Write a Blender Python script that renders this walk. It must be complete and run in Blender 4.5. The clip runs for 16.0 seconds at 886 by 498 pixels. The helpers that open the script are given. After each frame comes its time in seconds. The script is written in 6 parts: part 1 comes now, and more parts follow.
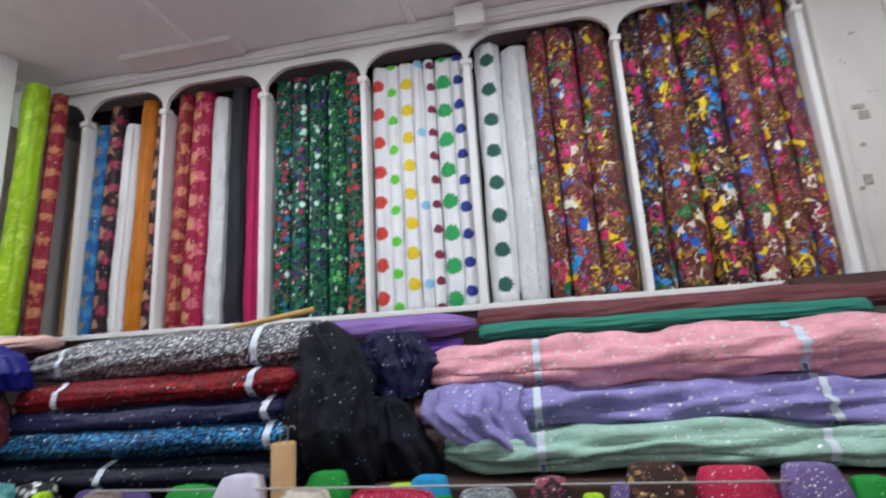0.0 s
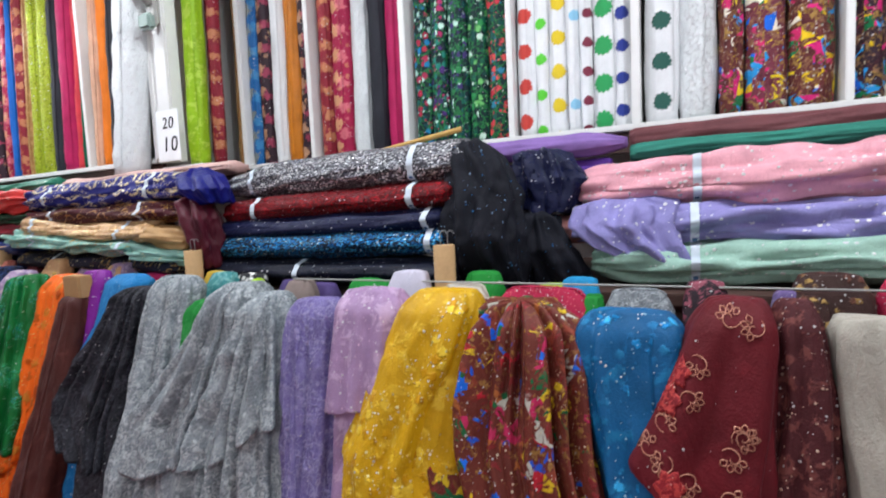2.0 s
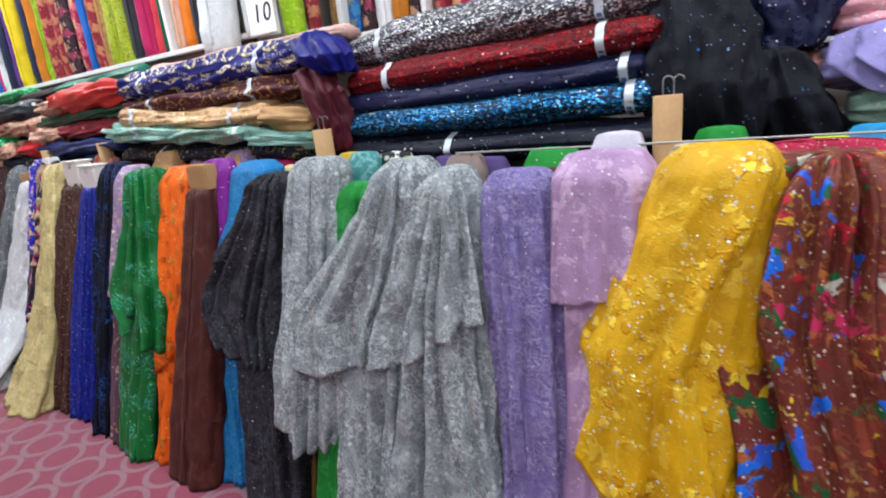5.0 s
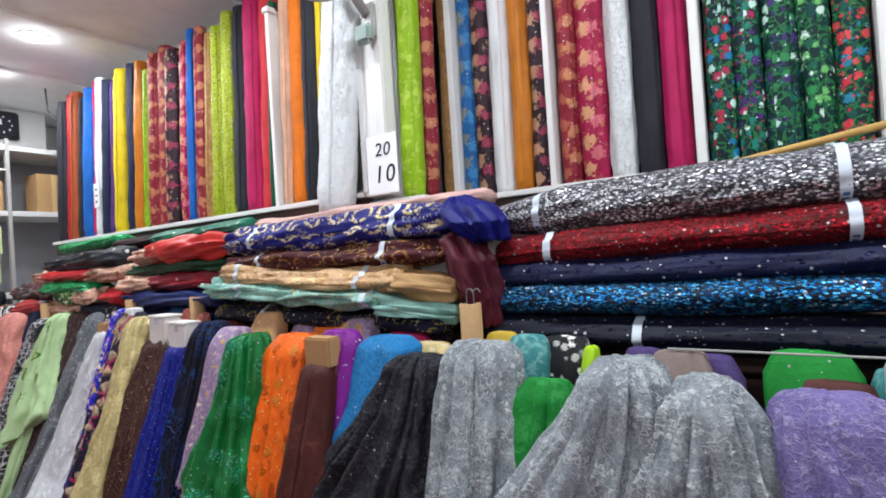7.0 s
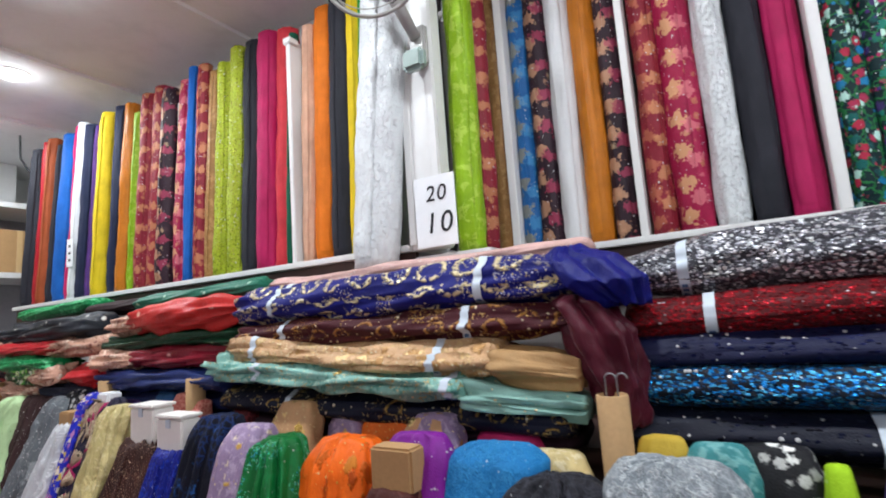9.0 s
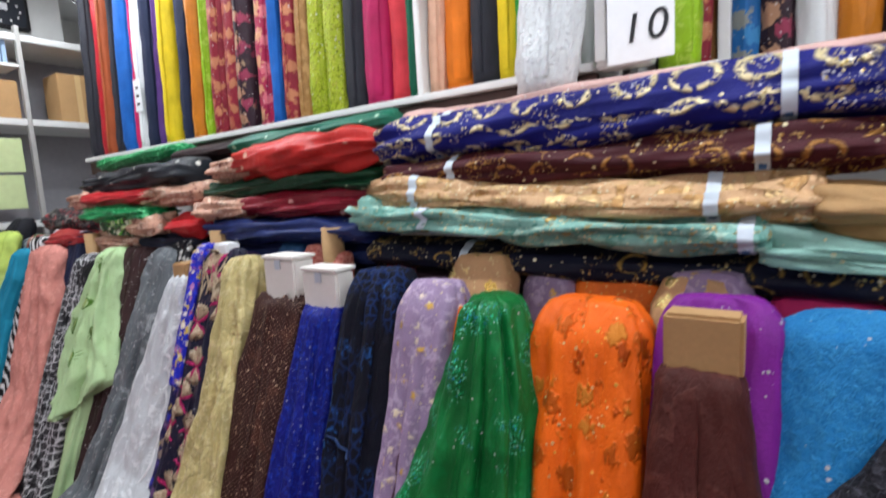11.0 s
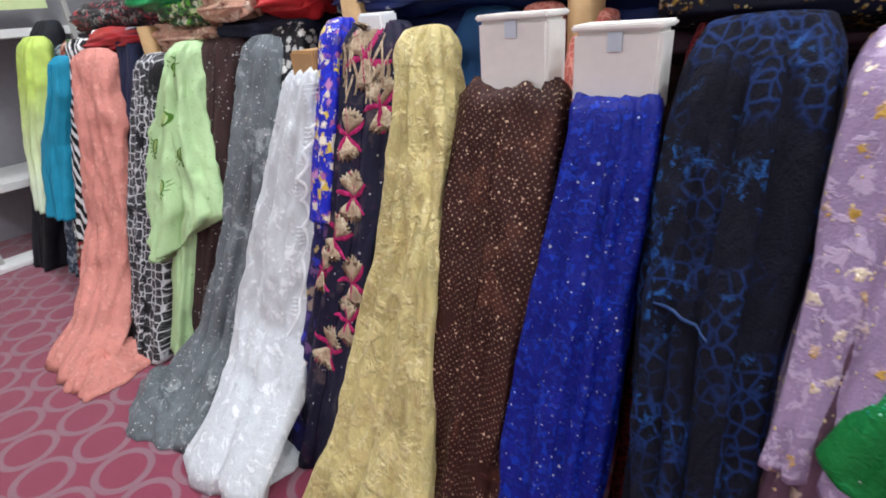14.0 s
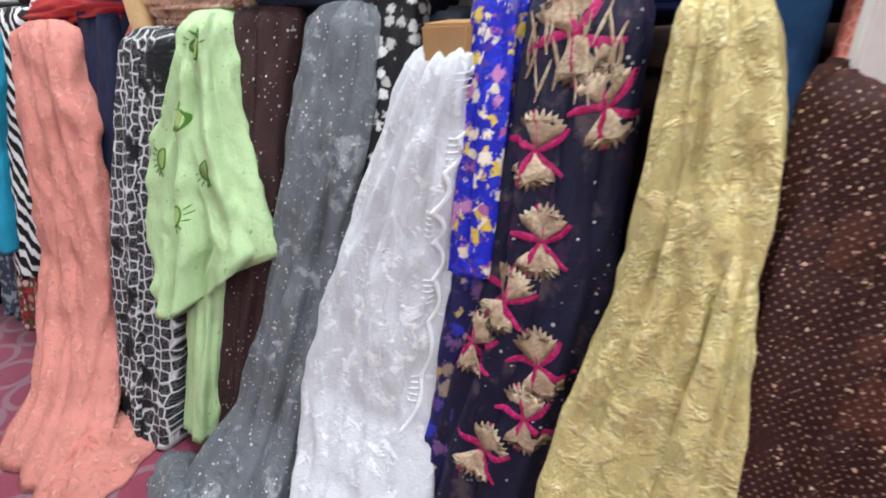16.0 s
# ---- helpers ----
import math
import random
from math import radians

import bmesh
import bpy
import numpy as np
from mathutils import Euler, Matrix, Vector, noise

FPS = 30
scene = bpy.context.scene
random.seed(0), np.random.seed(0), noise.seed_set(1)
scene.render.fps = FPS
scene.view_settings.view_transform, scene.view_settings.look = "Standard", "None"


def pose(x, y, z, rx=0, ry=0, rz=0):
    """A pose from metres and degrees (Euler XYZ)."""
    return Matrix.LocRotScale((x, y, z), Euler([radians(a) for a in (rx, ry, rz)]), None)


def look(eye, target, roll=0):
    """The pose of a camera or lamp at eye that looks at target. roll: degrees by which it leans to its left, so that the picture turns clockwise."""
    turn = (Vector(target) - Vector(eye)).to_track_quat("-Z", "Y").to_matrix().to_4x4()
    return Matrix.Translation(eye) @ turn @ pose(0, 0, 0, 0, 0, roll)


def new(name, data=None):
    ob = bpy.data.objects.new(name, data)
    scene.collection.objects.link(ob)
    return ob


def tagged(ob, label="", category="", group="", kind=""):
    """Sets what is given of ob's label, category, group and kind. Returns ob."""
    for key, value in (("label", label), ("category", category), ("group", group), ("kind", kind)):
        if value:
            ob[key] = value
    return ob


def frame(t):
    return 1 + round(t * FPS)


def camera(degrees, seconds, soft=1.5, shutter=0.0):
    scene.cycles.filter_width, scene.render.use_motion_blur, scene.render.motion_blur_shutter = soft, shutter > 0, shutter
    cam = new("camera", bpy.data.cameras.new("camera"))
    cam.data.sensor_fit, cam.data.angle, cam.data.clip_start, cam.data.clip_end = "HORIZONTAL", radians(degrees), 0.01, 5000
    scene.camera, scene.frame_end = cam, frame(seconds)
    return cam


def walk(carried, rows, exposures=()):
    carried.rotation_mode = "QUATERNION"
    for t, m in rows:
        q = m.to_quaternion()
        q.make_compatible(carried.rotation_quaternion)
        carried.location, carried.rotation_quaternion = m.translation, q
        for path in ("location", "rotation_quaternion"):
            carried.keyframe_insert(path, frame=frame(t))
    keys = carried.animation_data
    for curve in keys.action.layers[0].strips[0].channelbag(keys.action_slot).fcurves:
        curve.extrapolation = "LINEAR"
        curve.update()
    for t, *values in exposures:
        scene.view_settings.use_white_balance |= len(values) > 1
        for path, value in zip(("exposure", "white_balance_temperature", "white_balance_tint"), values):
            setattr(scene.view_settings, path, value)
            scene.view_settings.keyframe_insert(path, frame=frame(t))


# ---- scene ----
from mathutils.bvhtree import BVHTree

cam = camera(82.9, 16.0, soft=1.8, shutter=0.3)
METRES, EYE, TILT, LEAN, TURN = 4.2, 1.52, 0.0, 0.0, 10.2
ROWS = [
    (0.0, 0.0, 0.0, 0.0, 0.72, 11.95, 3.41),
    (0.5, -0.0154, -0.0005, -0.0107, 7.8, 5.75, 2.07),
    (1.0, -0.0207, -0.0031, -0.0168, 12.49, 1.19, 3.2),
    (1.5, -0.0177, -0.0034, -0.0204, 12.95, -0.57, 2.83),
    (2.0, -0.019, -0.0054, -0.0262, 14.95, -4.52, 2.72),
    (2.5, -0.0264, -0.0086, -0.0332, 18.89, -9.83, 3.81),
    (3.0, -0.0395, -0.006, -0.0398, 19.34, -14.34, 4.65),
    (3.2, -0.045, -0.0042, -0.0418, 19.16, -15.3, 4.69),
    (4.3, -0.103, 0.015, -0.047, 18.6, -18.0, 5.6),
    (5.3, -0.1618, 0.0345, -0.0426, 21.0, -13.15, 6.28),
    (5.5, -0.1731, 0.0417, -0.039, 22.93, -10.33, 6.13),
    (6.0, -0.2052, 0.0501, -0.0246, 25.57, -3.49, 4.77),
    (6.5, -0.2453, 0.0531, -0.0162, 24.9, 0.32, 4.5),
    (7.0, -0.2712, 0.0628, -0.017, 22.9, 0.65, 3.69),
    (7.5, -0.2943, 0.093, -0.0175, 21.57, -0.21, 4.37),
    (8.0, -0.3171, 0.1115, -0.0163, 20.82, 0.28, 3.81),
    (8.2, -0.3309, 0.1125, -0.0145, 20.3, 1.37, 3.99),
    (9.5, -0.425, 0.148, -0.002, 21.2, 9.4, 4.3),
    (10.3, -0.481, 0.1695, 0.0011, 22.61, 7.88, 4.25),
    (10.5, -0.5003, 0.1748, -0.0028, 22.96, 3.62, 3.84),
    (11.0, -0.5323, 0.1786, -0.022, 24.34, -7.03, 3.29),
    (11.5, -0.5584, 0.1915, -0.0431, 26.21, -16.6, 3.04),
    (12.0, -0.5875, 0.2153, -0.0559, 26.84, -22.29, 2.69),
    (12.5, -0.6128, 0.2259, -0.059, 26.93, -23.08, 1.28),
    (13.0, -0.6511, 0.2205, -0.0586, 27.17, -24.41, 1.8),
    (13.5, -0.6826, 0.2145, -0.0546, 27.36, -23.41, 3.04),
    (14.0, -0.7137, 0.2307, -0.0605, 26.67, -25.72, 4.46),
    (14.5, -0.7435, 0.2589, -0.0581, 23.87, -25.9, 5.16),
    (15.0, -0.7828, 0.2649, -0.0556, 22.99, -24.83, 5.96),
    (15.5, -0.8285, 0.2629, -0.0545, 19.62, -25.18, 5.12),
    (16.0, -0.875, 0.2758, -0.0658, 19.24, -27.35, 2.97),
]
walk(cam, [(t, pose(0, 0, EYE, TILT, LEAN, TURN) @ pose(METRES * x, METRES * y, METRES * z, 90 + pitch, lean, yaw)) for t, x, y, z, yaw, pitch, lean in ROWS],
     exposures=[(0.0, -0.22), (1.0, -0.12), (3.0, 0.28), (5.5, 0.36), (7.5, 0.02), (10.5, -0.08), (11.0, 0.05), (11.6, 0.5), (12.5, 0.52), (14.0, 0.4), (15.0, 0.66), (15.6, 0.64), (16.0, 0.52)])

# world and lamps -----------------------------------------------------------
CEIL = 3.25
world = bpy.data.worlds.new("world")
scene.world = world
world.use_nodes = True
world.node_tree.nodes["Background"].inputs[0].default_value = (0.9, 0.95, 1.0, 1)
world.node_tree.nodes["Background"].inputs[1].default_value = 0.05

LAMP_W, FILL_W, BACK_FILL_W = 17.5, 2.0, 12.5
# the row at y -1.3 is unseen, added to light the cloth from in front
LAMP_XY = [(x, 1.55 if x < -5 else 1.2) for x in (-6.6, -5.6, -4.4, -3.2, -2.0, -0.8, 0.4, 1.4)] + [(x, -1.3) for x in (-6.2, -4.7, -3.2, -1.7, -0.2, 1.3)]


def lamp_light(x, y):
    d = bpy.data.lights.new("downlight_light", "AREA")
    d.shape, d.size, d.energy, d.color = "DISK", 0.17, LAMP_W if y > 0 else BACK_FILL_W, (0.9, 0.97, 1.04)
    o = new("downlight_light", d)
    o.location = (x, y, CEIL - 0.03)
    if y > 0:
        # an added point lamp brightens the ceiling and valances near each downlight
        g = bpy.data.lights.new("ceiling_fill", "POINT")
        g.shadow_soft_size, g.energy, g.color = 0.06, FILL_W, (0.9, 0.97, 1.04)
        o = new("ceiling_fill", g)
        o.location = (x, y, CEIL - 0.09)


for lx, ly in LAMP_XY:
    lamp_light(lx, ly)


# materials -------------------------------------------------------------------
def node(nt, kind, props=None, **ins):
    n = nt.nodes.new(kind)
    for k, v in (props or {}).items():
        if k == "op":
            n.operation = v
        elif k == "feature":
            n.feature = v
        elif k == "rotation_type":
            n.rotation_type = v
        elif k == "blend":
            n.blend_type = v
        elif k == "dtype":
            n.data_type = v
    for k, v in ins.items():
        key = int(k[1:]) if k[0] == "i" and k[1:].isdigit() else k
        if isinstance(v, bpy.types.NodeSocket):
            nt.links.new(v, n.inputs[key])
        else:
            n.inputs[key].default_value = v
    return n


def m2(nt, op, a, b=0.0, c=0.0):
    return node(nt, "ShaderNodeMath", {"op": op}, i0=a, i1=b, i2=c).outputs[0]


def mixc(nt, f, a, b, blend="MIX"):
    n = node(nt, "ShaderNodeMix", {"dtype": "RGBA", "blend": blend}, i0=f, i6=a, i7=b)
    return n.outputs[2]


def col(c):
    return (*c, 1.0) if len(c) == 3 else c


def hexc(h):
    v = [int(h[i:i + 2], 16) / 255 for i in (0, 2, 4)]
    return tuple(x / 12.92 if x <= 0.04045 else ((x + 0.055) / 1.055) ** 2.4 for x in v)


def sharp(nt, x, edge, soft, below=True):
    """1 where x lies below (or above) edge, with a soft border."""
    n = nt.nodes.new("ShaderNodeMapRange")
    nt.links.new(x, n.inputs[0])
    n.inputs[1].default_value, n.inputs[2].default_value = edge - soft, edge + soft
    n.inputs[3].default_value, n.inputs[4].default_value = (1, 0) if below else (0, 1)
    return n.outputs[0]


MATS = {}


def cloth(name, base, layers=(), rough=0.75, crease=0.35, weave=0.12, sheen=0.06, tone=0.25):
    """A cloth: base colour, then pattern layers (kind, settings, colours, metallic, roughness)."""
    if name in MATS:
        return MATS[name]
    mat = bpy.data.materials.new(name)
    mat.use_nodes = True
    nt = mat.node_tree
    bs = nt.nodes["Principled BSDF"]
    co = nt.nodes.new("ShaderNodeTexCoord").outputs["Object"]
    rnd = nt.nodes.new("ShaderNodeObjectInfo").outputs["Random"]
    shift = node(nt, "ShaderNodeVectorMath", {"op": "ADD"}, i0=co, i1=node(nt, "ShaderNodeCombineXYZ", X=m2(nt, "MULTIPLY", rnd, 7.3), Y=m2(nt, "MULTIPLY", rnd, 3.1), Z=m2(nt, "MULTIPLY", rnd, 5.7)).outputs[0]).outputs[0]
    big = node(nt, "ShaderNodeTexNoise", Vector=shift, Scale=9.0, Detail=4.0, Roughness=0.6).outputs[0]
    fine = node(nt, "ShaderNodeTexNoise", Vector=shift, Scale=240.0, Detail=2.0).outputs[0]
    base = hexc(base)
    dark = tuple(c * (1 - tone) for c in base)
    light = tuple(min(1, c * (1 + tone) + 0.01 * tone) for c in base)
    c = mixc(nt, sharp(nt, big, 0.5, 0.22, False), col(dark), col(light))
    c = mixc(nt, m2(nt, "MULTIPLY", fine, 0.5), c, col(tuple(x * 0.6 for x in base)))
    metal, ruf = 0.0, rough
    relief = m2(nt, "MULTIPLY", fine, weave)
    nrm = nt.nodes.new("ShaderNodeNewGeometry").outputs["Normal"]
    for kind, s, cols, lm, lr in layers:
        cell = None
        if kind in ("spots", "rings", "sequins", "vein", "petals"):
            v = shift
            if s.get("stretch"):
                v = node(nt, "ShaderNodeVectorMath", {"op": "MULTIPLY"}, i0=shift, i1=s["stretch"]).outputs[0]
            if s.get("turn"):
                v = node(nt, "ShaderNodeVectorRotate", {"rotation_type": "Y_AXIS"}, Vector=v, Angle=s["turn"]).outputs[0]
            if s.get("warp"):
                nz = node(nt, "ShaderNodeTexNoise", Vector=v, Scale=s["scale"] * 1.5, Detail=2.0).outputs[1]
                v = node(nt, "ShaderNodeVectorMath", {"op": "ADD"}, i0=v, i1=node(nt, "ShaderNodeVectorMath", {"op": "SCALE"}, i0=nz, Scale=s["warp"] / s["scale"]).outputs[0]).outputs[0]
            vo = node(nt, "ShaderNodeTexVoronoi", {"feature": "DISTANCE_TO_EDGE" if kind == "vein" else "F1"}, Vector=v, Scale=s["scale"] * (1.9 if kind == "sequins" else 1.0), Randomness=s.get("random", 0.9))
            dist = vo.outputs["Distance"]
            if kind != "vein":
                cell = vo.outputs["Color"]
            if kind == "spots":
                f = sharp(nt, dist, s["r"], s.get("soft", 0.03))
            elif kind == "vein":
                f = sharp(nt, dist, s["r"], s.get("soft", 0.02))
            elif kind == "petals":
                nz = node(nt, "ShaderNodeTexNoise", Vector=v, Scale=s["scale"] * 4.5, Detail=1.0).outputs[0]
                f = sharp(nt, m2(nt, "ADD", dist, m2(nt, "MULTIPLY", m2(nt, "SUBTRACT", nz, 0.5), 0.6)), s["r"], 0.07)
            elif kind == "rings":
                f = sharp(nt, m2(nt, "ABSOLUTE", m2(nt, "SUBTRACT", dist, s["r"])), s["w"], 0.03)
            elif s.get("vary"):
                # specks of uneven size
                g2 = node(nt, "ShaderNodeSeparateColor", Color=cell).outputs[1]
                f = sharp(nt, m2(nt, "SUBTRACT", dist, m2(nt, "MULTIPLY_ADD", m2(nt, "MULTIPLY", g2, g2), s["r"] * 1.0, s["r"] * 0.35)), 0.0, 0.05)
            else:
                f = sharp(nt, dist, s.get("r", 0.42), 0.04)
            if "keep" in s and cell:
                g = node(nt, "ShaderNodeSeparateColor", Color=cell).outputs[2]
                f = m2(nt, "MULTIPLY", f, sharp(nt, g, s["keep"], 0.01))
        elif kind == "noise":
            nz = node(nt, "ShaderNodeTexNoise", Vector=shift, Scale=s["scale"], Detail=s.get("detail", 4.0), Roughness=0.65, Distortion=s.get("warp", 0.5)).outputs[0]
            f = sharp(nt, nz, s["r"], s.get("soft", 0.03), False)
            cell = node(nt, "ShaderNodeTexVoronoi", Vector=shift, Scale=s.get("cells", 25.0)).outputs["Color"]
        elif kind == "flowers":
            # a column of flowers up the front of a roll
            sx = nt.nodes.new("ShaderNodeSeparateXYZ")
            nt.links.new(co, sx.inputs[0])
            px = m2(nt, "SUBTRACT", sx.outputs[0], s.get("x", 0.0))
            pz = m2(nt, "MULTIPLY", m2(nt, "SUBTRACT", m2(nt, "FRACT", m2(nt, "ADD", m2(nt, "DIVIDE", sx.outputs[2], s["pitch"]), s.get("z", 0.0))), 0.5), s["pitch"])
            rr = m2(nt, "SQRT", m2(nt, "ADD", m2(nt, "MULTIPLY", px, px), m2(nt, "MULTIPLY", pz, pz)))
            if s.get("rag"):
                nz = node(nt, "ShaderNodeTexNoise", Vector=shift, Scale=45.0, Detail=2.0).outputs[0]
                rr = m2(nt, "ADD", rr, m2(nt, "MULTIPLY", m2(nt, "SUBTRACT", nz, 0.5), s["rag"] * s["r"]))
            ang = m2(nt, "ARCTAN2", pz, px)
            lim = m2(nt, "ADD", 1.0, m2(nt, "MULTIPLY", m2(nt, "ABSOLUTE", m2(nt, "COSINE", m2(nt, "MULTIPLY", ang, 6.0))), 0.16))
            f = sharp(nt, m2(nt, "DIVIDE", m2(nt, "DIVIDE", rr, lim), s["r"]), 0.8, 0.06)
        elif kind == "stripes":
            sx = nt.nodes.new("ShaderNodeSeparateXYZ")
            nt.links.new(co, sx.inputs[0])
            d = m2(nt, "ADD", m2(nt, "MULTIPLY", sx.outputs[0], s.get("slant", 0.0)), sx.outputs[2])
            f = sharp(nt, m2(nt, "FRACT", m2(nt, "DIVIDE", d, s["pitch"])), s["r"], 0.03)
        elif kind == "band":
            sx = nt.nodes.new("ShaderNodeSeparateXYZ")
            nt.links.new(co, sx.inputs[0])
            f = sharp(nt, m2(nt, "ADD", sx.outputs[2], m2(nt, "MULTIPLY", big, 0.12)), s["z"], s.get("soft", 0.05), s.get("below", True))
        if "mask" in s:
            nz = node(nt, "ShaderNodeTexNoise", Vector=shift, Scale=s["mask"][0], Detail=2.0).outputs[0]
            f = m2(nt, "MULTIPLY", f, sharp(nt, nz, s["mask"][1], 0.04, False))
        if len(cols) == 1 or cell is None:
            lc = col(hexc(cols[0]))
        else:
            ramp = nt.nodes.new("ShaderNodeValToRGB")
            ramp.color_ramp.interpolation = "CONSTANT"
            el = ramp.color_ramp.elements
            while len(el) < len(cols):
                el.new(0.5)
            for i, h in enumerate(cols):
                el[i].position = i / len(cols)
                el[i].color = col(hexc(h))
            r1 = node(nt, "ShaderNodeSeparateColor", Color=cell).outputs[0]
            nt.links.new(r1, ramp.inputs[0])
            lc = ramp.outputs[0]
        a = s.get("alpha", 1.0)
        fa = m2(nt, "MULTIPLY", f, a) if a < 1 else f
        c = mixc(nt, fa, c, lc)
        metal = node(nt, "ShaderNodeMix", i0=fa, i2=metal, i3=lm).outputs[0]
        ruf = node(nt, "ShaderNodeMix", i0=fa, i2=ruf, i3=lr).outputs[0]
        relief = m2(nt, "ADD", relief, m2(nt, "MULTIPLY", f, s.get("rise", 0.07)))
        if s.get("tilt") and cell:
            off = node(nt, "ShaderNodeVectorMath", {"op": "SUBTRACT"}, i0=cell, i1=(0.5, 0.5, 0.5)).outputs[0]
            off = node(nt, "ShaderNodeVectorMath", {"op": "SCALE"}, i0=off, Scale=m2(nt, "MULTIPLY", f, s["tilt"])).outputs[0]
            nrm = node(nt, "ShaderNodeVectorMath", {"op": "ADD"}, i0=nrm, i1=off).outputs[0]
    wr = node(nt, "ShaderNodeTexNoise", Vector=node(nt, "ShaderNodeVectorMath", {"op": "MULTIPLY"}, i0=shift, i1=(1.0, 1.0, 0.3)).outputs[0], Scale=34.0, Detail=4.0, Roughness=0.55, Distortion=0.5).outputs[0]
    relief = m2(nt, "ADD", relief, m2(nt, "MULTIPLY", wr, crease))
    nrm = node(nt, "ShaderNodeVectorMath", {"op": "NORMALIZE"}, i0=nrm).outputs[0]
    bump = node(nt, "ShaderNodeBump", Strength=0.7, Distance=0.016, Height=relief, Normal=nrm)
    nt.links.new(bump.outputs[0], bs.inputs["Normal"])
    for key, v in (("Base Color", c), ("Metallic", metal), ("Roughness", ruf)):
        if isinstance(v, bpy.types.NodeSocket):
            nt.links.new(v, bs.inputs[key])
        else:
            bs.inputs[key].default_value = v
    bs.inputs["Sheen Weight"].default_value = sheen
    bs.inputs["Sheen Roughness"].default_value = 0.45
    bs.inputs["Sheen Tint"].default_value = col(tuple(min(1, 0.15 + 1.2 * x) for x in base))
    bs.inputs["Specular IOR Level"].default_value = 0.22
    MATS[name] = mat
    return mat


def solid(name, base, rough=0.6, metal=0.0, grain=25.0, tone=0.12, bump=0.1, stain=0.0, emit=0.0, alpha=1.0):
    if name in MATS:
        return MATS[name]
    mat = bpy.data.materials.new(name)
    mat.use_nodes = True
    nt = mat.node_tree
    bs = nt.nodes["Principled BSDF"]
    co = nt.nodes.new("ShaderNodeTexCoord").outputs["Object"]
    n1 = node(nt, "ShaderNodeTexNoise", Vector=co, Scale=grain, Detail=5.0).outputs[0]
    n2 = node(nt, "ShaderNodeTexNoise", Vector=co, Scale=grain * 0.12, Detail=3.0).outputs[0]
    b = hexc(base)
    c = mixc(nt, n1, col(tuple(x * (1 - tone) for x in b)), col(tuple(min(1, x * (1 + tone)) for x in b)))
    c = mixc(nt, m2(nt, "MULTIPLY", sharp(nt, n2, 0.6, 0.12, False), 0.25 + stain), c, col(tuple(x * 0.75 for x in b)))
    if stain:
        n3 = node(nt, "ShaderNodeTexNoise", Vector=co, Scale=9.0, Detail=6.0, Roughness=0.7).outputs[0]
        c = mixc(nt, m2(nt, "MULTIPLY", sharp(nt, n3, 0.66, 0.02, False), 0.7), c, col(hexc("7b746c")))
    nt.links.new(c, bs.inputs["Base Color"])
    bs.inputs["Roughness"].default_value = rough
    bs.inputs["Metallic"].default_value = metal
    bp = node(nt, "ShaderNodeBump", Strength=0.4, Distance=0.01, Height=m2(nt, "MULTIPLY", n1, bump))
    nt.links.new(bp.outputs[0], bs.inputs["Normal"])
    if emit:
        bs.inputs["Emission Color"].default_value = (1, 0.98, 0.95, 1)
        bs.inputs["Emission Strength"].default_value = emit
    if alpha < 1:
        bs.inputs["Alpha"].default_value = alpha
    MATS[name] = mat
    return mat


# near-white specks: the sparkle of the lamps put into the colour
def glints(scale=75.0, keep=0.06, tilt=0.9, c=("f4f4f4",), mask=None):
    s = {"scale": scale * 1.05, "keep": keep * 2.0, "tilt": tilt * 0.8, "r": 0.36, "rise": 0.3, "vary": True}
    if mask:
        s["mask"] = mask
    return ("sequins", s, c, 0.3, 0.2)


def plain(name, c, rough=0.7, crease=0.4, extra=(), tone=0.22, sheen=0.06):
    return cloth(name, c, tuple(extra), rough, crease, tone=tone, sheen=sheen)


# real sequins, whose dark to bright colours carry part of their glitter
def sequin_cloth(name, base, cols, scale=95.0, keep=0.8, tilt=0.9, rough=0.25, sparkle=0.08):
    return cloth(name, base, ((("sequins"), {"scale": scale * 0.68, "keep": keep, "tilt": tilt, "r": 0.5, "rise": 0.3, "stretch": (0.65, 1.0, 1.4)}, cols, 0.6, rough), glints(46, sparkle, 0.9)), 0.5, 0.2)


def lace(name, base, thread, scale=17.0, extra=()):
    return cloth(name, base, (("noise", {"scale": scale * 0.8, "r": 0.55, "soft": 0.12, "detail": 2.0, "warp": 1.4, "rise": 0.1, "alpha": 0.25}, (thread,), 0.0, 0.6),
                              ("vein", {"scale": scale * 2.0, "r": 0.05, "soft": 0.04, "warp": 1.6, "rise": 0.25, "alpha": 0.6, "mask": (scale * 0.6, 0.46)}, (thread,), 0.05, 0.5),
                              ("petals", {"scale": scale * 2.8, "r": 0.34, "keep": 0.55, "rise": 0.25, "alpha": 0.55, "mask": (scale * 0.7, 0.48)}, (thread,), 0.05, 0.5),
                              ("vein", {"scale": scale * 5.0, "r": 0.05, "soft": 0.06, "alpha": 0.25}, (thread,), 0.0, 0.6), glints(70, 0.012, 0.7)) + tuple(extra), 0.7, 0.6)


def foil(name, base, cols):
    return cloth(name, base, (("noise", {"scale": 50.0, "r": 0.535, "soft": 0.05, "rise": 0.3, "alpha": 0.85}, ("b08c4c", "5a2a34", "a07858"), 0.5, 0.3),
                              ("noise", {"scale": 18.0, "r": 0.565, "soft": 0.015, "cells": 14.0, "warp": 0.8, "detail": 2.0}, cols, 0.2, 0.3),
                              glints(60, 0.1, 0.9, ("f6e9c0", "ffffff"))), 0.35, 0.9)


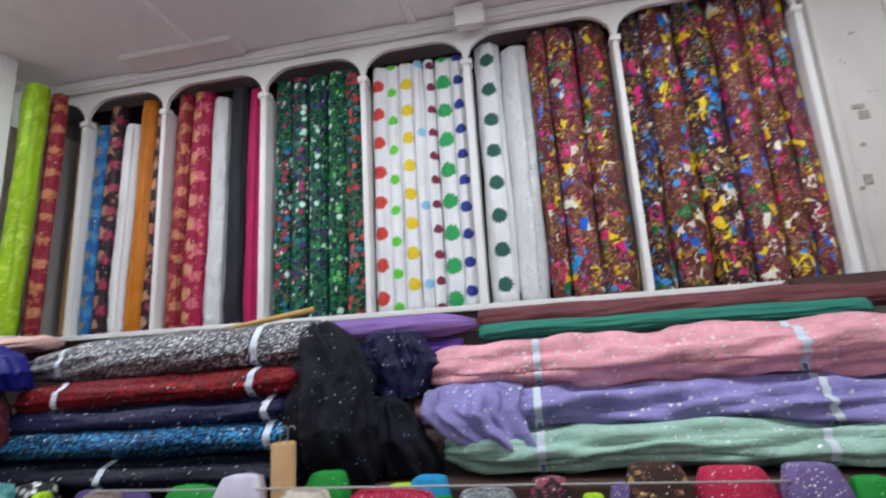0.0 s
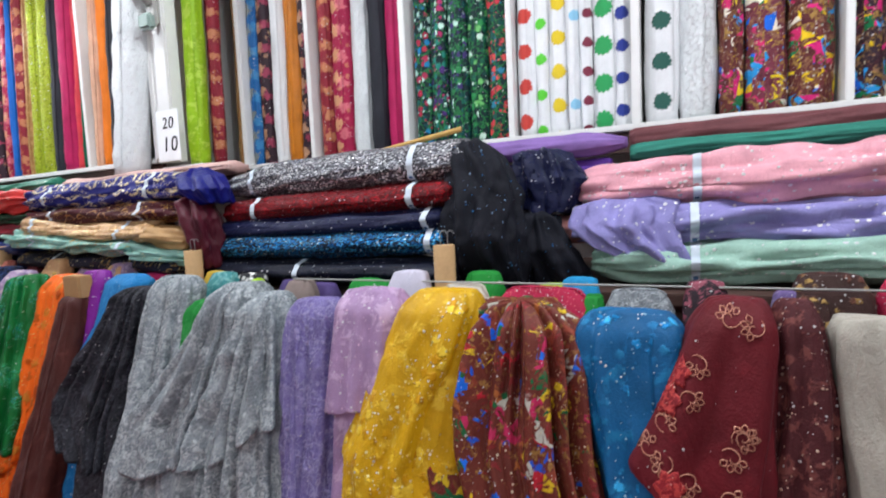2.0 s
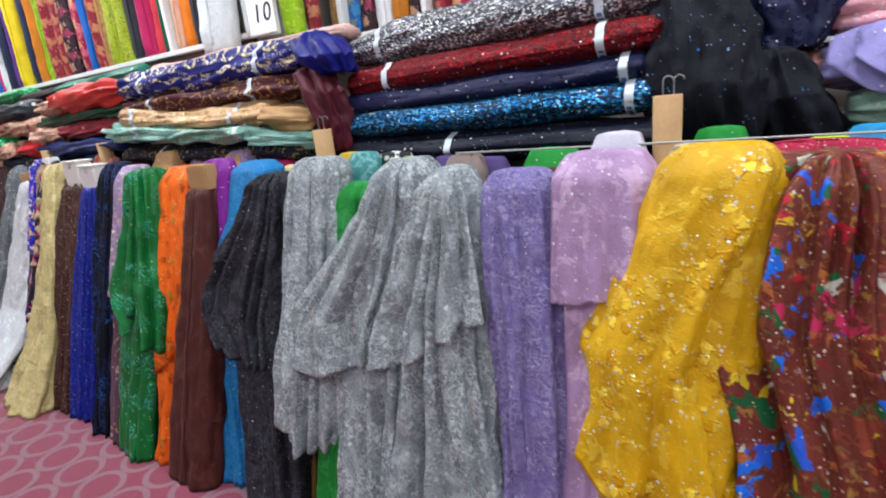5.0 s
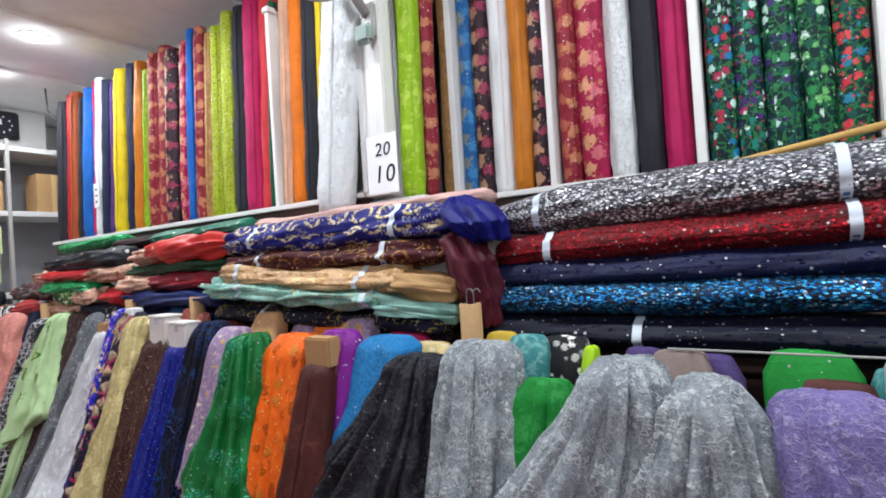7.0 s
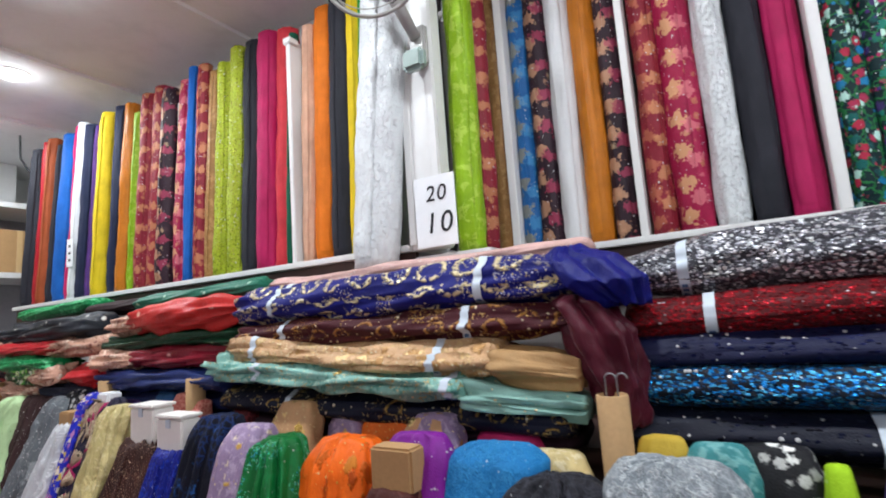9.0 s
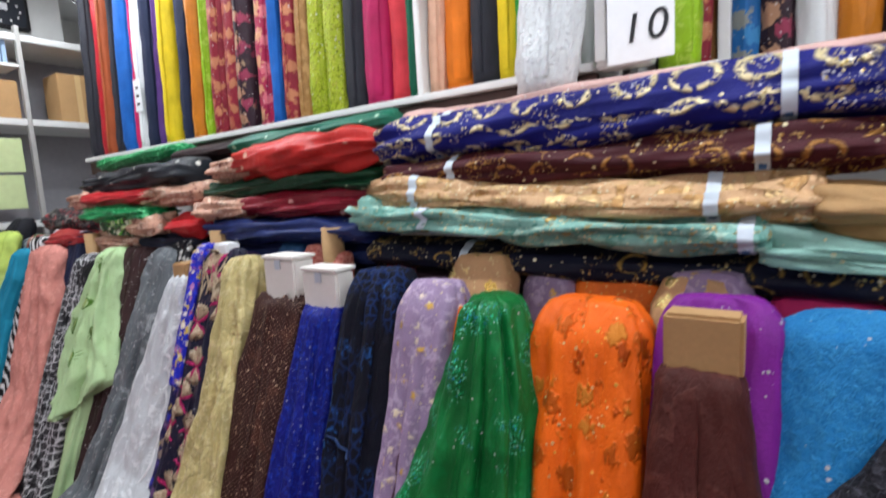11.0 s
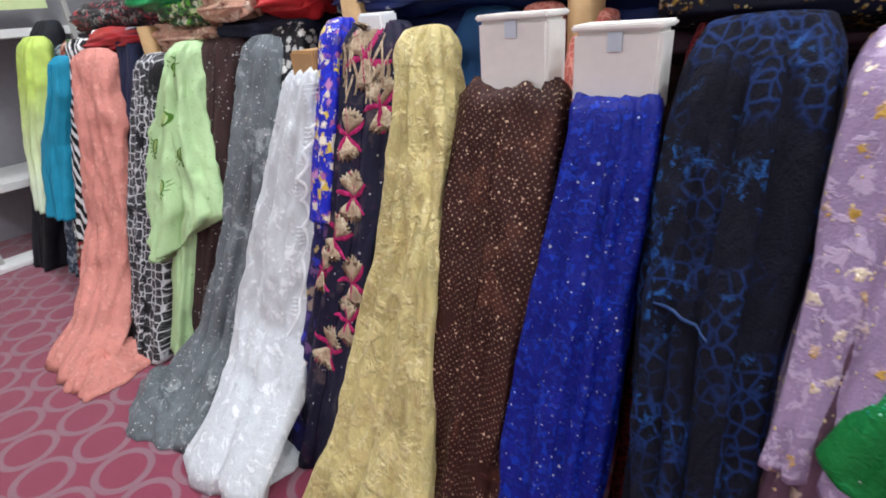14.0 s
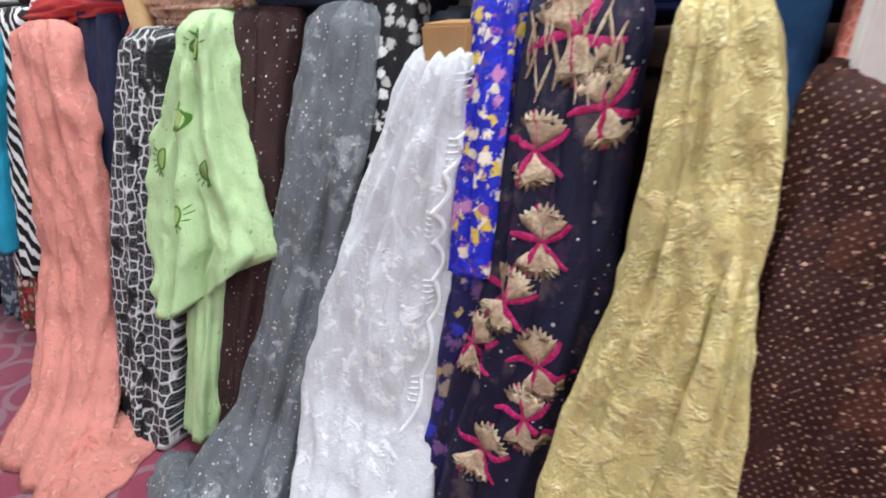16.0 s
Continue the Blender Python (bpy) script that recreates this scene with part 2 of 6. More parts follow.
def floral(name, base, cols, scale=30.0, leaf="1f6b3a"):
    return cloth(name, base, (("vein", {"scale": scale * 1.1, "r": 0.07, "warp": 1.0}, (leaf,), 0.0, 0.5),
                              ("petals", {"scale": scale * 1.25, "r": 0.44, "keep": 0.85}, cols, 0.05, 0.5),
                              ("petals", {"scale": scale * 2.1, "r": 0.3, "keep": 0.3}, cols[:3], 0.0, 0.5), glints(70, 0.02, 0.6)), 0.55, 0.3)


def spotted(name, base, spot, scale=13.0, r=0.33):
    """Roses in two staggered columns up the roll."""
    p = 1.3 / scale
    return cloth(name, base, (("petals", {"scale": scale * 2.0, "r": 0.26, "keep": 0.5, "alpha": 0.5}, spot, 0.2, 0.4),
                              ("flowers", {"pitch": p, "r": 0.27 * p, "x": -0.018, "z": 0.1, "rag": 2.4, "alpha": 0.75}, spot[:1], 0.2, 0.4),
                              ("flowers", {"pitch": p * 1.1, "r": 0.24 * p, "x": 0.024, "z": 0.6, "rag": 2.4, "alpha": 0.7}, spot[1:2], 0.15, 0.45), glints(60, 0.03, 0.5)), 0.5, 0.6)


def dotted(name, dot, pitch=0.15, r=0.042, z=0.0, base="eceef0"):
    return cloth(name, base, (("flowers", {"pitch": pitch, "r": r, "z": z, "rag": 0.5, "x": 0.012 * math.sin(40 * z)}, (dot,), 0.0, 0.6),), 0.5, 0.5, tone=0.08)


def embroidered(name, base, gold, scale=8.0, w=0.07, keep=1.1, ring="d0b478"):
    return cloth(name, base, (("rings", {"scale": scale * 1.25, "r": 0.33, "w": w * 1.25, "keep": keep, "warp": 0.2, "random": 0.12, "rise": 0.6, "stretch": (0.8, 0.0, 1.1), "mask": (75.0, 0.45)}, (ring,), 0.45, 0.3),
                              ("sequins", {"scale": 70.0, "keep": 0.6, "tilt": 0.9, "mask": (11.0, 0.57), "rise": 0.6}, gold, 0.5, 0.2),
                              glints(46, 0.05, 0.9, ("fff0c8",))), 0.6, 0.3, sheen=0.1)


def carpet_mat():
    mat = bpy.data.materials.new("patterned_carpet")
    mat.use_nodes = True
    nt = mat.node_tree
    bs = nt.nodes["Principled BSDF"]
    co = nt.nodes.new("ShaderNodeTexCoord").outputs["Object"]
    nz = node(nt, "ShaderNodeTexNoise", Vector=co, Scale=9.0, Detail=3.0).outputs[0]
    sx = node(nt, "ShaderNodeSeparateXYZ", i0=co)
    ax = m2(nt, "ADD", sx.outputs[0], 4.918)
    fx = m2(nt, "SUBTRACT", m2(nt, "FRACT", m2(nt, "ADD", m2(nt, "DIVIDE", ax, 0.195), 0.5)), 0.5)
    ay = m2(nt, "ADD", m2(nt, "SUBTRACT", sx.outputs[1], 0.678), m2(nt, "MULTIPLY", ax, 0.075))
    fy = m2(nt, "SUBTRACT", m2(nt, "FRACT", m2(nt, "ADD", m2(nt, "DIVIDE", ay, 0.183), 0.5)), 0.5)
    # the discs lean into pointed ovals
    lens = m2(nt, "MULTIPLY", m2(nt, "MULTIPLY", fx, fy), -0.2)
    r0 = m2(nt, "SQRT", m2(nt, "ADD", m2(nt, "MULTIPLY", fx, fx), m2(nt, "MULTIPLY", fy, fy)))
    jig = m2(nt, "MULTIPLY", m2(nt, "SUBTRACT", nz, 0.5), 0.04)
    r0 = m2(nt, "ADD", m2(nt, "ADD", r0, jig), lens)
    disc = sharp(nt, r0, 0.375, 0.012)
    star = sharp(nt, r0, 0.5, 0.012, False)
    f = m2(nt, "MAXIMUM", disc, star)
    fuzz = node(nt, "ShaderNodeTexNoise", Vector=co, Scale=260.0, Detail=2.0).outputs[0]
    c = mixc(nt, f, col(hexc("84606a")), col(hexc("802842")))
    c = mixc(nt, m2(nt, "MULTIPLY", fuzz, 0.3), c, col(hexc("7c3a50")))
    nt.links.new(c, bs.inputs["Base Color"])
    bs.inputs["Roughness"].default_value = 0.95
    bs.inputs["Sheen Weight"].default_value = 0.3
    bp = node(nt, "ShaderNodeBump", Strength=0.5, Distance=0.004, Height=fuzz)
    nt.links.new(bp.outputs[0], bs.inputs["Normal"])
    return mat


WHITE = solid("white_paint", "e4e4e2", 0.55, stain=0.0, tone=0.05)
WORN = solid("worn_white_paint", "c4c0ba", 0.55, stain=0.25, tone=0.06)
PLASTER = solid("ceiling_paint", "f0f0f0", 0.7, grain=60, tone=0.04)
WALLP = solid("wall_paint", "e6e6e3", 0.7, grain=40, tone=0.06)
BROWNW = solid("dark_brown_wood", "4a342e", 0.5, grain=18, tone=0.3)
CARD = solid("cardboard", "b08a5c", 0.8, grain=120, tone=0.15)
TUBE = solid("cardboard_tube", "b89468", 0.8, grain=90, tone=0.15)
BOXW = solid("white_cardboard", "e6e2dc", 0.75, grain=60, tone=0.06)
PAPER = solid("paper", "eef0f2", 0.7, grain=60, tone=0.04)
BAND = solid("paper_band_grey", "c2ccd6", 0.6, grain=60, tone=0.08)
PRINT = solid("blue_print", "3d5f86", 0.7)
INK = solid("black_ink", "15151a", 0.6)
METAL = solid("grey_metal", "8c8e90", 0.35, 0.9)
DARK = solid("dark_plastic", "1b1c20", 0.35)
GREYP = solid("grey_plastic", "a9a8a4", 0.4)


# mesh helpers ------------------------------------------------------------------
def mesh_ob(name, verts, faces, mat, parent=None, label="", smooth=True):
    me = bpy.data.meshes.new(name)
    me.from_pydata([tuple(map(float, v)) for v in verts], [], faces)
    me.materials.append(mat)
    if smooth:
        me.polygons.foreach_set("use_smooth", [True] * len(me.polygons))
    me.update()
    ob = new(name, me)
    if parent:
        ob.parent = parent
        ob.matrix_parent_inverse = Matrix.Translation(-parent.location)
    if label:
        ob["label"] = label
    return ob


def part(name, bm, material, parent=None, label="", smooth=False):
    me = bpy.data.meshes.new(name)
    bmesh.ops.recalc_face_normals(bm, faces=bm.faces)
    bm.to_mesh(me)
    bm.free()
    me.materials.append(material)
    if smooth:
        me.polygons.foreach_set("use_smooth", [True] * len(me.polygons))
    ob = new(name, me)
    if parent:
        ob.parent = parent
        ob.matrix_parent_inverse = Matrix.Translation(-parent.location)
    if label:
        ob["label"] = label
    return ob


def box_bm(x0, x1, y0, y1, z0, z1, bevel=0.004, bm=None):
    own = bm or bmesh.new()
    r = bmesh.ops.create_cube(own, size=1.0, matrix=Matrix.LocRotScale(((x0 + x1) / 2, (y0 + y1) / 2, (z0 + z1) / 2), None, (abs(x1 - x0), abs(y1 - y0), abs(z1 - z0))))
    if bevel and not bm:
        bmesh.ops.bevel(own, geom=own.edges[:], offset=bevel, segments=2, affect="EDGES")
    return own


def empty(name, at, label, category, group="", kind=""):
    e = new(name)
    e.location = at
    e.empty_display_size = 0.05
    return tagged(e, label, category, group, kind)


def centre(ob):
    """Move a mesh's origin to the middle of its base."""
    co = np.array([v.co for v in ob.data.vertices])
    lo, hi = co.min(0), co.max(0)
    at = Vector(((lo[0] + hi[0]) / 2, (lo[1] + hi[1]) / 2, lo[2]))
    ob.data.transform(Matrix.Translation(-at))
    ob.location = at
    return ob


def loft(name, rings, mat, parent=None, label="", caps=True, along="z"):
    nu = len(rings[0])
    verts = np.concatenate(rings)
    faces = []
    for i in range(len(rings) - 1):
        a, b = i * nu, (i + 1) * nu
        for j in range(nu):
            k = (j + 1) % nu
            faces.append((a + j, a + k, b + k, b + j))
    if caps:
        n = len(verts)
        verts = np.concatenate([verts, [rings[0].mean(0), rings[-1].mean(0)]])
        e = (len(rings) - 1) * nu
        for j in range(nu):
            k = (j + 1) % nu
            faces.append((n, k, j))
            faces.append((n + 1, e + j, e + k))
    if along == "x":
        faces = [f[::-1] for f in faces]
    return mesh_ob(name, verts, faces, mat, parent, label)


def lap(rings, j0, n, mat, parent, along="z", name="loose_edge", lift=0.0035):
    """The free edge of the outermost turn: a strip of cloth lying on the roll."""
    nu = len(rings[0])
    rows = rings[1:-1]
    outer, inner = [], []
    for i, r in enumerate(rows):
        mid = r.mean(0)
        for q in range(n + 1):
            shift = 0.35 * wob(j0, i * 0.35) if q == n else 0.0
            a, b = r[(j0 + q) % nu], r[(j0 + q + 1) % nu]
            p = a + (b - a) * shift
            d = p - mid
            d = d / (np.linalg.norm(d) + 1e-9)
            up = lift * (0.2 + 0.8 * q / n)
            outer.append(p + d * up)
            inner.append(p + d * (up - 0.0025))
    verts = outer + inner
    m, k = len(outer), n + 1
    faces = []
    for i in range(len(rows) - 1):
        for q in range(n):
            a = i * k + q
            faces.append((a, a + 1, a + k + 1, a + k))
            faces.append((m + a + k, m + a + k + 1, m + a + 1, m + a))
        a = i * k + n
        faces.append((a, m + a, m + a + k, a + k))
    if along == "x":
        faces = [f[::-1] for f in faces]
    return mesh_ob(name, verts, faces, mat, parent)


def wob(seed, *v):
    return noise.noise(Vector((v[0] + seed * 3.17, (v[1] if len(v) > 1 else 0) + seed * 1.73, (v[2] if len(v) > 2 else 0) - seed * 2.3)))


def local(ob, parent):
    """Give a part its thing's own coordinates."""
    ob.data.transform(Matrix.Translation(-parent.location))
    ob.matrix_parent_inverse = Matrix.Identity(4)
    return ob


SEED = [1]


def next_seed():
    SEED[0] += 1
    return SEED[0]


ROW_X = (-6.5, -5.9, -5.4, -5.0, -4.6, -4.3, -3.4, -2.9, -2.5, -2.2, -1.9, -1.6, -1.4, -0.4, 0.6)
ROW_Y = (1.38, 1.37, 1.36, 1.39, 1.41, 1.345, 1.285, 1.25, 1.24, 1.25, 1.235, 1.18, 1.155, 1.14, 1.12)


def front_y(z, x):
    """The face of the front row, which leans back against the stacks."""
    return float(np.interp(x, ROW_X, ROW_Y)) - 0.31 * (1.18 - z)


def column(name, ctrl, mat, parent=None, label="", off=0.0, depth=0.1, n=3.2, k=6, amp=(0.004, 0.01), lump=0.006, hem=None, cap=0.03, nu=60, nv=60, plane=None, sharpness=1.0, edge=False, crumple=0.0, ragged=0.006):
    """Cloth standing upright: ctrl rows (z, x left, x right[, forward]) from the floor up; folds run up it and deepen towards the hem."""
    sd = next_seed()
    zs = [c[0] for c in ctrl]
    XL, XR = [c[1] for c in ctrl], [c[2] for c in ctrl]
    FW = [c[3] if len(c) > 3 else 0.0 for c in ctrl]
    z0, z1 = zs[0], zs[-1]
    fy = plane or front_y
    # spaced evenly round the outline
    fine_u = np.linspace(0, 2 * math.pi, 721)
    wide = (XR[len(XR) // 2] - XL[len(XL) // 2]) / depth
    ox = np.sign(np.cos(fine_u)) * np.abs(np.cos(fine_u)) ** (2 / n) * wide
    oy = np.sign(np.sin(fine_u)) * np.abs(np.sin(fine_u)) ** (2 / n)
    run = np.concatenate([[0], np.cumsum(np.hypot(np.diff(ox), np.diff(oy)))])
    arcs = np.linspace(0, 2 * math.pi, nu, endpoint=False)
    us = np.interp(arcs / (2 * math.pi) * run[-1], run, fine_u)
    rings = []
    rows = [i / nv for i in range(nv + 1)]
    for i, s in enumerate(rows):
        ring = np.zeros((nu, 3))
        for j, u in enumerate(us):
            cu, su = math.cos(u), math.sin(u)
            ex = math.copysign(abs(cu) ** (2 / n), cu)
            ey = math.copysign(abs(su) ** (2 / n), su)
            u = arcs[j]
            cu, su = math.cos(u), math.sin(u)
            zb = z0
            if hem:
                zb = float(np.interp(ex, [h[0] for h in hem], [h[1] for h in hem])) + 0.012 * wob(sd, u * 3, 5)
            z = zb + (z1 - zb) * s
            xl, xr, fw = np.interp(z, zs, XL), np.interp(z, zs, XR), np.interp(z, zs, FW)
            shrink, zz = 1.0, z
            if z > z1 - cap:
                q = (z - (z1 - cap)) / cap
                shrink = 1 - (0.25 if cap >= 0.03 else 0.1) * q ** 2.0
            hw, hd = (xr - xl) / 2 * shrink, depth / 2 * (shrink if shrink == 1 else shrink ** 2)
            t = 1 - (z - z0) / (z1 - z0)
            a = 1.3 * (amp[0] + (amp[1] - amp[0]) * t) * max(0.25, 1 + 1.1 * wob(sd + 17, cu * 2.4, su * 2.4, z * 1.1))
            ph = sd + 1.6 * wob(sd, z * 1.7, 3)
            # folds with rounded crests and sharp valleys
            w = 2 * abs(math.sin(0.5 * (k * (u + 0.4 * wob(sd + 13, cu * 1.9, su * 1.9, z * 0.5)) + ph) + 1.3 * wob(sd, cu * 1.3, su * 1.3, z * 2))) ** (1.15 * sharpness) - 1
            ridge = 1 - 2.4 * abs(wob(sd + 20, cu * k * 0.28 + 0.4 * wob(sd, z * 3), su * k * 0.28, z * 0.9))
            fold = a * (0.9 * w + 0.6 * ridge) + lump * (wob(sd, cu * 2.2, su * 2.2, z * 4) + 0.6 * wob(sd + 9, cu * 5, su * 5, z * 10))
            if crumple:
                fold += crumple * (0.35 - abs(wob(sd + 30, cu * 1.8 + z, su * 1.8, z * 6.5)) * 1.6 + 0.5 * (0.3 - abs(wob(sd + 41, cu * 4, su * 4 + z * 3, z * 14))))
            ring[j] = ((xl + xr) / 2 + (hw + fold) * ex, fy(z, (xl + xr) / 2) - fw + depth / 2 + (hd + fold) * ey, max(zz + (ragged * wob(sd, cu * 3 + 2 * ragged * 100 * su, su * 3) if i == len(rows) - 1 else 0), 0.004))
        rings.append(ring)
    # a rounded top
    last = rings[-1]
    mid = last.mean(0)
    for f, up in ((0.9, 0.005), (0.6, 0.009), (0.25, 0.011)):
        rings.append(mid + (last - mid) * f + np.array([0, 0, up * min(1.0, cap / 0.03)]))
    ob = loft(name, rings, mat, parent, label)
    if edge and parent:
        lap(rings[:-4], int(nu * (0.64 + 0.14 * ((sd * 7) % 10) / 10)), max(3, nu // 12), mat, parent, lift=0.0028)
    return ob


def upright(x0, x1, z0, z1, y, mat, label, lean=0.03, tilt=0.0, squash=0.85, group="fabric rolls on the upper shelf", lump=0.007):
    """A roll of cloth standing on end on the upper shelf."""
    sd = next_seed()
    nu, nv = 30, 34
    us = np.linspace(0, 2 * math.pi, nu, endpoint=False)
    r = (x1 - x0) / 2
    d = max(min(r * squash, 0.085), 0.03)
    rings = []
    for i in range(nv + 1):
        s = i / nv
        z = z0 + (z1 - z0) * s
        tz = 1.0
        if s < 0.04:
            tz = 0.93
        if s > 0.97:
            tz = 0.94
        ring = np.zeros((nu, 3))
        for j, u in enumerate(us):
            f = lump * (1.3 * wob(sd, math.cos(u) * 1.6, math.sin(u) * 1.6, z * 3) + wob(sd + 4, math.cos(u) * 4, math.sin(u) * 4, z * 14) * 0.7)
            # the lap of the outer turn
            f += 0.003 if 4.1 < u < 5.1 else 0.0
            ring[j] = ((x0 + x1) / 2 + tilt * s + (r * tz + f) * math.cos(u) + 0.004 * wob(sd, z * 2), y + d + lean * s + (d * tz + f) * math.sin(u), z)
        rings.append(ring)
    last = rings[-1]
    mid = last.mean(0)
    rings.append(mid + (last - mid) * 0.75 + np.array([0, 0, 0.006]))
    rings.append(mid + (last - mid) * 0.3 - np.array([0, 0, 0.004]))
    e = empty("fabric_roll", ((x0 + x1) / 2, y + d, z0), label, "fabric roll", group)
    local(loft("cloth", rings, mat, e), e)
    local(lap(rings[:-2], int(nu * (0.6 + 0.2 * ((sd * 7) % 10) / 10)), 5, mat, e), e)
    return e


def roll(x0, x1, y, z, ry, rz, mat, label, bands=(), dz=0.0, dy=0.0, ends=("flat", "flat"), crease=0.006, group="fabric rolls in the stacks", twist=3.0, name="fabric_roll", sag=0.0, pinch=0.04):
    """A thick roll of cloth lying along the wall, with paper bands round it."""
    sd = next_seed()
    nu, nx = 48, max(30, int((x1 - x0) / 0.022))
    us = np.linspace(0, 2 * math.pi, nu, endpoint=False)

    def ring_at(x, grow=0.0, extra=0.0):
        s = (x - x0) / (x1 - x0)
        e = 1.0
        for side, kind in ((s, ends[0]), (1 - s, ends[1])):
            dist = side * (x1 - x0)
            if kind == "flat" and dist < 0.03:
                e *= 0.8 + 0.2 * math.sin(dist / 0.03 * math.pi / 2)
            elif kind == "round" and dist < 0.13:
                e *= 0.5 + 0.5 * math.sqrt(max(0.0, 1 - (1 - dist / 0.13) ** 2))
            elif kind == "gather" and dist < 0.16:
                e *= 0.35 + 0.65 * math.sin(dist / 0.16 * math.pi / 2)
            elif kind == "loose" and dist < 0.22:
                e *= 0.6 + 0.4 * dist / 0.22
        for b in bands:
            e *= 1 - pinch * math.exp(-((x - b) / 0.03) ** 2)
        cz = z + dz * s - sag * math.sin(math.pi * s) + 0.006 * wob(sd, x * 3)
        cy = y + dy * s + 0.006 * wob(sd + 2, x * 3)
        out = np.zeros((nu, 3))
        for j, u in enumerate(us):
            f = crease * (wob(sd, x * 3.2, math.cos(u) * 1.5, math.sin(u) * 1.5) * 1.4 + wob(sd + 5, x * 6 + u * twist, math.cos(u) * 5, math.sin(u) * 5))
            for b in bands:
                f += crease * 0.45 * math.exp(-((x - b) / 0.14) ** 2) * (1 - 2.2 * abs(wob(sd + 6, u * 2.6 + (x - b) * 4.0, (x - b) * 2.0)))
            f += crease * 0.5 * math.sin(9 * u + x * 14 + 3 * wob(sd, x * 4)) * (1.6 - e)
            out[j] = (x + extra, cy + (ry * e + f + grow) * math.cos(u), cz + (rz * e + f + grow) * math.sin(u) * (0.88 if math.sin(u) < 0 else 1.0))
        return out

    rings = [ring_at(x0 + (x1 - x0) * i / nx) for i in range(nx + 1)]
    top = empty(name, ((x0 + x1) / 2, y, z - rz), label, "fabric roll", group)
    loft("cloth", rings, mat, top, along="x")
    lap(rings, int(nu * (0.42 + 0.1 * ((sd * 3) % 5) / 5)), 5, mat, top, along="x", lift=0.003)
    for b in bands:
        w = 0.026
        bd = loft("paper_band", [ring_at(b + w * (i / 4 - 0.5), 0.0035) for i in range(5)], BAND, top, "white paper band with blue print", caps=False, along="x")
        for q in range(3):
            a = 3.75 + q * 0.22
            c1 = ring_at(b, 0.0045)
            jj = int(a / (2 * math.pi) * nu) % nu
            p0, p1 = c1[jj], c1[(jj + 1) % nu]
            vs = [p0 + (-0.007, 0, 0), p0 + (0.007, 0, 0), p1 + (0.007, 0, 0), p1 + (-0.007, 0, 0)]
            nrm = np.array([0, math.cos(a), math.sin(a)]) * 0.0012
            vs = [v + nrm for v in vs] + [v - nrm for v in vs]
            mesh_ob("print", vs, [(0, 1, 2, 3), (7, 6, 5, 4), (0, 4, 5, 1), (1, 5, 6, 2), (2, 6, 7, 3), (3, 7, 4, 0)], PRINT, bd, smooth=False)
    return top


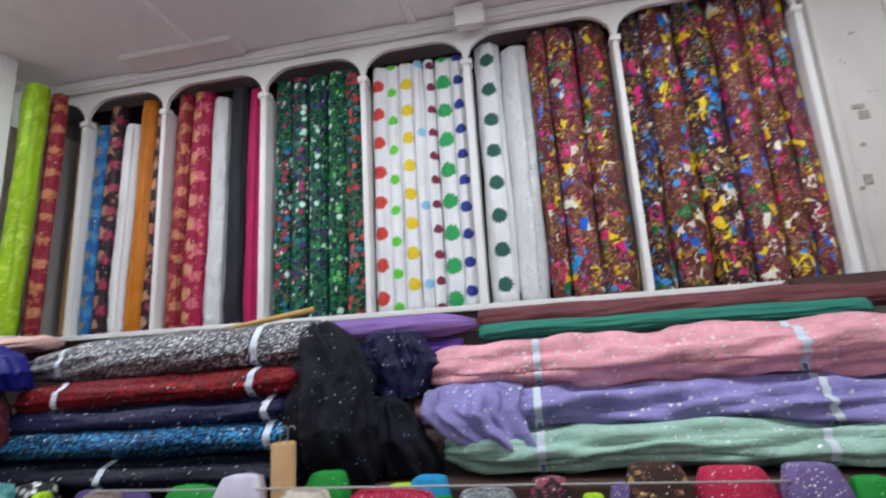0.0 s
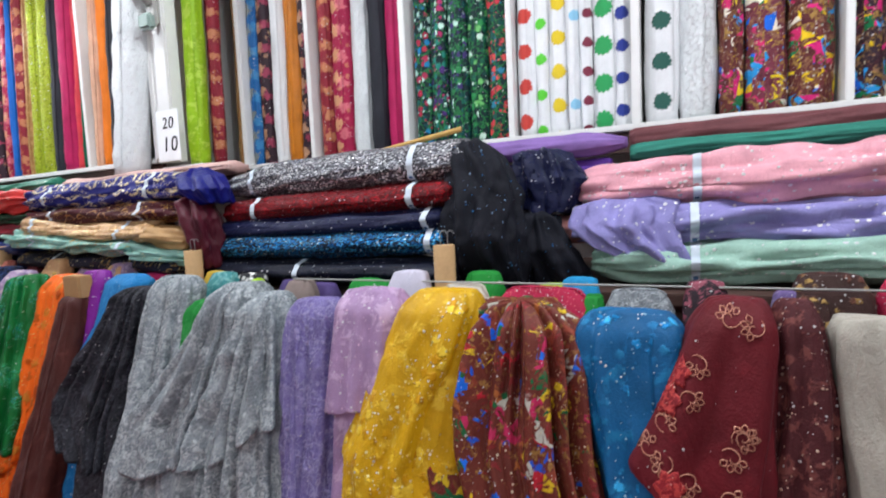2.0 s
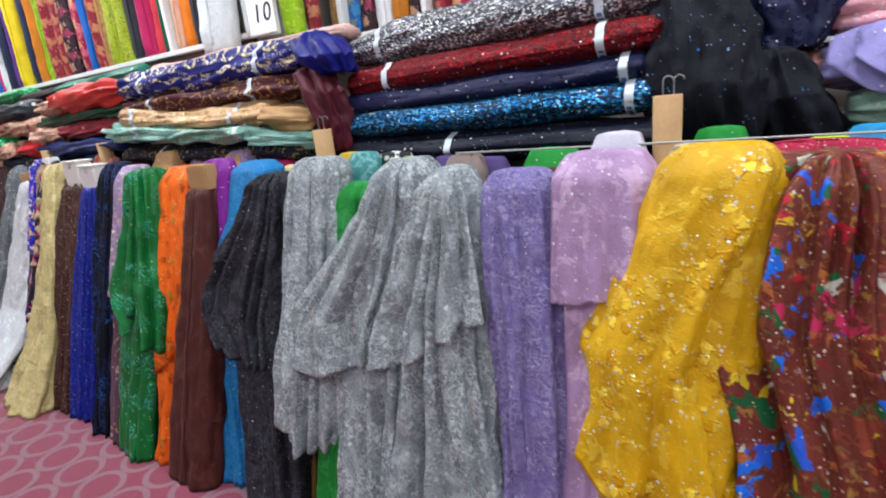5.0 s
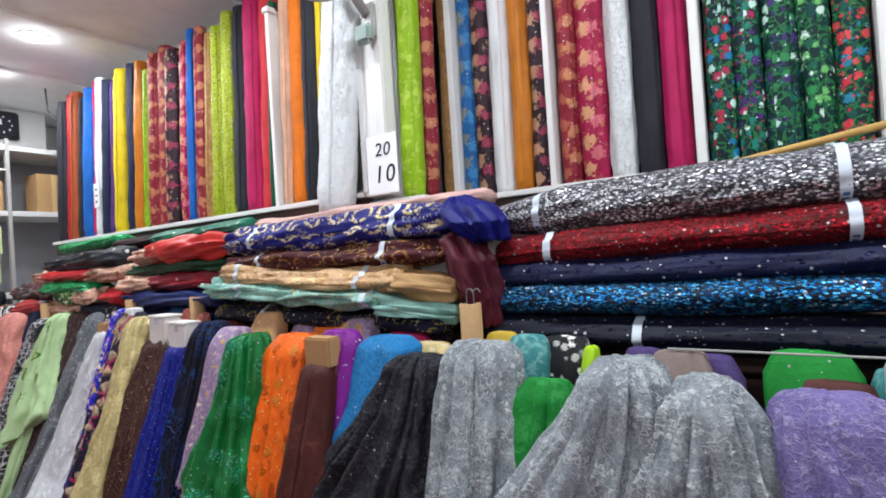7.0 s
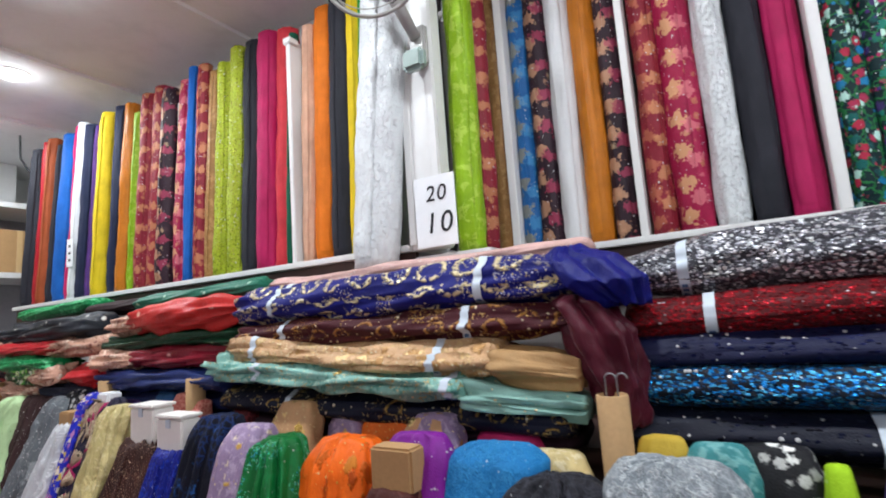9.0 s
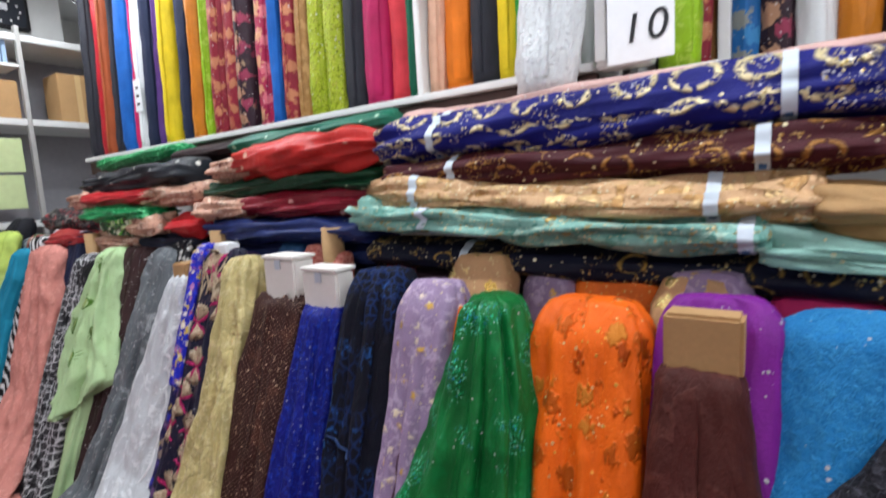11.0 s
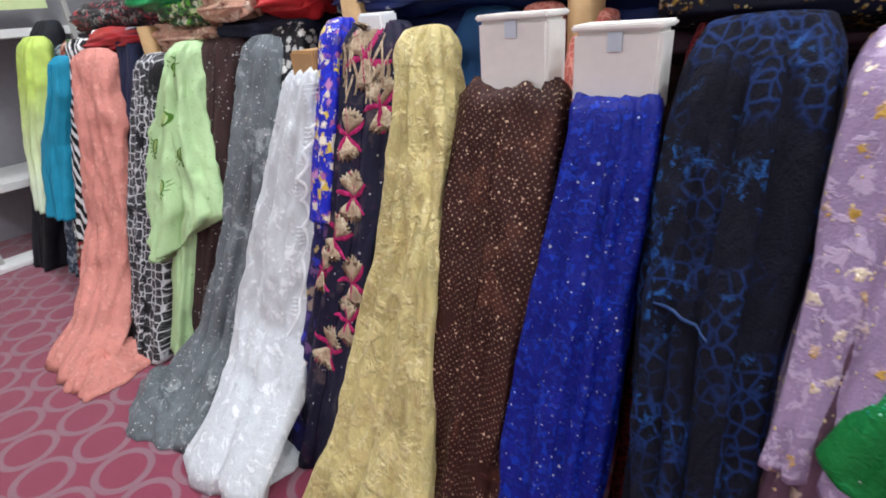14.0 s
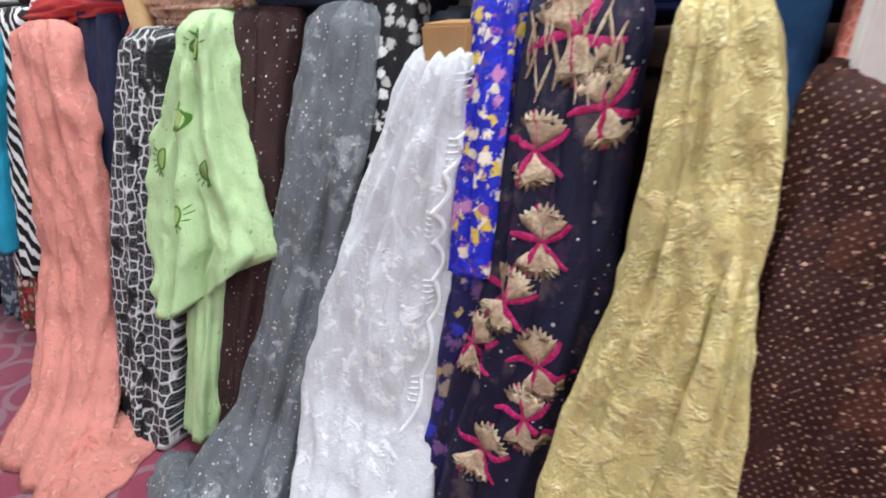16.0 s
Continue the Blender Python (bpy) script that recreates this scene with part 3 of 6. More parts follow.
# cloth kinds --------------------------------------------------------------------
MULTI = ("ecc820", "1f6ce0", "e02a80", "1d7a4a", "f0ead8", "f0d428", "2c9ce0", "d83070")
K = {
    "lime": plain("lime_cloth", "9cc61e", extra=(glints(60, 0.03),)),
    "lime_satin": cloth("lime_satin", "8fb81c", (("noise", {"scale": 22.0, "r": 0.55, "alpha": 0.5}, ("c2d860",), 0.2, 0.35),), 0.4, 0.6),
    "green": plain("green_cloth", "1c8a34", extra=(glints(60, 0.03),)),
    "hot_pink": plain("hot_pink_cloth", "cf2a68"),
    "magenta": plain("magenta_velvet", "b8205c", 0.6, 0.3),
    "coral": plain("coral_cloth", "cf3a44"),
    "black": plain("black_cloth", "1c1c24", 0.7, 0.3),
    "charcoal": plain("charcoal_cloth", "2a2b33", 0.7, 0.3),
    "orange": plain("orange_cloth", "dc7418"),
    "satin_orange": plain("orange_satin", "c87820", 0.35, 0.7),
    "yellow": plain("yellow_cloth", "e2c522"),
    "blue": plain("blue_cloth", "1560b4"),
    "red": plain("red_cloth", "b01f2c", 0.4),
    "rust": plain("rust_cloth", "a3502c"),
    "purple_cloth": plain("purple_cloth", "5c3a84"),
    "pine": plain("pine_cloth", "135c44"),
    "peach": plain("peach_cloth", "d8ab90"),
    "white": plain("white_cloth", "e6e8ea", 0.55, 0.5, tone=0.06),
    "silver_white": cloth("crushed_white_satin", "e4e9ea", (("noise", {"scale": 70.0, "r": 0.56, "rise": 0.8}, ("f4f6f8",), 0.25, 0.25),), 0.35, 1.0, tone=0.1),
    "tan_satin": cloth("tan_satin", "a87c4a", (("noise", {"scale": 25.0, "r": 0.55, "alpha": 0.5}, ("c9a06a",), 0.3, 0.35),), 0.4, 0.6),
    "yellow_sequin": sequin_cloth("yellow_green_sequin", "a3b428", ("c8d640", "8fa020", "e0e070"), 90, 0.6),
    "red_spot": spotted("red_spotted", "8c2434", ("b86a50", "c88a60"), 11, 0.36),
    "magenta_spot": spotted("magenta_spotted", "a61c48", ("d8a878", "d87880", "c89060"), 10, 0.36),
    "dark_spot": spotted("dark_spotted", "33222c", ("c89878", "a8405c", "d8b890"), 10, 0.4),
    "blue_spot": spotted("blue_spotted", "1c62a0", ("8f8a70", "3f86b8"), 10, 0.38),
    "teal_floral": floral("teal_floral", "08282c", ("b02844", "1c7cb0", "b8e0d4", "0f4a4c", "12605c", "a83050"), 21),
    "plum_floral": floral("plum_floral", "08282c", ("b02860", "4a2a70", "c8ecdc", "0f4a4c", "1c7c6c", "3a2a60"), 21),
    "mint_floral": floral("mint_floral", "08282c", ("b8dccc", "2f844c", "40306c", "0f4848", "0c3c40", "146050"), 21),
    "leaf_floral": floral("leaf_floral", "082c2c", ("6cb868", "c8e4d4", "2a8a4c", "0f5a44", "0c4440"), 21),
    "red_flower": floral("red_flower", "0a3030", ("d04048", "c83444", "2a80a0", "0f5048", "d85050"), 21),
    "foil_brown": foil("foil_brown", "6a3230", MULTI),
    "foil_dark": foil("foil_dark", "35202c", MULTI),
    "foil_rose": foil("foil_rose", "783444", MULTI),
    "tan_sequin": cloth("tan_sequin", "3c2420", (("petals", {"scale": 42.0, "r": 0.36, "keep": 0.6, "rise": 0.3}, ("a88850", "6a4438", "8a6a48"), 0.4, 0.4), glints(70, 0.08)), 0.6),
    "purple_glitter": plain("purple_glitter", "6c5a8c", extra=(glints(80, 0.3),)),
    "black_maroon": cloth("black_maroon", "2a1c24", (("noise", {"scale": 35.0, "r": 0.52}, ("8c4a58",), 0.1, 0.5), glints(70, 0.06)), 0.6),
    "grey_lace": lace("grey_lace", "6c7278", "c2c8cc"),
    "sky_blue": plain("sky_blue_cloth", "1c86b8", extra=(glints(60, 0.05),)),
    "red_glitter": plain("red_glitter", "b8244a", extra=(glints(90, 0.25, 0.9, ("ff9090", "ffffff", "d02040")),)),
    "brown_glitter": plain("brown_glitter", "6a3c34", extra=(glints(80, 0.2, 0.9, ("e0b090", "ffffff")),)),
    "cream": plain("cream_cloth", "cfc6b8"),
    "teal_pale": cloth("teal_pale", "3f8a8c", (("noise", {"scale": 22.0, "r": 0.55, "alpha": 0.5}, ("8cc0bc",), 0.1, 0.4),), 0.5),
    "white_lilac": plain("white_lilac", "c8c4d4", tone=0.1),
    "taupe": plain("taupe_cloth", "8a7a74"),
    "deep_purple": plain("deep_purple", "4a3a6c"),
    "brown": plain("brown_cloth", "54302c", extra=(glints(60, 0.04),)),
    "black_white_floral": cloth("black_white_floral", "1c1c20", (("petals", {"scale": 34.0, "r": 0.4, "keep": 0.75}, ("e6e6e2", "bcbcb8"), 0.0, 0.6),), 0.6),
    "mustard": plain("mustard_cloth", "c2a43c"),
    "pale_yellow": cloth("pale_yellow", "d2bc84", (("noise", {"scale": 20.0, "r": 0.55, "alpha": 0.6}, ("e8dcb8",), 0.1, 0.5),), 0.6),
    "gold_peach": cloth("gold_peach", "c89c70", (("petals", {"scale": 18.0, "r": 0.33, "keep": 0.8}, ("e0b860", "f0d890"), 0.8, 0.25), glints(70, 0.08, 0.8, ("ffe9b0",))), 0.5),
    "orange_glitter": cloth("orange_glitter", "e06a18", (glints(70, 0.2, 0.8, ("ffd080", "ff9030")),), 0.5),
    "lilac_gold": cloth("lilac_gold", "957f9e", (("petals", {"scale": 27.0, "r": 0.24, "keep": 0.7}, ("c8a050", "e8d8c0"), 0.6, 0.3), ("noise", {"scale": 40.0, "r": 0.56, "alpha": 0.5}, ("c8b4cc",), 0, 0.6), glints(70, 0.05, 0.8, ("ffe9b0",))), 0.6, 0.4),
    "dull_blue": plain("dull_blue_cloth", "2a5482"),
    "red_net": cloth("red_net", "4c1218", (("vein", {"scale": 55.0, "r": 0.08, "alpha": 0.6}, ("8c2c30",), 0, 0.6),), 0.7),
    "mauve_gold": cloth("mauve_gold", "5c4050", (("petals", {"scale": 27.0, "r": 0.24, "keep": 0.7}, ("a88440", "b8a898"), 0.5, 0.3), glints(70, 0.05, 0.8, ("ffe9b0",))), 0.6, 0.5),
    "peach_net": cloth("peach_net", "d8786a", (("vein", {"scale": 60.0, "r": 0.08, "alpha": 0.6}, ("f0b0a0",), 0, 0.6),), 0.7),
    "purple": plain("purple_plain", "563a7c"),
    "grey_navy": cloth("grey_navy", "3c4a5c", (("noise", {"scale": 25.0, "r": 0.52}, ("9aa4ac",), 0.1, 0.5),), 0.6),
    "navy_plain": plain("navy_plain", "1c2440"),
}


# the setting ----------------------------------------------------------------------
def slab(name, x0, x1, y0, y1, z0, z1, mat, label="", bevel=0.0):
    return tagged(part(name, box_bm(x0, x1, y0, y1, z0, z1, bevel), mat), label, kind="structure")


slab("floor", -8.2, 2.6, -2.6, 2.9, -0.1, 0.0, carpet_mat(), "crimson carpet with a pattern of discs and pale bands")
slab("wall_north", -8.2, 2.6, 2.72, 2.9, 0.0, 3.4, WALLP, "pale painted wall behind the shelves")
slab("wall_south", -8.2, 2.6, -2.78, -2.6, 0.0, 3.4, WALLP, "plain pale painted wall")
slab("wall_east", 2.6, 2.8, -2.78, 2.9, 0.0, 3.4, WALLP, "plain pale painted wall")
slab("wall_west", -8.4, -8.2, -2.78, 2.9, 0.0, 3.4, WALLP, "white painted end wall")


def build_ceiling():
    bm = box_bm(-8.2, 2.6, -2.6, 2.9, CEIL, CEIL + 0.15, 0)
    for x in (-6.45, -5.3, -4.1, -2.9, -1.7, -0.5, 0.7):
        box_bm(x - 0.02, x + 0.02, -2.6, 2.3, CEIL - 0.022, CEIL + 0.01, 0, bm)
        box_bm(x - 0.05, x - 0.03, -2.6, 2.3, CEIL - 0.01, CEIL + 0.01, 0, bm)
    tagged(part("ceiling", bm, PLASTER), "white plaster ceiling with narrow raised ribs", kind="structure")


build_ceiling()


def downlight(x, y):
    e = empty("downlight", (x, y, CEIL), "round white recessed ceiling downlight switched on", "ceiling light", "ceiling downlights")
    bm = bmesh.new()
    bmesh.ops.create_circle(bm, segments=32, radius=0.095, cap_ends=True, matrix=Matrix.Translation((x, y, CEIL - 0.012)))
    r = bmesh.ops.inset_region(bm, faces=bm.faces[:], thickness=0.018, depth=0.006)
    r = bmesh.ops.extrude_edge_only(bm, edges=[e2 for e2 in bm.edges if e2.is_boundary])
    bmesh.ops.translate(bm, verts=[v for v in r["geom"] if isinstance(v, bmesh.types.BMVert)], vec=(0, 0, 0.012))
    part("trim_ring", bm, WHITE, e, smooth=False)
    bm = bmesh.new()
    bmesh.ops.create_cone(bm, cap_ends=True, segments=32, radius1=0.072, radius2=0.072, depth=0.006, matrix=Matrix.Translation((x, y, CEIL - 0.022)))
    part("diffuser", bm, solid("lamp_diffuser", "ffffff", 0.4, emit=9.0), e, "glowing white diffuser")


# fittings for the front row and for the added, unseen back row
for lx, ly in LAMP_XY:
    downlight(lx, ly)


# the upper shelf: back boards, dividers and arched valances ------------------------
def valance(x0, x1, y, zc, zt, parent):
    """A white board whose lower edge curves down at both ends."""
    n, r = 28, 0.17
    up, lo = [], []
    for i in range(n + 1):
        x = x0 + (x1 - x0) * i / n
        d = min(x - x0, x1 - x)
        z = zt if d > r else zt - (zt - zc) * (1 - math.sqrt(max(0, 1 - (1 - d / r) ** 2)))
        lo.append((x, z))
    verts, faces = [], []
    for yy in (y, y + 0.025):
        verts += [(x, yy, z) for x, z in lo] + [(x, yy, CEIL + 0.01) for x, z in lo]
    m = n + 1
    for i in range(n):
        faces += [(i, i + 1, m + i + 1, m + i), (2 * m + i + 1, 2 * m + i, 3 * m + i, 3 * m + i + 1), (i + 1, i, 2 * m + i, 2 * m + i + 1)]
    mesh_ob("valance", verts, faces, WHITE, parent, smooth=False)


def shelf_section(x0, x1, y, z, cuts, zc, zt, label, strong=()):
    e = empty("wall_shelf", ((x0 + x1) / 2, y + 0.2, z - 0.03), label, "shelf", kind="structure")
    part("shelf_board", box_bm(x0, x1, y - 0.02, 2.719, z - 0.028, z, 0.004), WHITE, e, "white painted shelf board")
    part("shelf_edge", box_bm(x0, x1, y + 0.012, y + 0.04, z - 0.12, z - 0.029, 0.003), BROWNW, e, "dark brown board under the shelf")
    # near-black board in the wide bays, white in the narrow ones
    part("back_board", box_bm(x0, x1, y + 0.3, y + 0.315, z + 0.001, CEIL - 0.002, 0), WHITE if strong else solid("dark_back_board", "2c2624", 0.7), e, "plain back board")
    for i, c in enumerate(cuts):
        w = 0.018 if i % 2 == 0 else 0.014
        if strong and c not in strong:
            w = 0.006
        inset = 0.09 if w < 0.01 else -0.005
        part("divider", box_bm(c - w, c + w, y + inset, y + 0.29, z + 0.001, zc + 0.02, 0.004), WHITE, e)
        if w > 0.01:
            part("capital", box_bm(c - w - 0.012, c + w + 0.012, y - 0.014, y + 0.05, zc - 0.01, zc + 0.025, 0.005), WHITE, e)
    for a, b in zip(cuts[:-1], cuts[1:]) if not strong else ():
        valance(min(a, b), max(a, b), y - 0.001, zc, zt, e)
    if not strong:
        part("cornice", box_bm(x0, x1, y - 0.05, y - 0.003, CEIL - 0.07, CEIL - 0.001, 0.012), WHITE, e)
    return e


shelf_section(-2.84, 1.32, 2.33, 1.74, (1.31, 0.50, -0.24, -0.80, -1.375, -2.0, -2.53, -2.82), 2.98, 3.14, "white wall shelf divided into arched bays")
shelf_section(-6.66, -2.85, 1.98, 1.79, (-2.86, -3.54, -4.2, -4.63, -5.05, -5.6, -6.13, -6.64), 2.93, 3.08, "white wall shelf divided into narrow arched bays", (-3.54,))


def pillar(name, x0, x1, y0, y1, z0, z1, label, mat=WORN):
    e = empty(name, ((x0 + x1) / 2, (y0 + y1) / 2, z0), label, "pillar", kind="structure")
    part("shaft", box_bm(x0, x1, y0, y1, z0, z1, 0.006), mat, e)
    for a, b in ((x0, x0 + 0.035), (x1 - 0.035, x1)):
        part("edge_strip", box_bm(a, b, y0 - 0.012, y0 - 0.001, z0 + 0.02, z1 - 0.01, 0.003), mat, e)
    return e


pillar("pillar_1", 1.325, 1.66, 2.30, 2.715, 1.7, CEIL - 0.001, "scuffed white pillar with peeling paint marks")
slab("ledge", 1.0, 2.3, 2.22, 2.29, 1.62, 1.74, BROWNW, "dark brown wooden ledge", 0.01)
for px_, pz_, w_, h_ in ((1.41, 2.45, 0.05, 0.02), (1.43, 2.4, 0.04, 0.04), (1.41, 2.28, 0.02, 0.015), (1.39, 2.11, 0.035, 0.045), (1.37, 2.09, 0.02, 0.015), (1.47, 2.8, 0.02, 0.012), (1.52, 1.93, 0.04, 0.03)):
    tagged(part("paint_scuff", box_bm(px_, px_ + w_, 2.2965, 2.2995, pz_, pz_ + h_, 0.001), solid("bare_plaster", "9a948c", 0.8, grain=90, tone=0.3)), "grey patch of peeled paint on the pillar", "scuff", "peeled patches")
slab("wall_panel", 1.665, 2.59, 2.45, 2.71, 1.745, CEIL - 0.002, BROWNW, "dark brown panel beside the white pillar", 0.004)
slab("ceiling_panel", -2.13, -1.45, 2.12, 2.27, CEIL - 0.035, CEIL - 0.001, WHITE, "flat white cover plate on the ceiling edge", 0.006)
box_ = empty("junction_box", (-0.19, 2.25, 3.12), "small white junction box on the shelf cornice", "junction box")
part("box_body", box_bm(-0.265, -0.125, 2.225, 2.279, 3.13, 3.235, 0.006), WHITE, box_)
part("box_lid", box_bm(-0.27, -0.12, 2.215, 2.224, 3.125, 3.24, 0.003), WHITE, box_)
slab("shelf_return", -2.84, -2.5, 1.975, 2.3, 1.705, 1.735, WHITE, "white painted end of the shelf below the pillar", 0.003)
pillar("pillar_2", -2.84, -2.68, 1.95, 2.03, 1.76, CEIL - 0.001, "narrow white pillar carrying a price card and a fan", WHITE)


def numeral(body, size, at, parent, mat=INK, tilt=0.0):
    cu = bpy.data.curves.new("numeral", "FONT")
    cu.body, cu.size, cu.extrude, cu.align_x, cu.align_y, cu.shear = body, size, 0.0008, "CENTER", "CENTER", 0.15
    tmp = bpy.data.objects.new("tmp", cu)
    scene.collection.objects.link(tmp)
    bpy.context.view_layer.update()
    me = bpy.data.meshes.new_from_object(tmp.evaluated_get(bpy.context.evaluated_depsgraph_get()))
    bpy.data.objects.remove(tmp)
    me.transform(pose(*at, 90, tilt, 0))
    me.materials.clear()
    me.materials.append(mat)
    ob = new("numeral", me)
    ob.parent = parent
    ob.matrix_parent_inverse = Matrix.Translation(-parent.location)
    return ob


card = empty("price_card", (-2.73, 1.93, 1.77), "white paper card with handwritten 20 and 10", "price card")
part("paper", box_bm(-2.798, -2.612, 1.931, 1.936, 1.76, 2.045, 0.001), PAPER, card)
for digit, size, dx, dz in (("2", 0.09, -0.752, 1.985), ("0", 0.09, -0.702, 1.985), ("1", 0.118, -0.757, 1.865), ("0", 0.118, -0.688, 1.865)):
    numeral(digit, size, (-1.972 + dx, 1.9295, dz - 0.015), card)


def wall_fan():
    e = empty("wall_fan", (-2.64, 1.94, 2.5), "grey wall fan with round wire guard, at rest", "fan")
    part("bracket", box_bm(-2.76, -2.68, 1.9, 1.937, 2.5, 2.68, 0.012), GREYP, e)
    part("switch_box", box_bm(-2.77, -2.67, 1.85, 1.9, 2.47, 2.56, 0.015), solid("pale_green_plastic", "8fa39c", 0.4), e, "pale green switch box")
    m = look((-2.72, 1.62, 2.8), (-2.35, 0.6, 2.55))

    def tube(radius, wire, depth=0.0):
        bm = bmesh.new()
        n, k = 40, 6
        vs = [[bm.verts.new(m @ Vector(((radius + wire * math.cos(b)) * math.cos(a), (radius + wire * math.cos(b)) * math.sin(a), depth + wire * math.sin(b)))) for b in [2 * math.pi * j / k for j in range(k)]] for a in [2 * math.pi * i / n for i in range(n)]]
        for i in range(n):
            for j in range(k):
                bm.faces.new((vs[i][j], vs[(i + 1) % n][j], vs[(i + 1) % n][(j + 1) % k], vs[i][(j + 1) % k]))
        return bm
    part("guard_ring", tube(0.2, 0.008), GREYP, e, smooth=True)
    for rr, dd in ((0.185, -0.035), (0.15, -0.05), (0.11, -0.06), (0.07, -0.065), (0.185, 0.04), (0.12, 0.06)):
        part("guard_wire", tube(rr, 0.0022, dd), GREYP, e, smooth=True)
    bm = bmesh.new()
    bmesh.ops.create_uvsphere(bm, u_segments=24, v_segments=12, radius=0.075, matrix=m @ Matrix.Translation((0, 0, 0.1)) @ Matrix.Diagonal((1, 1, 1.3, 1)))
    part("motor", bm, GREYP, e, smooth=True)
    bm = bmesh.new()
    bmesh.ops.create_cone(bm, cap_ends=True, segments=24, radius1=0.05, radius2=0.04, depth=0.03, matrix=m @ Matrix.Translation((0, 0, -0.06)))
    part("hub", bm, solid("dark_blue_plastic", "2c3340", 0.35), e, "dark blue hub")
    for q in range(3):
        bm = bmesh.new()
        rows = []
        for i in range(9):
            rr = 0.04 + 0.135 * i / 8
            half = 0.55 * math.sin(math.pi * (0.25 + 0.65 * i / 8))
            rows.append([bm.verts.new(m @ Vector((rr * math.cos(q * 2.094 + a), rr * math.sin(q * 2.094 + a), 0.03 * a))) for a in (-half, -half / 3, half / 3, half)])
        for r1, r2 in zip(rows[:-1], rows[1:]):
            for j in range(3):
                bm.faces.new((r1[j], r1[j + 1], r2[j + 1], r2[j]))
        r = bmesh.ops.extrude_face_region(bm, geom=bm.faces[:])
        bmesh.ops.translate(bm, verts=[v for v in r["geom"] if isinstance(v, bmesh.types.BMVert)], vec=m.to_3x3() @ Vector((0, 0, 0.003)))
        part("blade", bm, solid("smoky_plastic", "8a8a8c", 0.2, alpha=0.55), e, "smoky translucent blade", smooth=True)
    bm = bmesh.new()
    a, b = Vector((-2.72, 1.9, 2.62)), m @ Vector((0, 0, 0.15))
    d = b - a
    bmesh.ops.create_cone(bm, cap_ends=True, segments=16, radius1=0.022, radius2=0.03, depth=d.length, matrix=Matrix.Translation((a + b) / 2) @ d.to_track_quat("Z", "Y").to_matrix().to_4x4())
    part("arm", bm, GREYP, e, smooth=True)


wall_fan()

# the long platform behind the standing bolts, on which the stacks lie
plat = empty("display_platform", (-2.5, 1.9, 0.0), "low dark wooden platform behind the standing bolts", "platform", kind="structure")
part("platform_top", box_bm(-6.8, 2.5, 1.62, 2.7, 1.08, 1.12, 0.004), BROWNW, plat)
part("platform_front", box_bm(-6.8, 2.5, 1.66, 1.69, 0.0, 1.079, 0.003), BROWNW, plat)

# rolls standing on the upper shelf ---------------------------------------------------
Z1, Y1 = 1.742, 2.36


def shelf_r(x0, x1, k, label, top=3.12, y=Y1, z=Z1, **kw):
    upright(x0, x1, z, top, y, k if not isinstance(k, str) else K[k], label + " standing on the upper shelf", **kw)


for a, b, k in ((0.525, 0.63, "foil_dark"), (0.63, 0.80, "foil_brown"), (0.80, 0.965, "foil_dark"), (0.965, 1.10, "foil_rose"), (1.10, 1.205, "foil_brown"), (1.205, 1.285, "foil_rose")):
    shelf_r(a, b, k, "glossy foil-printed multicolour fabric roll", 3.2)
shelf_r(-0.205, -0.07, dotted("white_dark_green_dots", "2c5a50", 0.17), "white fabric roll with dark green flowers")
shelf_r(-0.07, 0.075, "silver_white", "crumpled silver white fabric roll", 3.08)
for a, b, k in ((0.08, 0.165, "foil_brown"), (0.165, 0.32, "foil_rose"), (0.32, 0.475, "foil_brown")):
    shelf_r(a, b, k, "glossy brown foil-printed fabric roll", 3.15)
for a, b, c, p, z, lab in ((-0.775, -0.68, "c8443c", 0.165, 0.1, "red"), (-0.69, -0.62, "5cc83c", 0.165, 0.4, "lime green"), (-0.625, -0.535, "dcc02c", 0.155, 0.7, "yellow"), (-0.545, -0.48, "8cc4e0", 0.4, 0.2, "pale blue"),
                           (-0.485, -0.425, "7c3044", 0.13, 0.5, "maroon"), (-0.425, -0.315, "2f9c58", 0.165, 0.3, "green"), (-0.335, -0.26, "2c3c8c", 0.14, 0.0, "dark blue")):
    shelf_r(a, b, dotted("white_dots_" + lab.replace(" ", "_"), c, p, min(0.046, (b - a) * 0.42), z), "white fabric roll with " + lab + " flowers", 3.08)
for a, b, k in ((-1.345, -1.245, "teal_floral"), (-1.245, -1.15, "plum_floral"), (-1.15, -1.03, "mint_floral"), (-1.03, -0.93, "leaf_floral"), (-0.93, -0.825, "red_flower")):
    shelf_r(a, b, k, "dark green fabric roll with embroidered flowers", 3.1)
shelf_r(-1.975, -1.88, "red_spot", "dark red spotted fabric roll")
shelf_r(-1.885, -1.745, "magenta_spot", "magenta fabric roll with pale gold spots")
shelf_r(-1.745, -1.635, "silver_white", "crushed silver white fabric roll", 3.06)
shelf_r(-1.63, -1.515, "charcoal", "charcoal black fabric roll")
shelf_r(-1.515, -1.405, "magenta", "deep pink velvet fabric roll", 3.08)
shelf_r(-2.515, -2.43, "blue_spot", "blue spotted fabric roll", 3.0)
shelf_r(-2.435, -2.335, "dark_spot", "dark fabric roll with pale flowers")
shelf_r(-2.335, -2.225, "white", "plain white fabric roll", 2.98)
shelf_r(-2.225, -2.115, "satin_orange", "orange satin fabric roll")
shelf_r(-2.115, -2.02, "dark_spot", "navy fabric roll with pale flowers", 3.0)
shelf_r(-2.685, -2.56, "lime_satin", "lime green satin fabric roll", y=2.02)
shelf_r(-2.635, -2.55, "red_spot", "red spotted fabric roll", y=2.15)
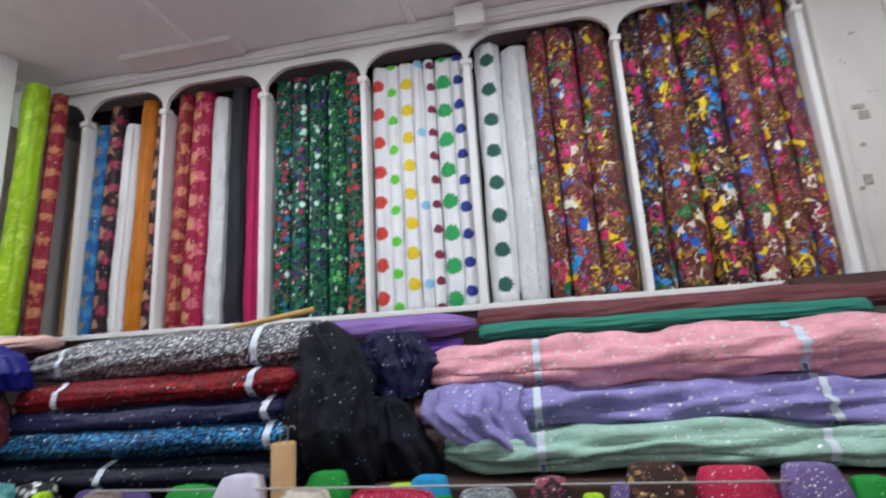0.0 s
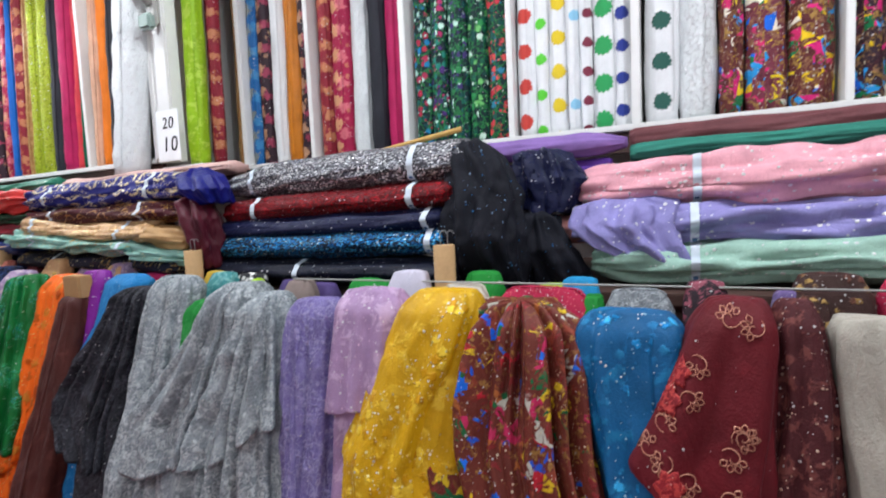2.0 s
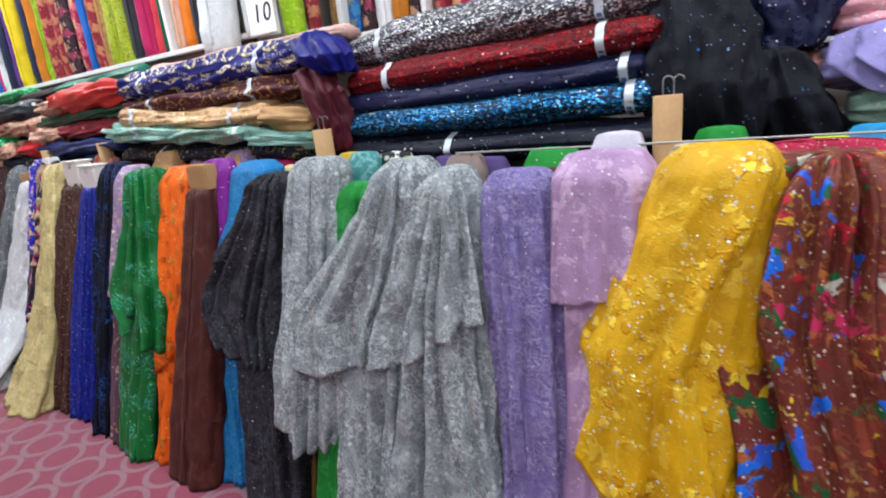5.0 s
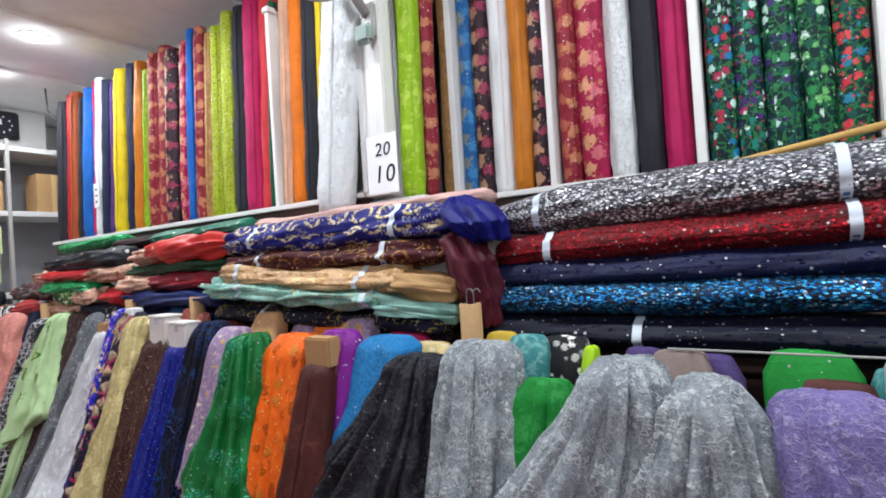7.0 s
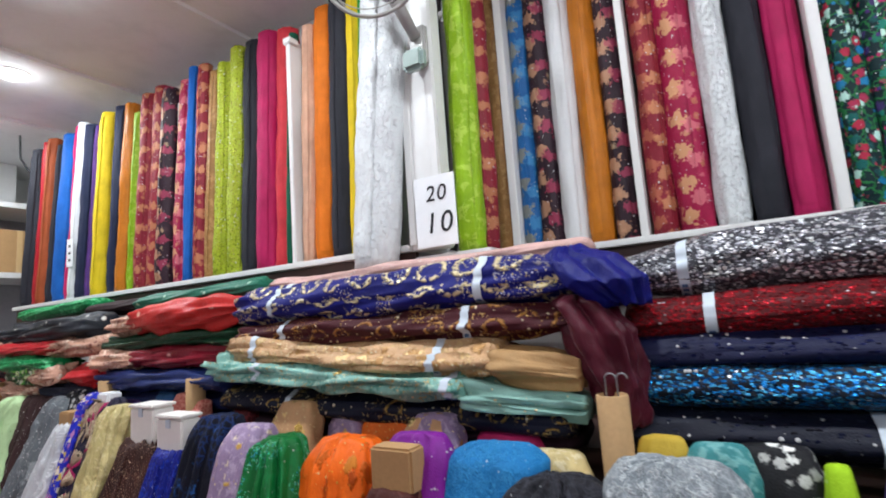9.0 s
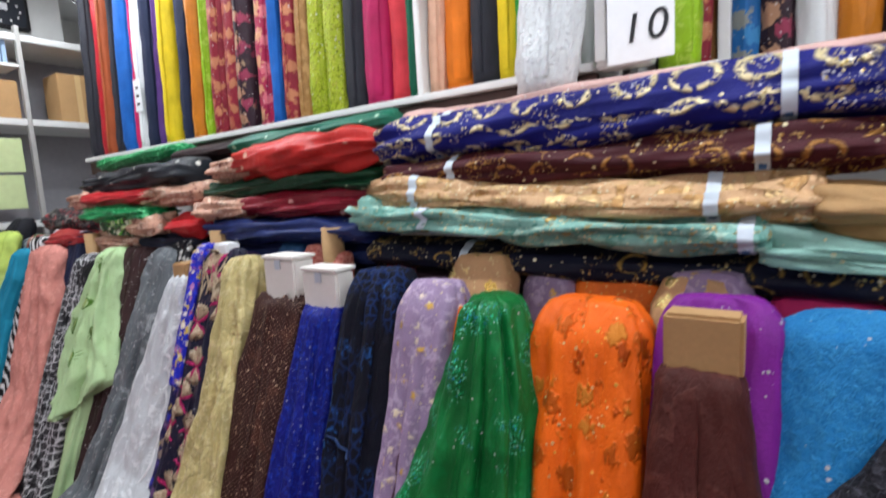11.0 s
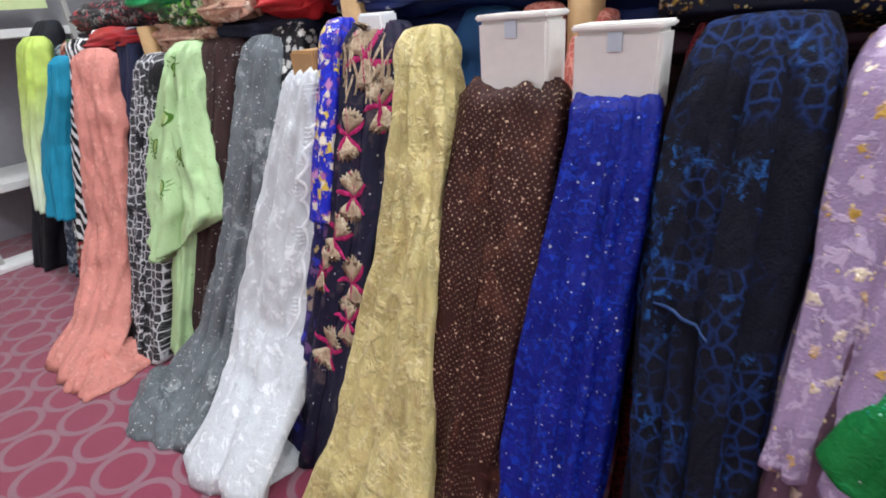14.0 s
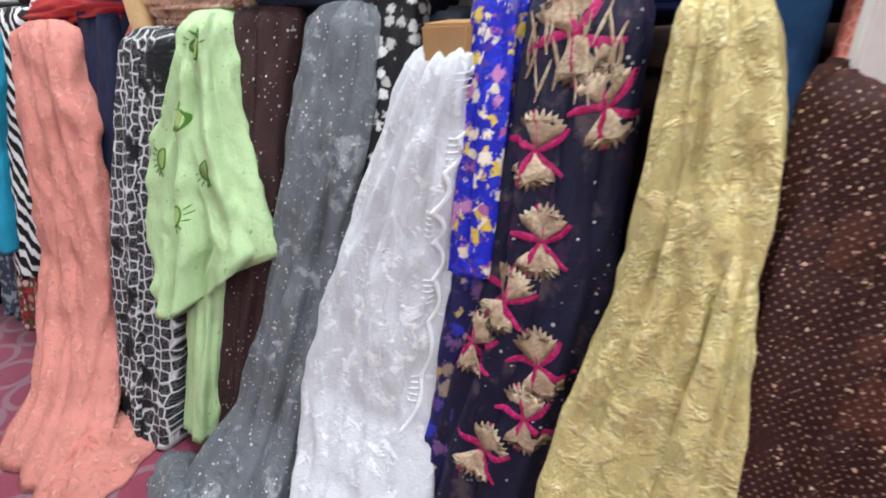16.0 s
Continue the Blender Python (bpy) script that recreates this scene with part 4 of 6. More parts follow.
shelf_r(-2.64, -2.555, "tan_satin", "tan satin fabric roll", 3.05, y=2.36)

Z2, Y2, T2 = 1.792, 1.985, 3.12
for a, b, k, lab in ((-3.15, -3.04, "green", "green"), (-3.225, -3.125, "yellow", "yellow"), (-3.325, -3.2, "charcoal", "charcoal"), (-3.455, -3.315, "orange", "orange"), (-3.52, -3.445, "peach", "pale peach"),
                     (-3.6, -3.55, "pine", "dark green"), (-3.725, -3.595, "coral", "coral red"), (-3.855, -3.72, "magenta", "deep pink"), (-3.985, -3.85, "charcoal", "charcoal"),
                     (-4.1, -3.975, "yellow_sequin", "yellow green textured"), (-4.19, -4.09, "yellow_sequin", "yellow green textured"), (-4.295, -4.215, "tan_satin", "tan satin"), (-4.385, -4.295, "red_spot", "red spotted"),
                     (-4.47, -4.39, "blue", "bright blue"), (-4.61, -4.475, "magenta_spot", "magenta spotted"), (-4.765, -4.65, "dark_spot", "dark spotted"), (-4.885, -4.76, "red_spot", "red spotted"), (-5.0, -4.875, "red_spot", "red spotted"),
                     (-5.1, -5.03, "lime_satin", "lime green"), (-5.215, -5.1, "satin_orange", "orange satin"), (-5.385, -5.22, "navy_plain", "navy"), (-5.535, -5.39, "yellow", "yellow"), (-5.585, -5.53, "purple_cloth", "purple"),
                     (-5.76, -5.62, "navy_plain", "navy and white"), (-5.84, -5.75, "white", "white"), (-5.92, -5.84, "hot_pink", "pink"), (-6.12, -5.93, "blue", "bright blue"), (-6.22, -6.14, "charcoal", "black"), (-6.33, -6.22, "rust", "rust orange"),
                     (-6.47, -6.33, "red", "shiny red"), (-6.62, -6.47, "charcoal", "black")):
    near = min(abs((a + b) / 2 - c) for c in (-2.86, -3.54, -4.2, -4.63, -5.05, -5.6, -6.13, -6.64))
    shelf_r(a, b, k, lab + " fabric roll", 3.11 - 0.13 * max(0.0, 1 - near / 0.17) ** 1.5, Y2 + 0.012 * math.sin(a * 23), Z2, lean=0.05)
upright(-3.08, -2.865, 1.70, 3.02, 1.8, K["silver_white"], "thick white crumpled fabric roll standing before the shelf", lean=0.06, tilt=0.08, lump=0.013)
lab_ = empty("price_tag", (-5.77, 1.99, 2.05), "small white paper tag with bars", "price tag")
part("paper", box_bm(-5.83, -5.74, 1.978, 1.982, 2.02, 2.22, 0.001), PAPER, lab_)
for q in range(3):
    part("mark", box_bm(-5.8, -5.77, 1.9755, 1.9775, 2.06 + 0.05 * q, 2.075 + 0.05 * q, 0), INK, lab_)

# rolls lying in the stacks --------------------------------------------------------
PINKV = cloth("pink_velvet_glitter", "e4a2ae", (glints(34, 0.14, 0.9),), 0.6, 0.7, sheen=0.2)
LAVV = cloth("lavender_velvet_glitter", "8c86be", (glints(34, 0.14, 0.9),), 0.6, 0.6, sheen=0.2)
MINTV = cloth("mint_velvet_glitter", "9cc0b0", (glints(34, 0.14, 0.9),), 0.6, 0.7, sheen=0.2)
roll(-0.43, 1.75, 1.96, 1.455, 0.13, 0.1, PINKV, "thick pink velvet fabric roll with glitter specks", (-0.02, 0.83), ends=("round", "flat"), crease=0.024, dz=0.03, sag=0.008)
roll(-0.43, 1.75, 1.9, 1.315, 0.13, 0.082, LAVV, "lavender velvet fabric roll with glitter specks", (-0.03, 0.85), ends=("loose", "flat"), crease=0.024, dz=-0.03)
roll(-0.36, 1.75, 1.85, 1.195, 0.14, 0.072, MINTV, "pale mint green velvet fabric roll with glitter", (-0.03, 0.8), ends=("gather", "flat"), crease=0.024)
roll(-0.56, -0.3, 1.9, 1.31, 0.06, 0.055, plain("peach_satin", "c88a84", 0.45), "small peach satin fabric roll", crease=0.008)
roll(-0.26, 1.7, 2.24, 1.655, 0.05, 0.055, plain("maroon_velvet", "6c3c40", 0.6, sheen=0.6), "long maroon velvet fabric roll under the shelf")
roll(-0.25, 1.2, 2.13, 1.60, 0.04, 0.036, plain("teal_cloth", "2f7c6c"), "long teal green fabric roll under the shelf")
roll(-0.92, -0.26, 2.12, 1.645, 0.06, 0.048, plain("lilac_cloth", "8a6aac"), "lilac fabric roll under the shelf", ends=("flat", "gather"))
roll(-0.85, -0.32, 2.14, 1.545, 0.05, 0.045, plain("violet_cloth", "5a3490"), "deep violet fabric roll under the shelf")
roll(-0.85, -0.35, 2.12, 1.45, 0.05, 0.045, plain("dusky_plum_cloth", "5c3840"), "dusky plum fabric roll under the shelf")
slab("stack_board", -0.8, -0.3, 1.85, 2.3, 1.385, 1.4, WHITE, "white board between the stacked rolls", 0.003)
SILV = sequin_cloth("silver_sequins", "36363c", ("e8ebf0", "74747c", "b8b8c0", "56565e", "ffffff", "90909a", "d0d4da"), 105, 0.97, 1.1, 0.22, 0.2)
REDS = sequin_cloth("red_sequins", "4a060c", ("b01424", "d82434", "5c0a12", "800e1a", "a81220"), 110, 0.9, 1.0, 0.24, 0.05)
NAVS = sequin_cloth("navy_sequins", "0c1238", ("0c1440", "0a0e2c"), 85, 0.3, 0.6, 0.3, 0.05)
BLUS = sequin_cloth("blue_sequins", "041020", ("1c98ec", "5cc8ff", "0c4c84", "0a3054", "1c84d0", "58c0f8"), 105, 0.97, 1.0, 0.24, 0.08)
BLKS = sequin_cloth("black_sequins", "0d1124", ("0e1430", "0a0a14"), 85, 0.2, 0.6, 0.3, 0.05)
roll(-2.0, -0.78, 1.76, 1.562, 0.11, 0.088, SILV, "silver sequin fabric roll with paper bands", (-1.83, -1.0), dz=0.03, ends=("loose", "flat"), crease=0.008)
roll(-1.98, -0.82, 1.72, 1.435, 0.11, 0.062, REDS, "dark red sequin fabric roll", (-1.78, -0.99), dz=0.03)
roll(-2.0, -0.86, 1.7, 1.352, 0.11, 0.055, NAVS, "navy sequin fabric roll", (-0.92,), dz=0.02)
roll(-2.0, -0.84, 1.67, 1.277, 0.11, 0.058, BLUS, "bright blue sequin fabric roll", (-0.9,), dz=0.015)
roll(-2.02, -0.8, 1.66, 1.175, 0.12, 0.058, BLKS, "black sequin fabric roll", (-1.5,))
# pole over the silver roll
bm = bmesh.new()
pa, pb = Vector((-1.35, 1.83, 1.655)), Vector((-0.86, 1.84, 1.725))
bmesh.ops.create_cone(bm, cap_ends=True, segments=14, radius1=0.011, radius2=0.011, depth=(pb - pa).length, matrix=Matrix.Translation((pa + pb) / 2) @ (pb - pa).to_track_quat("Z", "Y").to_matrix().to_4x4())
tagged(part("wooden_pole", bm, solid("yellow_wood", "b8924c", 0.6, grain=40, tone=0.2), smooth=True), "thin yellow wooden pole lying on the silver roll", "pole")


def heap(name, spine, mat, label, category, fold=0.02, k=9, seed_off=0):
    """Bunched hanging cloth: spine rows (z, x, y, half width, half depth) from below."""
    sd = next_seed() + seed_off
    zs = [s[0] for s in spine]
    nu, nv = 72, 46
    rings = []
    for i in range(nv + 1):
        z = zs[0] + (zs[-1] - zs[0]) * i / nv
        x, y, hw, hd = (np.interp(z, zs, [s[j] for s in spine]) for j in (1, 2, 3, 4))
        ring = np.zeros((nu, 3))
        for j in range(nu):
            u = 2 * math.pi * j / nu
            f = fold * (math.sin(k * u + 3 * wob(sd, z * 5, u)) * 0.5 + 1.4 * wob(sd + 3, math.cos(u) * 2, math.sin(u) * 2, z * 7) + 0.5 * wob(sd + 8, math.cos(u) * 6, math.sin(u) * 6, z * 22))
            ring[j] = (x + (hw + f) * math.cos(u), y + (hd + f) * math.sin(u), z + 0.02 * wob(sd + 5, math.cos(u) * 3, math.sin(u) * 3, z * 4))
        rings.append(ring)
    last = rings[-1]
    mid = last.mean(0)
    rings.append(mid + (last - mid) * 0.6 + np.array([0, 0, 0.02]))
    return tagged(centre(loft(name, rings, mat)), label, category)


BLKF = cloth("black_tulle", "0e101c", (glints(60, 0.03, 0.8, ("3c8cd0", "a0c8f0")),), 0.75, 0.9, sheen=0.0)
heap("bunched_cloth", [(1.125, -0.7, 1.72, 0.13, 0.1), (1.3, -0.72, 1.68, 0.15, 0.13), (1.48, -0.74, 1.72, 0.14, 0.12), (1.58, -0.76, 1.74, 0.11, 0.1), (1.64, -0.79, 1.75, 0.06, 0.07)], BLKF, "bunched black tulle hanging over the stacked roll ends", "cloth", 0.022)
heap("bunched_cloth", [(1.38, -0.52, 1.86, 0.09, 0.08), (1.5, -0.52, 1.88, 0.13, 0.09), (1.6, -0.56, 1.9, 0.1, 0.07)], NAVS, "bunched navy sequin cloth beside the black tulle", "cloth", 0.025)
heap("bunched_cloth", [(1.125, -0.5, 1.8, 0.12, 0.08), (1.25, -0.54, 1.78, 0.12, 0.09), (1.36, -0.56, 1.8, 0.08, 0.08)], BLKF, "loose black tulle sagging beside the stacked rolls", "cloth", 0.025)
heap("draped_cloth", [(1.2, -0.12, 1.74, 0.07, 0.03), (1.26, -0.2, 1.74, 0.13, 0.04), (1.33, -0.26, 1.77, 0.15, 0.05), (1.395, -0.25, 1.82, 0.16, 0.06)], LAVV, "lavender velvet end folded down over the mint roll", "cloth", 0.026, 11)

BLGO = embroidered("blue_gold_embroidery", "090f6c", ("e8cc78", "f8ecb8", "d8d8e8"), 8.0, 0.05, 0.9, "dccca0")
MAGO = embroidered("maroon_gold_embroidery", "44101a", ("c89848", "e0b870"), 11, 0.045, 0.6, "a87840")
BEIG = cloth("beige_gold_sequin", "cfa67c", (("noise", {"scale": 26.0, "r": 0.53, "rise": 0.6}, ("dcbc88", "b48a58"), 0.35, 0.35), glints(55, 0.22, 0.9, ("fff0c8",))), 0.45, 1.0)
MING = cloth("mint_gold_embroidery", "86b8ac", (("noise", {"scale": 18.0, "r": 0.54}, ("5c9488", "a8c8b8"), 0.1, 0.5), ("noise", {"scale": 34.0, "r": 0.6, "rise": 0.5}, ("b09858",), 0.6, 0.35), glints(60, 0.16, 0.9, ("ffe8b0",))), 0.5, 0.9)
DKGO = embroidered("dark_gold_embroidery", "0a0c24", ("c8a050", "e8d090"), 12, 0.035, 0.45, "a88848")
roll(-3.42, -2.0, 1.62, 1.565, 0.115, 0.078, BLGO, "royal blue velvet roll with gold embroidered rings", (-3.17, -2.34), ends=("round", "loose"), crease=0.014)
roll(-3.36, -2.08, 1.6, 1.462, 0.11, 0.056, MAGO, "maroon velvet roll with gold embroidery", (-3.1, -2.38), ends=("flat", "loose"), crease=0.012)
roll(-3.44, -2.28, 1.55, 1.43, 0.11, 0.052, BEIG, "beige fabric roll with gold sequins", (-3.2, -2.46), dz=-0.075, ends=("gather", "flat"), crease=0.02, sag=0.012)
roll(-3.44, -2.36, 1.53, 1.36, 0.12, 0.045, MING, "pale mint roll with gold embroidery", (-3.15, -2.4), dz=-0.055, ends=("flat", "flat"), crease=0.024, sag=0.01)
roll(-2.38, -2.06, 1.53, 1.275, 0.12, 0.042, plain("mint_lining", "8cb8ac", 0.5, extra=(glints(50, 0.05, 0.9, ("ffe8b0",)),)), "plain mint end of the embroidered roll drooping", ends=("flat", "loose"), dz=-0.03, crease=0.024)
roll(-3.42, -2.1, 1.56, 1.235, 0.1, 0.05, DKGO, "black roll with gold embroidered flowers", (-3.05,), dz=-0.03)
roll(-3.44, -2.1, 1.6, 1.165, 0.1, 0.045, plain("dark_plum_cloth", "2c1420"), "dark plum fabric roll at the base of the stack")
roll(-2.3, -2.07, 1.545, 1.355, 0.112, 0.05, plain("tan_lining", "b08a5c", 0.55), "plain tan end of the beige fabric roll", ends=("flat", "loose"), crease=0.016, dz=-0.03)
BLUV = cloth("royal_blue_velvet", "08116c", (), 0.4, 0.7, sheen=0.1)
heap("draped_cloth", [(1.49, -1.96, 1.6, 0.05, 0.07), (1.55, -2.0, 1.58, 0.1, 0.1), (1.61, -2.06, 1.6, 0.1, 0.09), (1.635, -2.1, 1.62, 0.06, 0.06)], BLUV, "royal blue velvet end folded over the roll", "cloth", 0.018, 5)
heap("draped_cloth", [(1.2, -2.0, 1.55, 0.05, 0.05), (1.3, -1.99, 1.55, 0.06, 0.06), (1.42, -2.03, 1.55, 0.085, 0.08), (1.5, -2.08, 1.57, 0.07, 0.07)], plain("maroon_satin", "4c0c20", 0.35, sheen=0.5), "maroon velvet end hanging from the stack", "cloth", 0.02, 6)
roll(-3.5, -2.1, 1.86, 1.672, 0.09, 0.032, cloth("blush_glitter", "cfa8a0", (glints(70, 0.1),), 0.55), "pale blush glitter fabric roll under the shelf", crease=0.008)

CORAL = cloth("red_satin", "c02a26", (("spots", {"scale": 11.0, "r": 0.14, "stretch": (1, 1, 0.6)}, ("e8c8b0",), 0.4, 0.4),), 0.35, 0.5)
MARS = cloth("maroon_satin_spots", "7c1024", (("spots", {"scale": 11.0, "r": 0.13}, ("d8a8a0",), 0.4, 0.4),), 0.35, 0.5)
GRNS = cloth("bottle_green_spots", "0c3a22", (("spots", {"scale": 11.0, "r": 0.13}, ("a8b898",), 0.4, 0.4),), 0.4, 0.5)
PEARL = cloth("peach_ruffle", "d8a890", (("noise", {"scale": 38.0, "r": 0.56, "rise": 0.9}, ("8a5448", "f0d8c4"), 0, 0.6),), 0.6, 0.9)
TEALS = cloth("teal_satin_spots", "1c6a54", (("spots", {"scale": 14.0, "r": 0.14}, ("b8d8c0",), 0.3, 0.4),), 0.4, 0.4)
EMER = cloth("emerald_satin", "109050", (("noise", {"scale": 30.0, "r": 0.58}, ("6cd898",), 0.3, 0.3),), 0.35, 0.5)
roll(-4.15, -3.38, 1.6, 1.555, 0.12, 0.075, CORAL, "shiny red satin fabric roll with pale flecks", (), dz=0.015, ends=("loose", "gather"), crease=0.022)
roll(-4.36, -4.1, 1.62, 1.545, 0.09, 0.05, PEARL, "ruffled peach lace end of a fabric roll", crease=0.018)
roll(-4.4, -3.4, 1.62, 1.465, 0.1, 0.04, GRNS, "bottle green fabric roll with pale flecks", crease=0.021)
roll(-4.1, -3.4, 1.6, 1.388, 0.11, 0.045, MARS, "maroon satin fabric roll with pale flecks", ends=("flat", "loose"), crease=0.021)
roll(-4.38, -4.05, 1.57, 1.39, 0.1, 0.05, PEARL, "ruffled peach end of a fabric roll", crease=0.02)
roll(-4.3, -3.4, 1.56, 1.305, 0.1, 0.045, cloth("navy_spots", "1a2a60", (("spots", {"scale": 12.0, "r": 0.12}, ("a8a8b0",), 0.3, 0.4),), 0.45), "navy fabric roll with pale flecks", crease=0.021)
roll(-4.35, -3.42, 1.62, 1.21, 0.1, 0.055, plain("ink_cloth", "1c2858"), "dark ink blue fabric roll low in the stack")
roll(-4.45, -3.5, 1.78, 1.655, 0.08, 0.045, TEALS, "teal satin fabric roll with flecks under the shelf", dz=0.02, crease=0.008)
roll(-5.95, -5.0, 1.82, 1.685, 0.08, 0.04, EMER, "shiny emerald green fabric roll under the shelf", dz=0.02, crease=0.01)
roll(-5.0, -4.4, 1.8, 1.66, 0.08, 0.04, plain("dark_brown_cloth", "2c1a1c"), "dark brown fabric roll under the shelf")
roll(-5.6, -4.55, 1.64, 1.55, 0.12, 0.07, cloth("black_spots", "1c2028", (("spots", {"scale": 10.0, "r": 0.12}, ("c8c8c0",), 0.2, 0.4),), 0.5), "black fabric roll with pale flecks", crease=0.021)
roll(-4.95, -4.4, 1.6, 1.46, 0.1, 0.05, PEARL, "ruffled fabric roll ends in peach and brown", crease=0.02)
roll(-5.55, -4.75, 1.58, 1.465, 0.1, 0.04, plain("bright_red_satin", "c01c28", 0.35), "bright red satin fabric roll", ends=("flat", "gather"), crease=0.015)
roll(-5.8, -5.4, 1.6, 1.47, 0.09, 0.05, PEARL, "ruffled peach fabric roll end", crease=0.02)
roll(-5.5, -4.8, 1.56, 1.385, 0.1, 0.04, EMER, "emerald green satin fabric roll", crease=0.021)
roll(-5.3, -4.98, 1.56, 1.32, 0.1, 0.05, floral("leafy_cloth", "38402c", ("c8d8a0", "6cb840", "e8e8d0"), 24), "leafy patterned fabric roll", crease=0.018)
roll(-4.97, -4.72, 1.54, 1.32, 0.1, 0.05, PEARL, "ruffled peach end of a fabric roll in the stack", crease=0.024)
roll(-4.71, -4.42, 1.56, 1.32, 0.1, 0.05, plain("scarlet_satin", "c42a30", 0.4), "scarlet satin fabric roll in the stack", ends=("gather", "flat"), crease=0.02)
roll(-4.95, -4.45, 1.6, 1.235, 0.11, 0.05, plain("dark_navy_cloth", "14182c"), "dark navy fabric roll low in the stack", crease=0.014)
roll(-5.45, -4.97, 1.58, 1.24, 0.11, 0.05, PEARL, "ruffled peach fabric roll low in the stack", crease=0.022)
roll(-6.1, -5.47, 1.58, 1.24, 0.11, 0.05, plain("brick_red_satin", "a8242c", 0.4), "brick red satin fabric roll low in the stack", ends=("flat", "gather"), crease=0.02)
roll(-6.1, -4.4, 1.64, 1.165, 0.1, 0.045, plain("grey_blue_cloth", "5c6470"), "grey blue fabric roll at the base of the stack", crease=0.01)
roll(-6.5, -5.5, 1.68, 1.35, 0.1, 0.07, cloth("dark_paisley", "24242a", (("noise", {"scale": 30.0, "r": 0.54}, ("8c8c88", "a04048"), 0, 0.5),), 0.6), "dark patterned fabric roll at the end of the stack", crease=0.015)


# card tubes on the hanging rail -----------------------------------------------------
def card_tube(x, y, z0, z1, hook=True):
    e = empty("cardboard_tube", (x, y, z0), "brown cardboard tube standing between the bolts", "cardboard tube", "cardboard tubes")
    nu = 28
    rings = []
    for r, z in ((0.035, z0), (0.036, z1 - 0.002), (0.034, z1), (0.030, z1), (0.029, z0 + 0.02)):
        rings.append(np.array([(x + r * math.cos(2 * math.pi * j / nu), y + r * math.sin(2 * math.pi * j / nu), z) for j in range(nu)]))
    loft("tube", rings, TUBE, e)
    if hook:
        for dx in (-0.012, 0.014):
            cu = bpy.data.curves.new("hook", "CURVE")
            cu.dimensions, cu.bevel_depth, cu.bevel_resolution = "3D", 0.0022, 2
            sp = cu.splines.new("POLY")
            pts = [(x + dx, y, z1 - 0.03)] + [(x + dx + 0.012 - 0.012 * math.cos(a), y, z1 + 0.035 + 0.012 * math.sin(a)) for a in [math.pi * i / 8 for i in range(9)]]
            sp.points.add(len(pts) - 1)
            for p, q in zip(sp.points, pts):
                p.co = (*q, 1)
            o = new("hook", cu)
            o.data.materials.append(METAL)
            o.parent = e
            o.matrix_parent_inverse = Matrix.Translation(-e.location)


for tx, tz, hk in ((-0.785, 1.292, True), (-1.995, 1.285, True), (-3.555, 1.32, False), (-4.2, 1.31, False), (-5.4, 1.29, False)):
    card_tube(tx, 1.47, 0.004, tz, hk)
bm = bmesh.new()
bmesh.ops.create_cone(bm, cap_ends=True, segments=10, radius1=0.003, radius2=0.003, depth=2.0, matrix=pose(-0.4, 1.425, 1.175, 0, 90, 0))
tagged(part("rail", bm, solid("pale_rail", "a8a8a4", 0.4), smooth=True), "thin pale metal rail running behind the standing bolts", "rail", kind="structure")

# bolts standing in the rows ------------------------------------------------------------
GROUP_F, GROUP_B = "fabric bolts in the front row", "fabric bolts in the second row"
BEH = [0]


def behind(x0, x1, z, k, label):
    BEH[0] += 1
    off = 0.13 if BEH[0] % 2 else 0.19
    e = empty("fabric_bolt", ((x0 + x1) / 2, 0.98 + off, 0.0), label, "fabric bolt", GROUP_B)
    column("cloth", ((0.005, x0, x1), (z * 0.6, x0, x1), (z - 0.02, x0, x1)), K[k], e, off=off, edge=True, depth=0.085, n=3.4, k=5, amp=(0.002, 0.004), lump=0.006, cap=0.05, nu=36, nv=24, plane=lambda q, x: max(0.98 + 0.25 * q + off, front_y(q, x) + 0.13))


def bolt(label, mat, ctrl, depth=0.1, drape=None, board=None, back=0.0, **kw):
    """A bolt in the front row; ctrl rows from the floor up. board: (x0, x1, z0, z1, material) of the card core showing on top."""
    x, y = (ctrl[0][1] + ctrl[0][2]) / 2, front_y(0, (ctrl[0][1] + ctrl[0][2]) / 2) + depth / 2
    e = empty("fabric_bolt", (x, y, 0.0), label, "fabric bolt", GROUP_F)
    ctrl = [(c[0] - 0.012 * (c[0] > 1), *c[1:]) for c in ctrl]
    lapped = kw.pop("lapped", not drape)
    kw.setdefault("crumple", 0.008)
    column("cloth", ctrl, mat, e, depth=depth, edge=lapped, plane=lambda z, x: front_y(z, x) + back, **kw)
    for i, d in enumerate(drape if isinstance(drape, list) else [drape] if drape else []):
        d = dict(d)
        c = [(q[0] - 0.012 * (q[0] > 1), *q[1:]) for q in d.pop("ctrl")]
        column("drape", c, d.pop("mat", mat), e, d.pop("label", "loose end of the cloth hanging in front"), depth=depth + 0.035 + 0.02 * i, plane=lambda z, x, i=i: front_y(z, x) + back - 0.022 - 0.015 * i, **d)
    if board:
        x0, x1, z0, z1, bmat = board
        yy = front_y((z0 + z1) / 2, (x0 + x1) / 2) + back
        part("card_core", box_bm(x0, x1, yy + 0.01, yy + depth - 0.02, z0, z1, 0.006), bmat, e, "bare card core above the cloth")
        if bmat is BOXW:
            part("flap", box_bm(x0 - 0.002, x1 + 0.002, yy + 0.004, yy + depth - 0.012, z1 + 0.001, z1 + 0.012, 0.003), BOXW, e)
            part("paper_label", box_bm((x0 + x1) / 2 - 0.012, (x0 + x1) / 2 + 0.012, yy + 0.006, yy + 0.0095, z1 - 0.03, z1 - 0.001, 0), BAND, e)
    return e


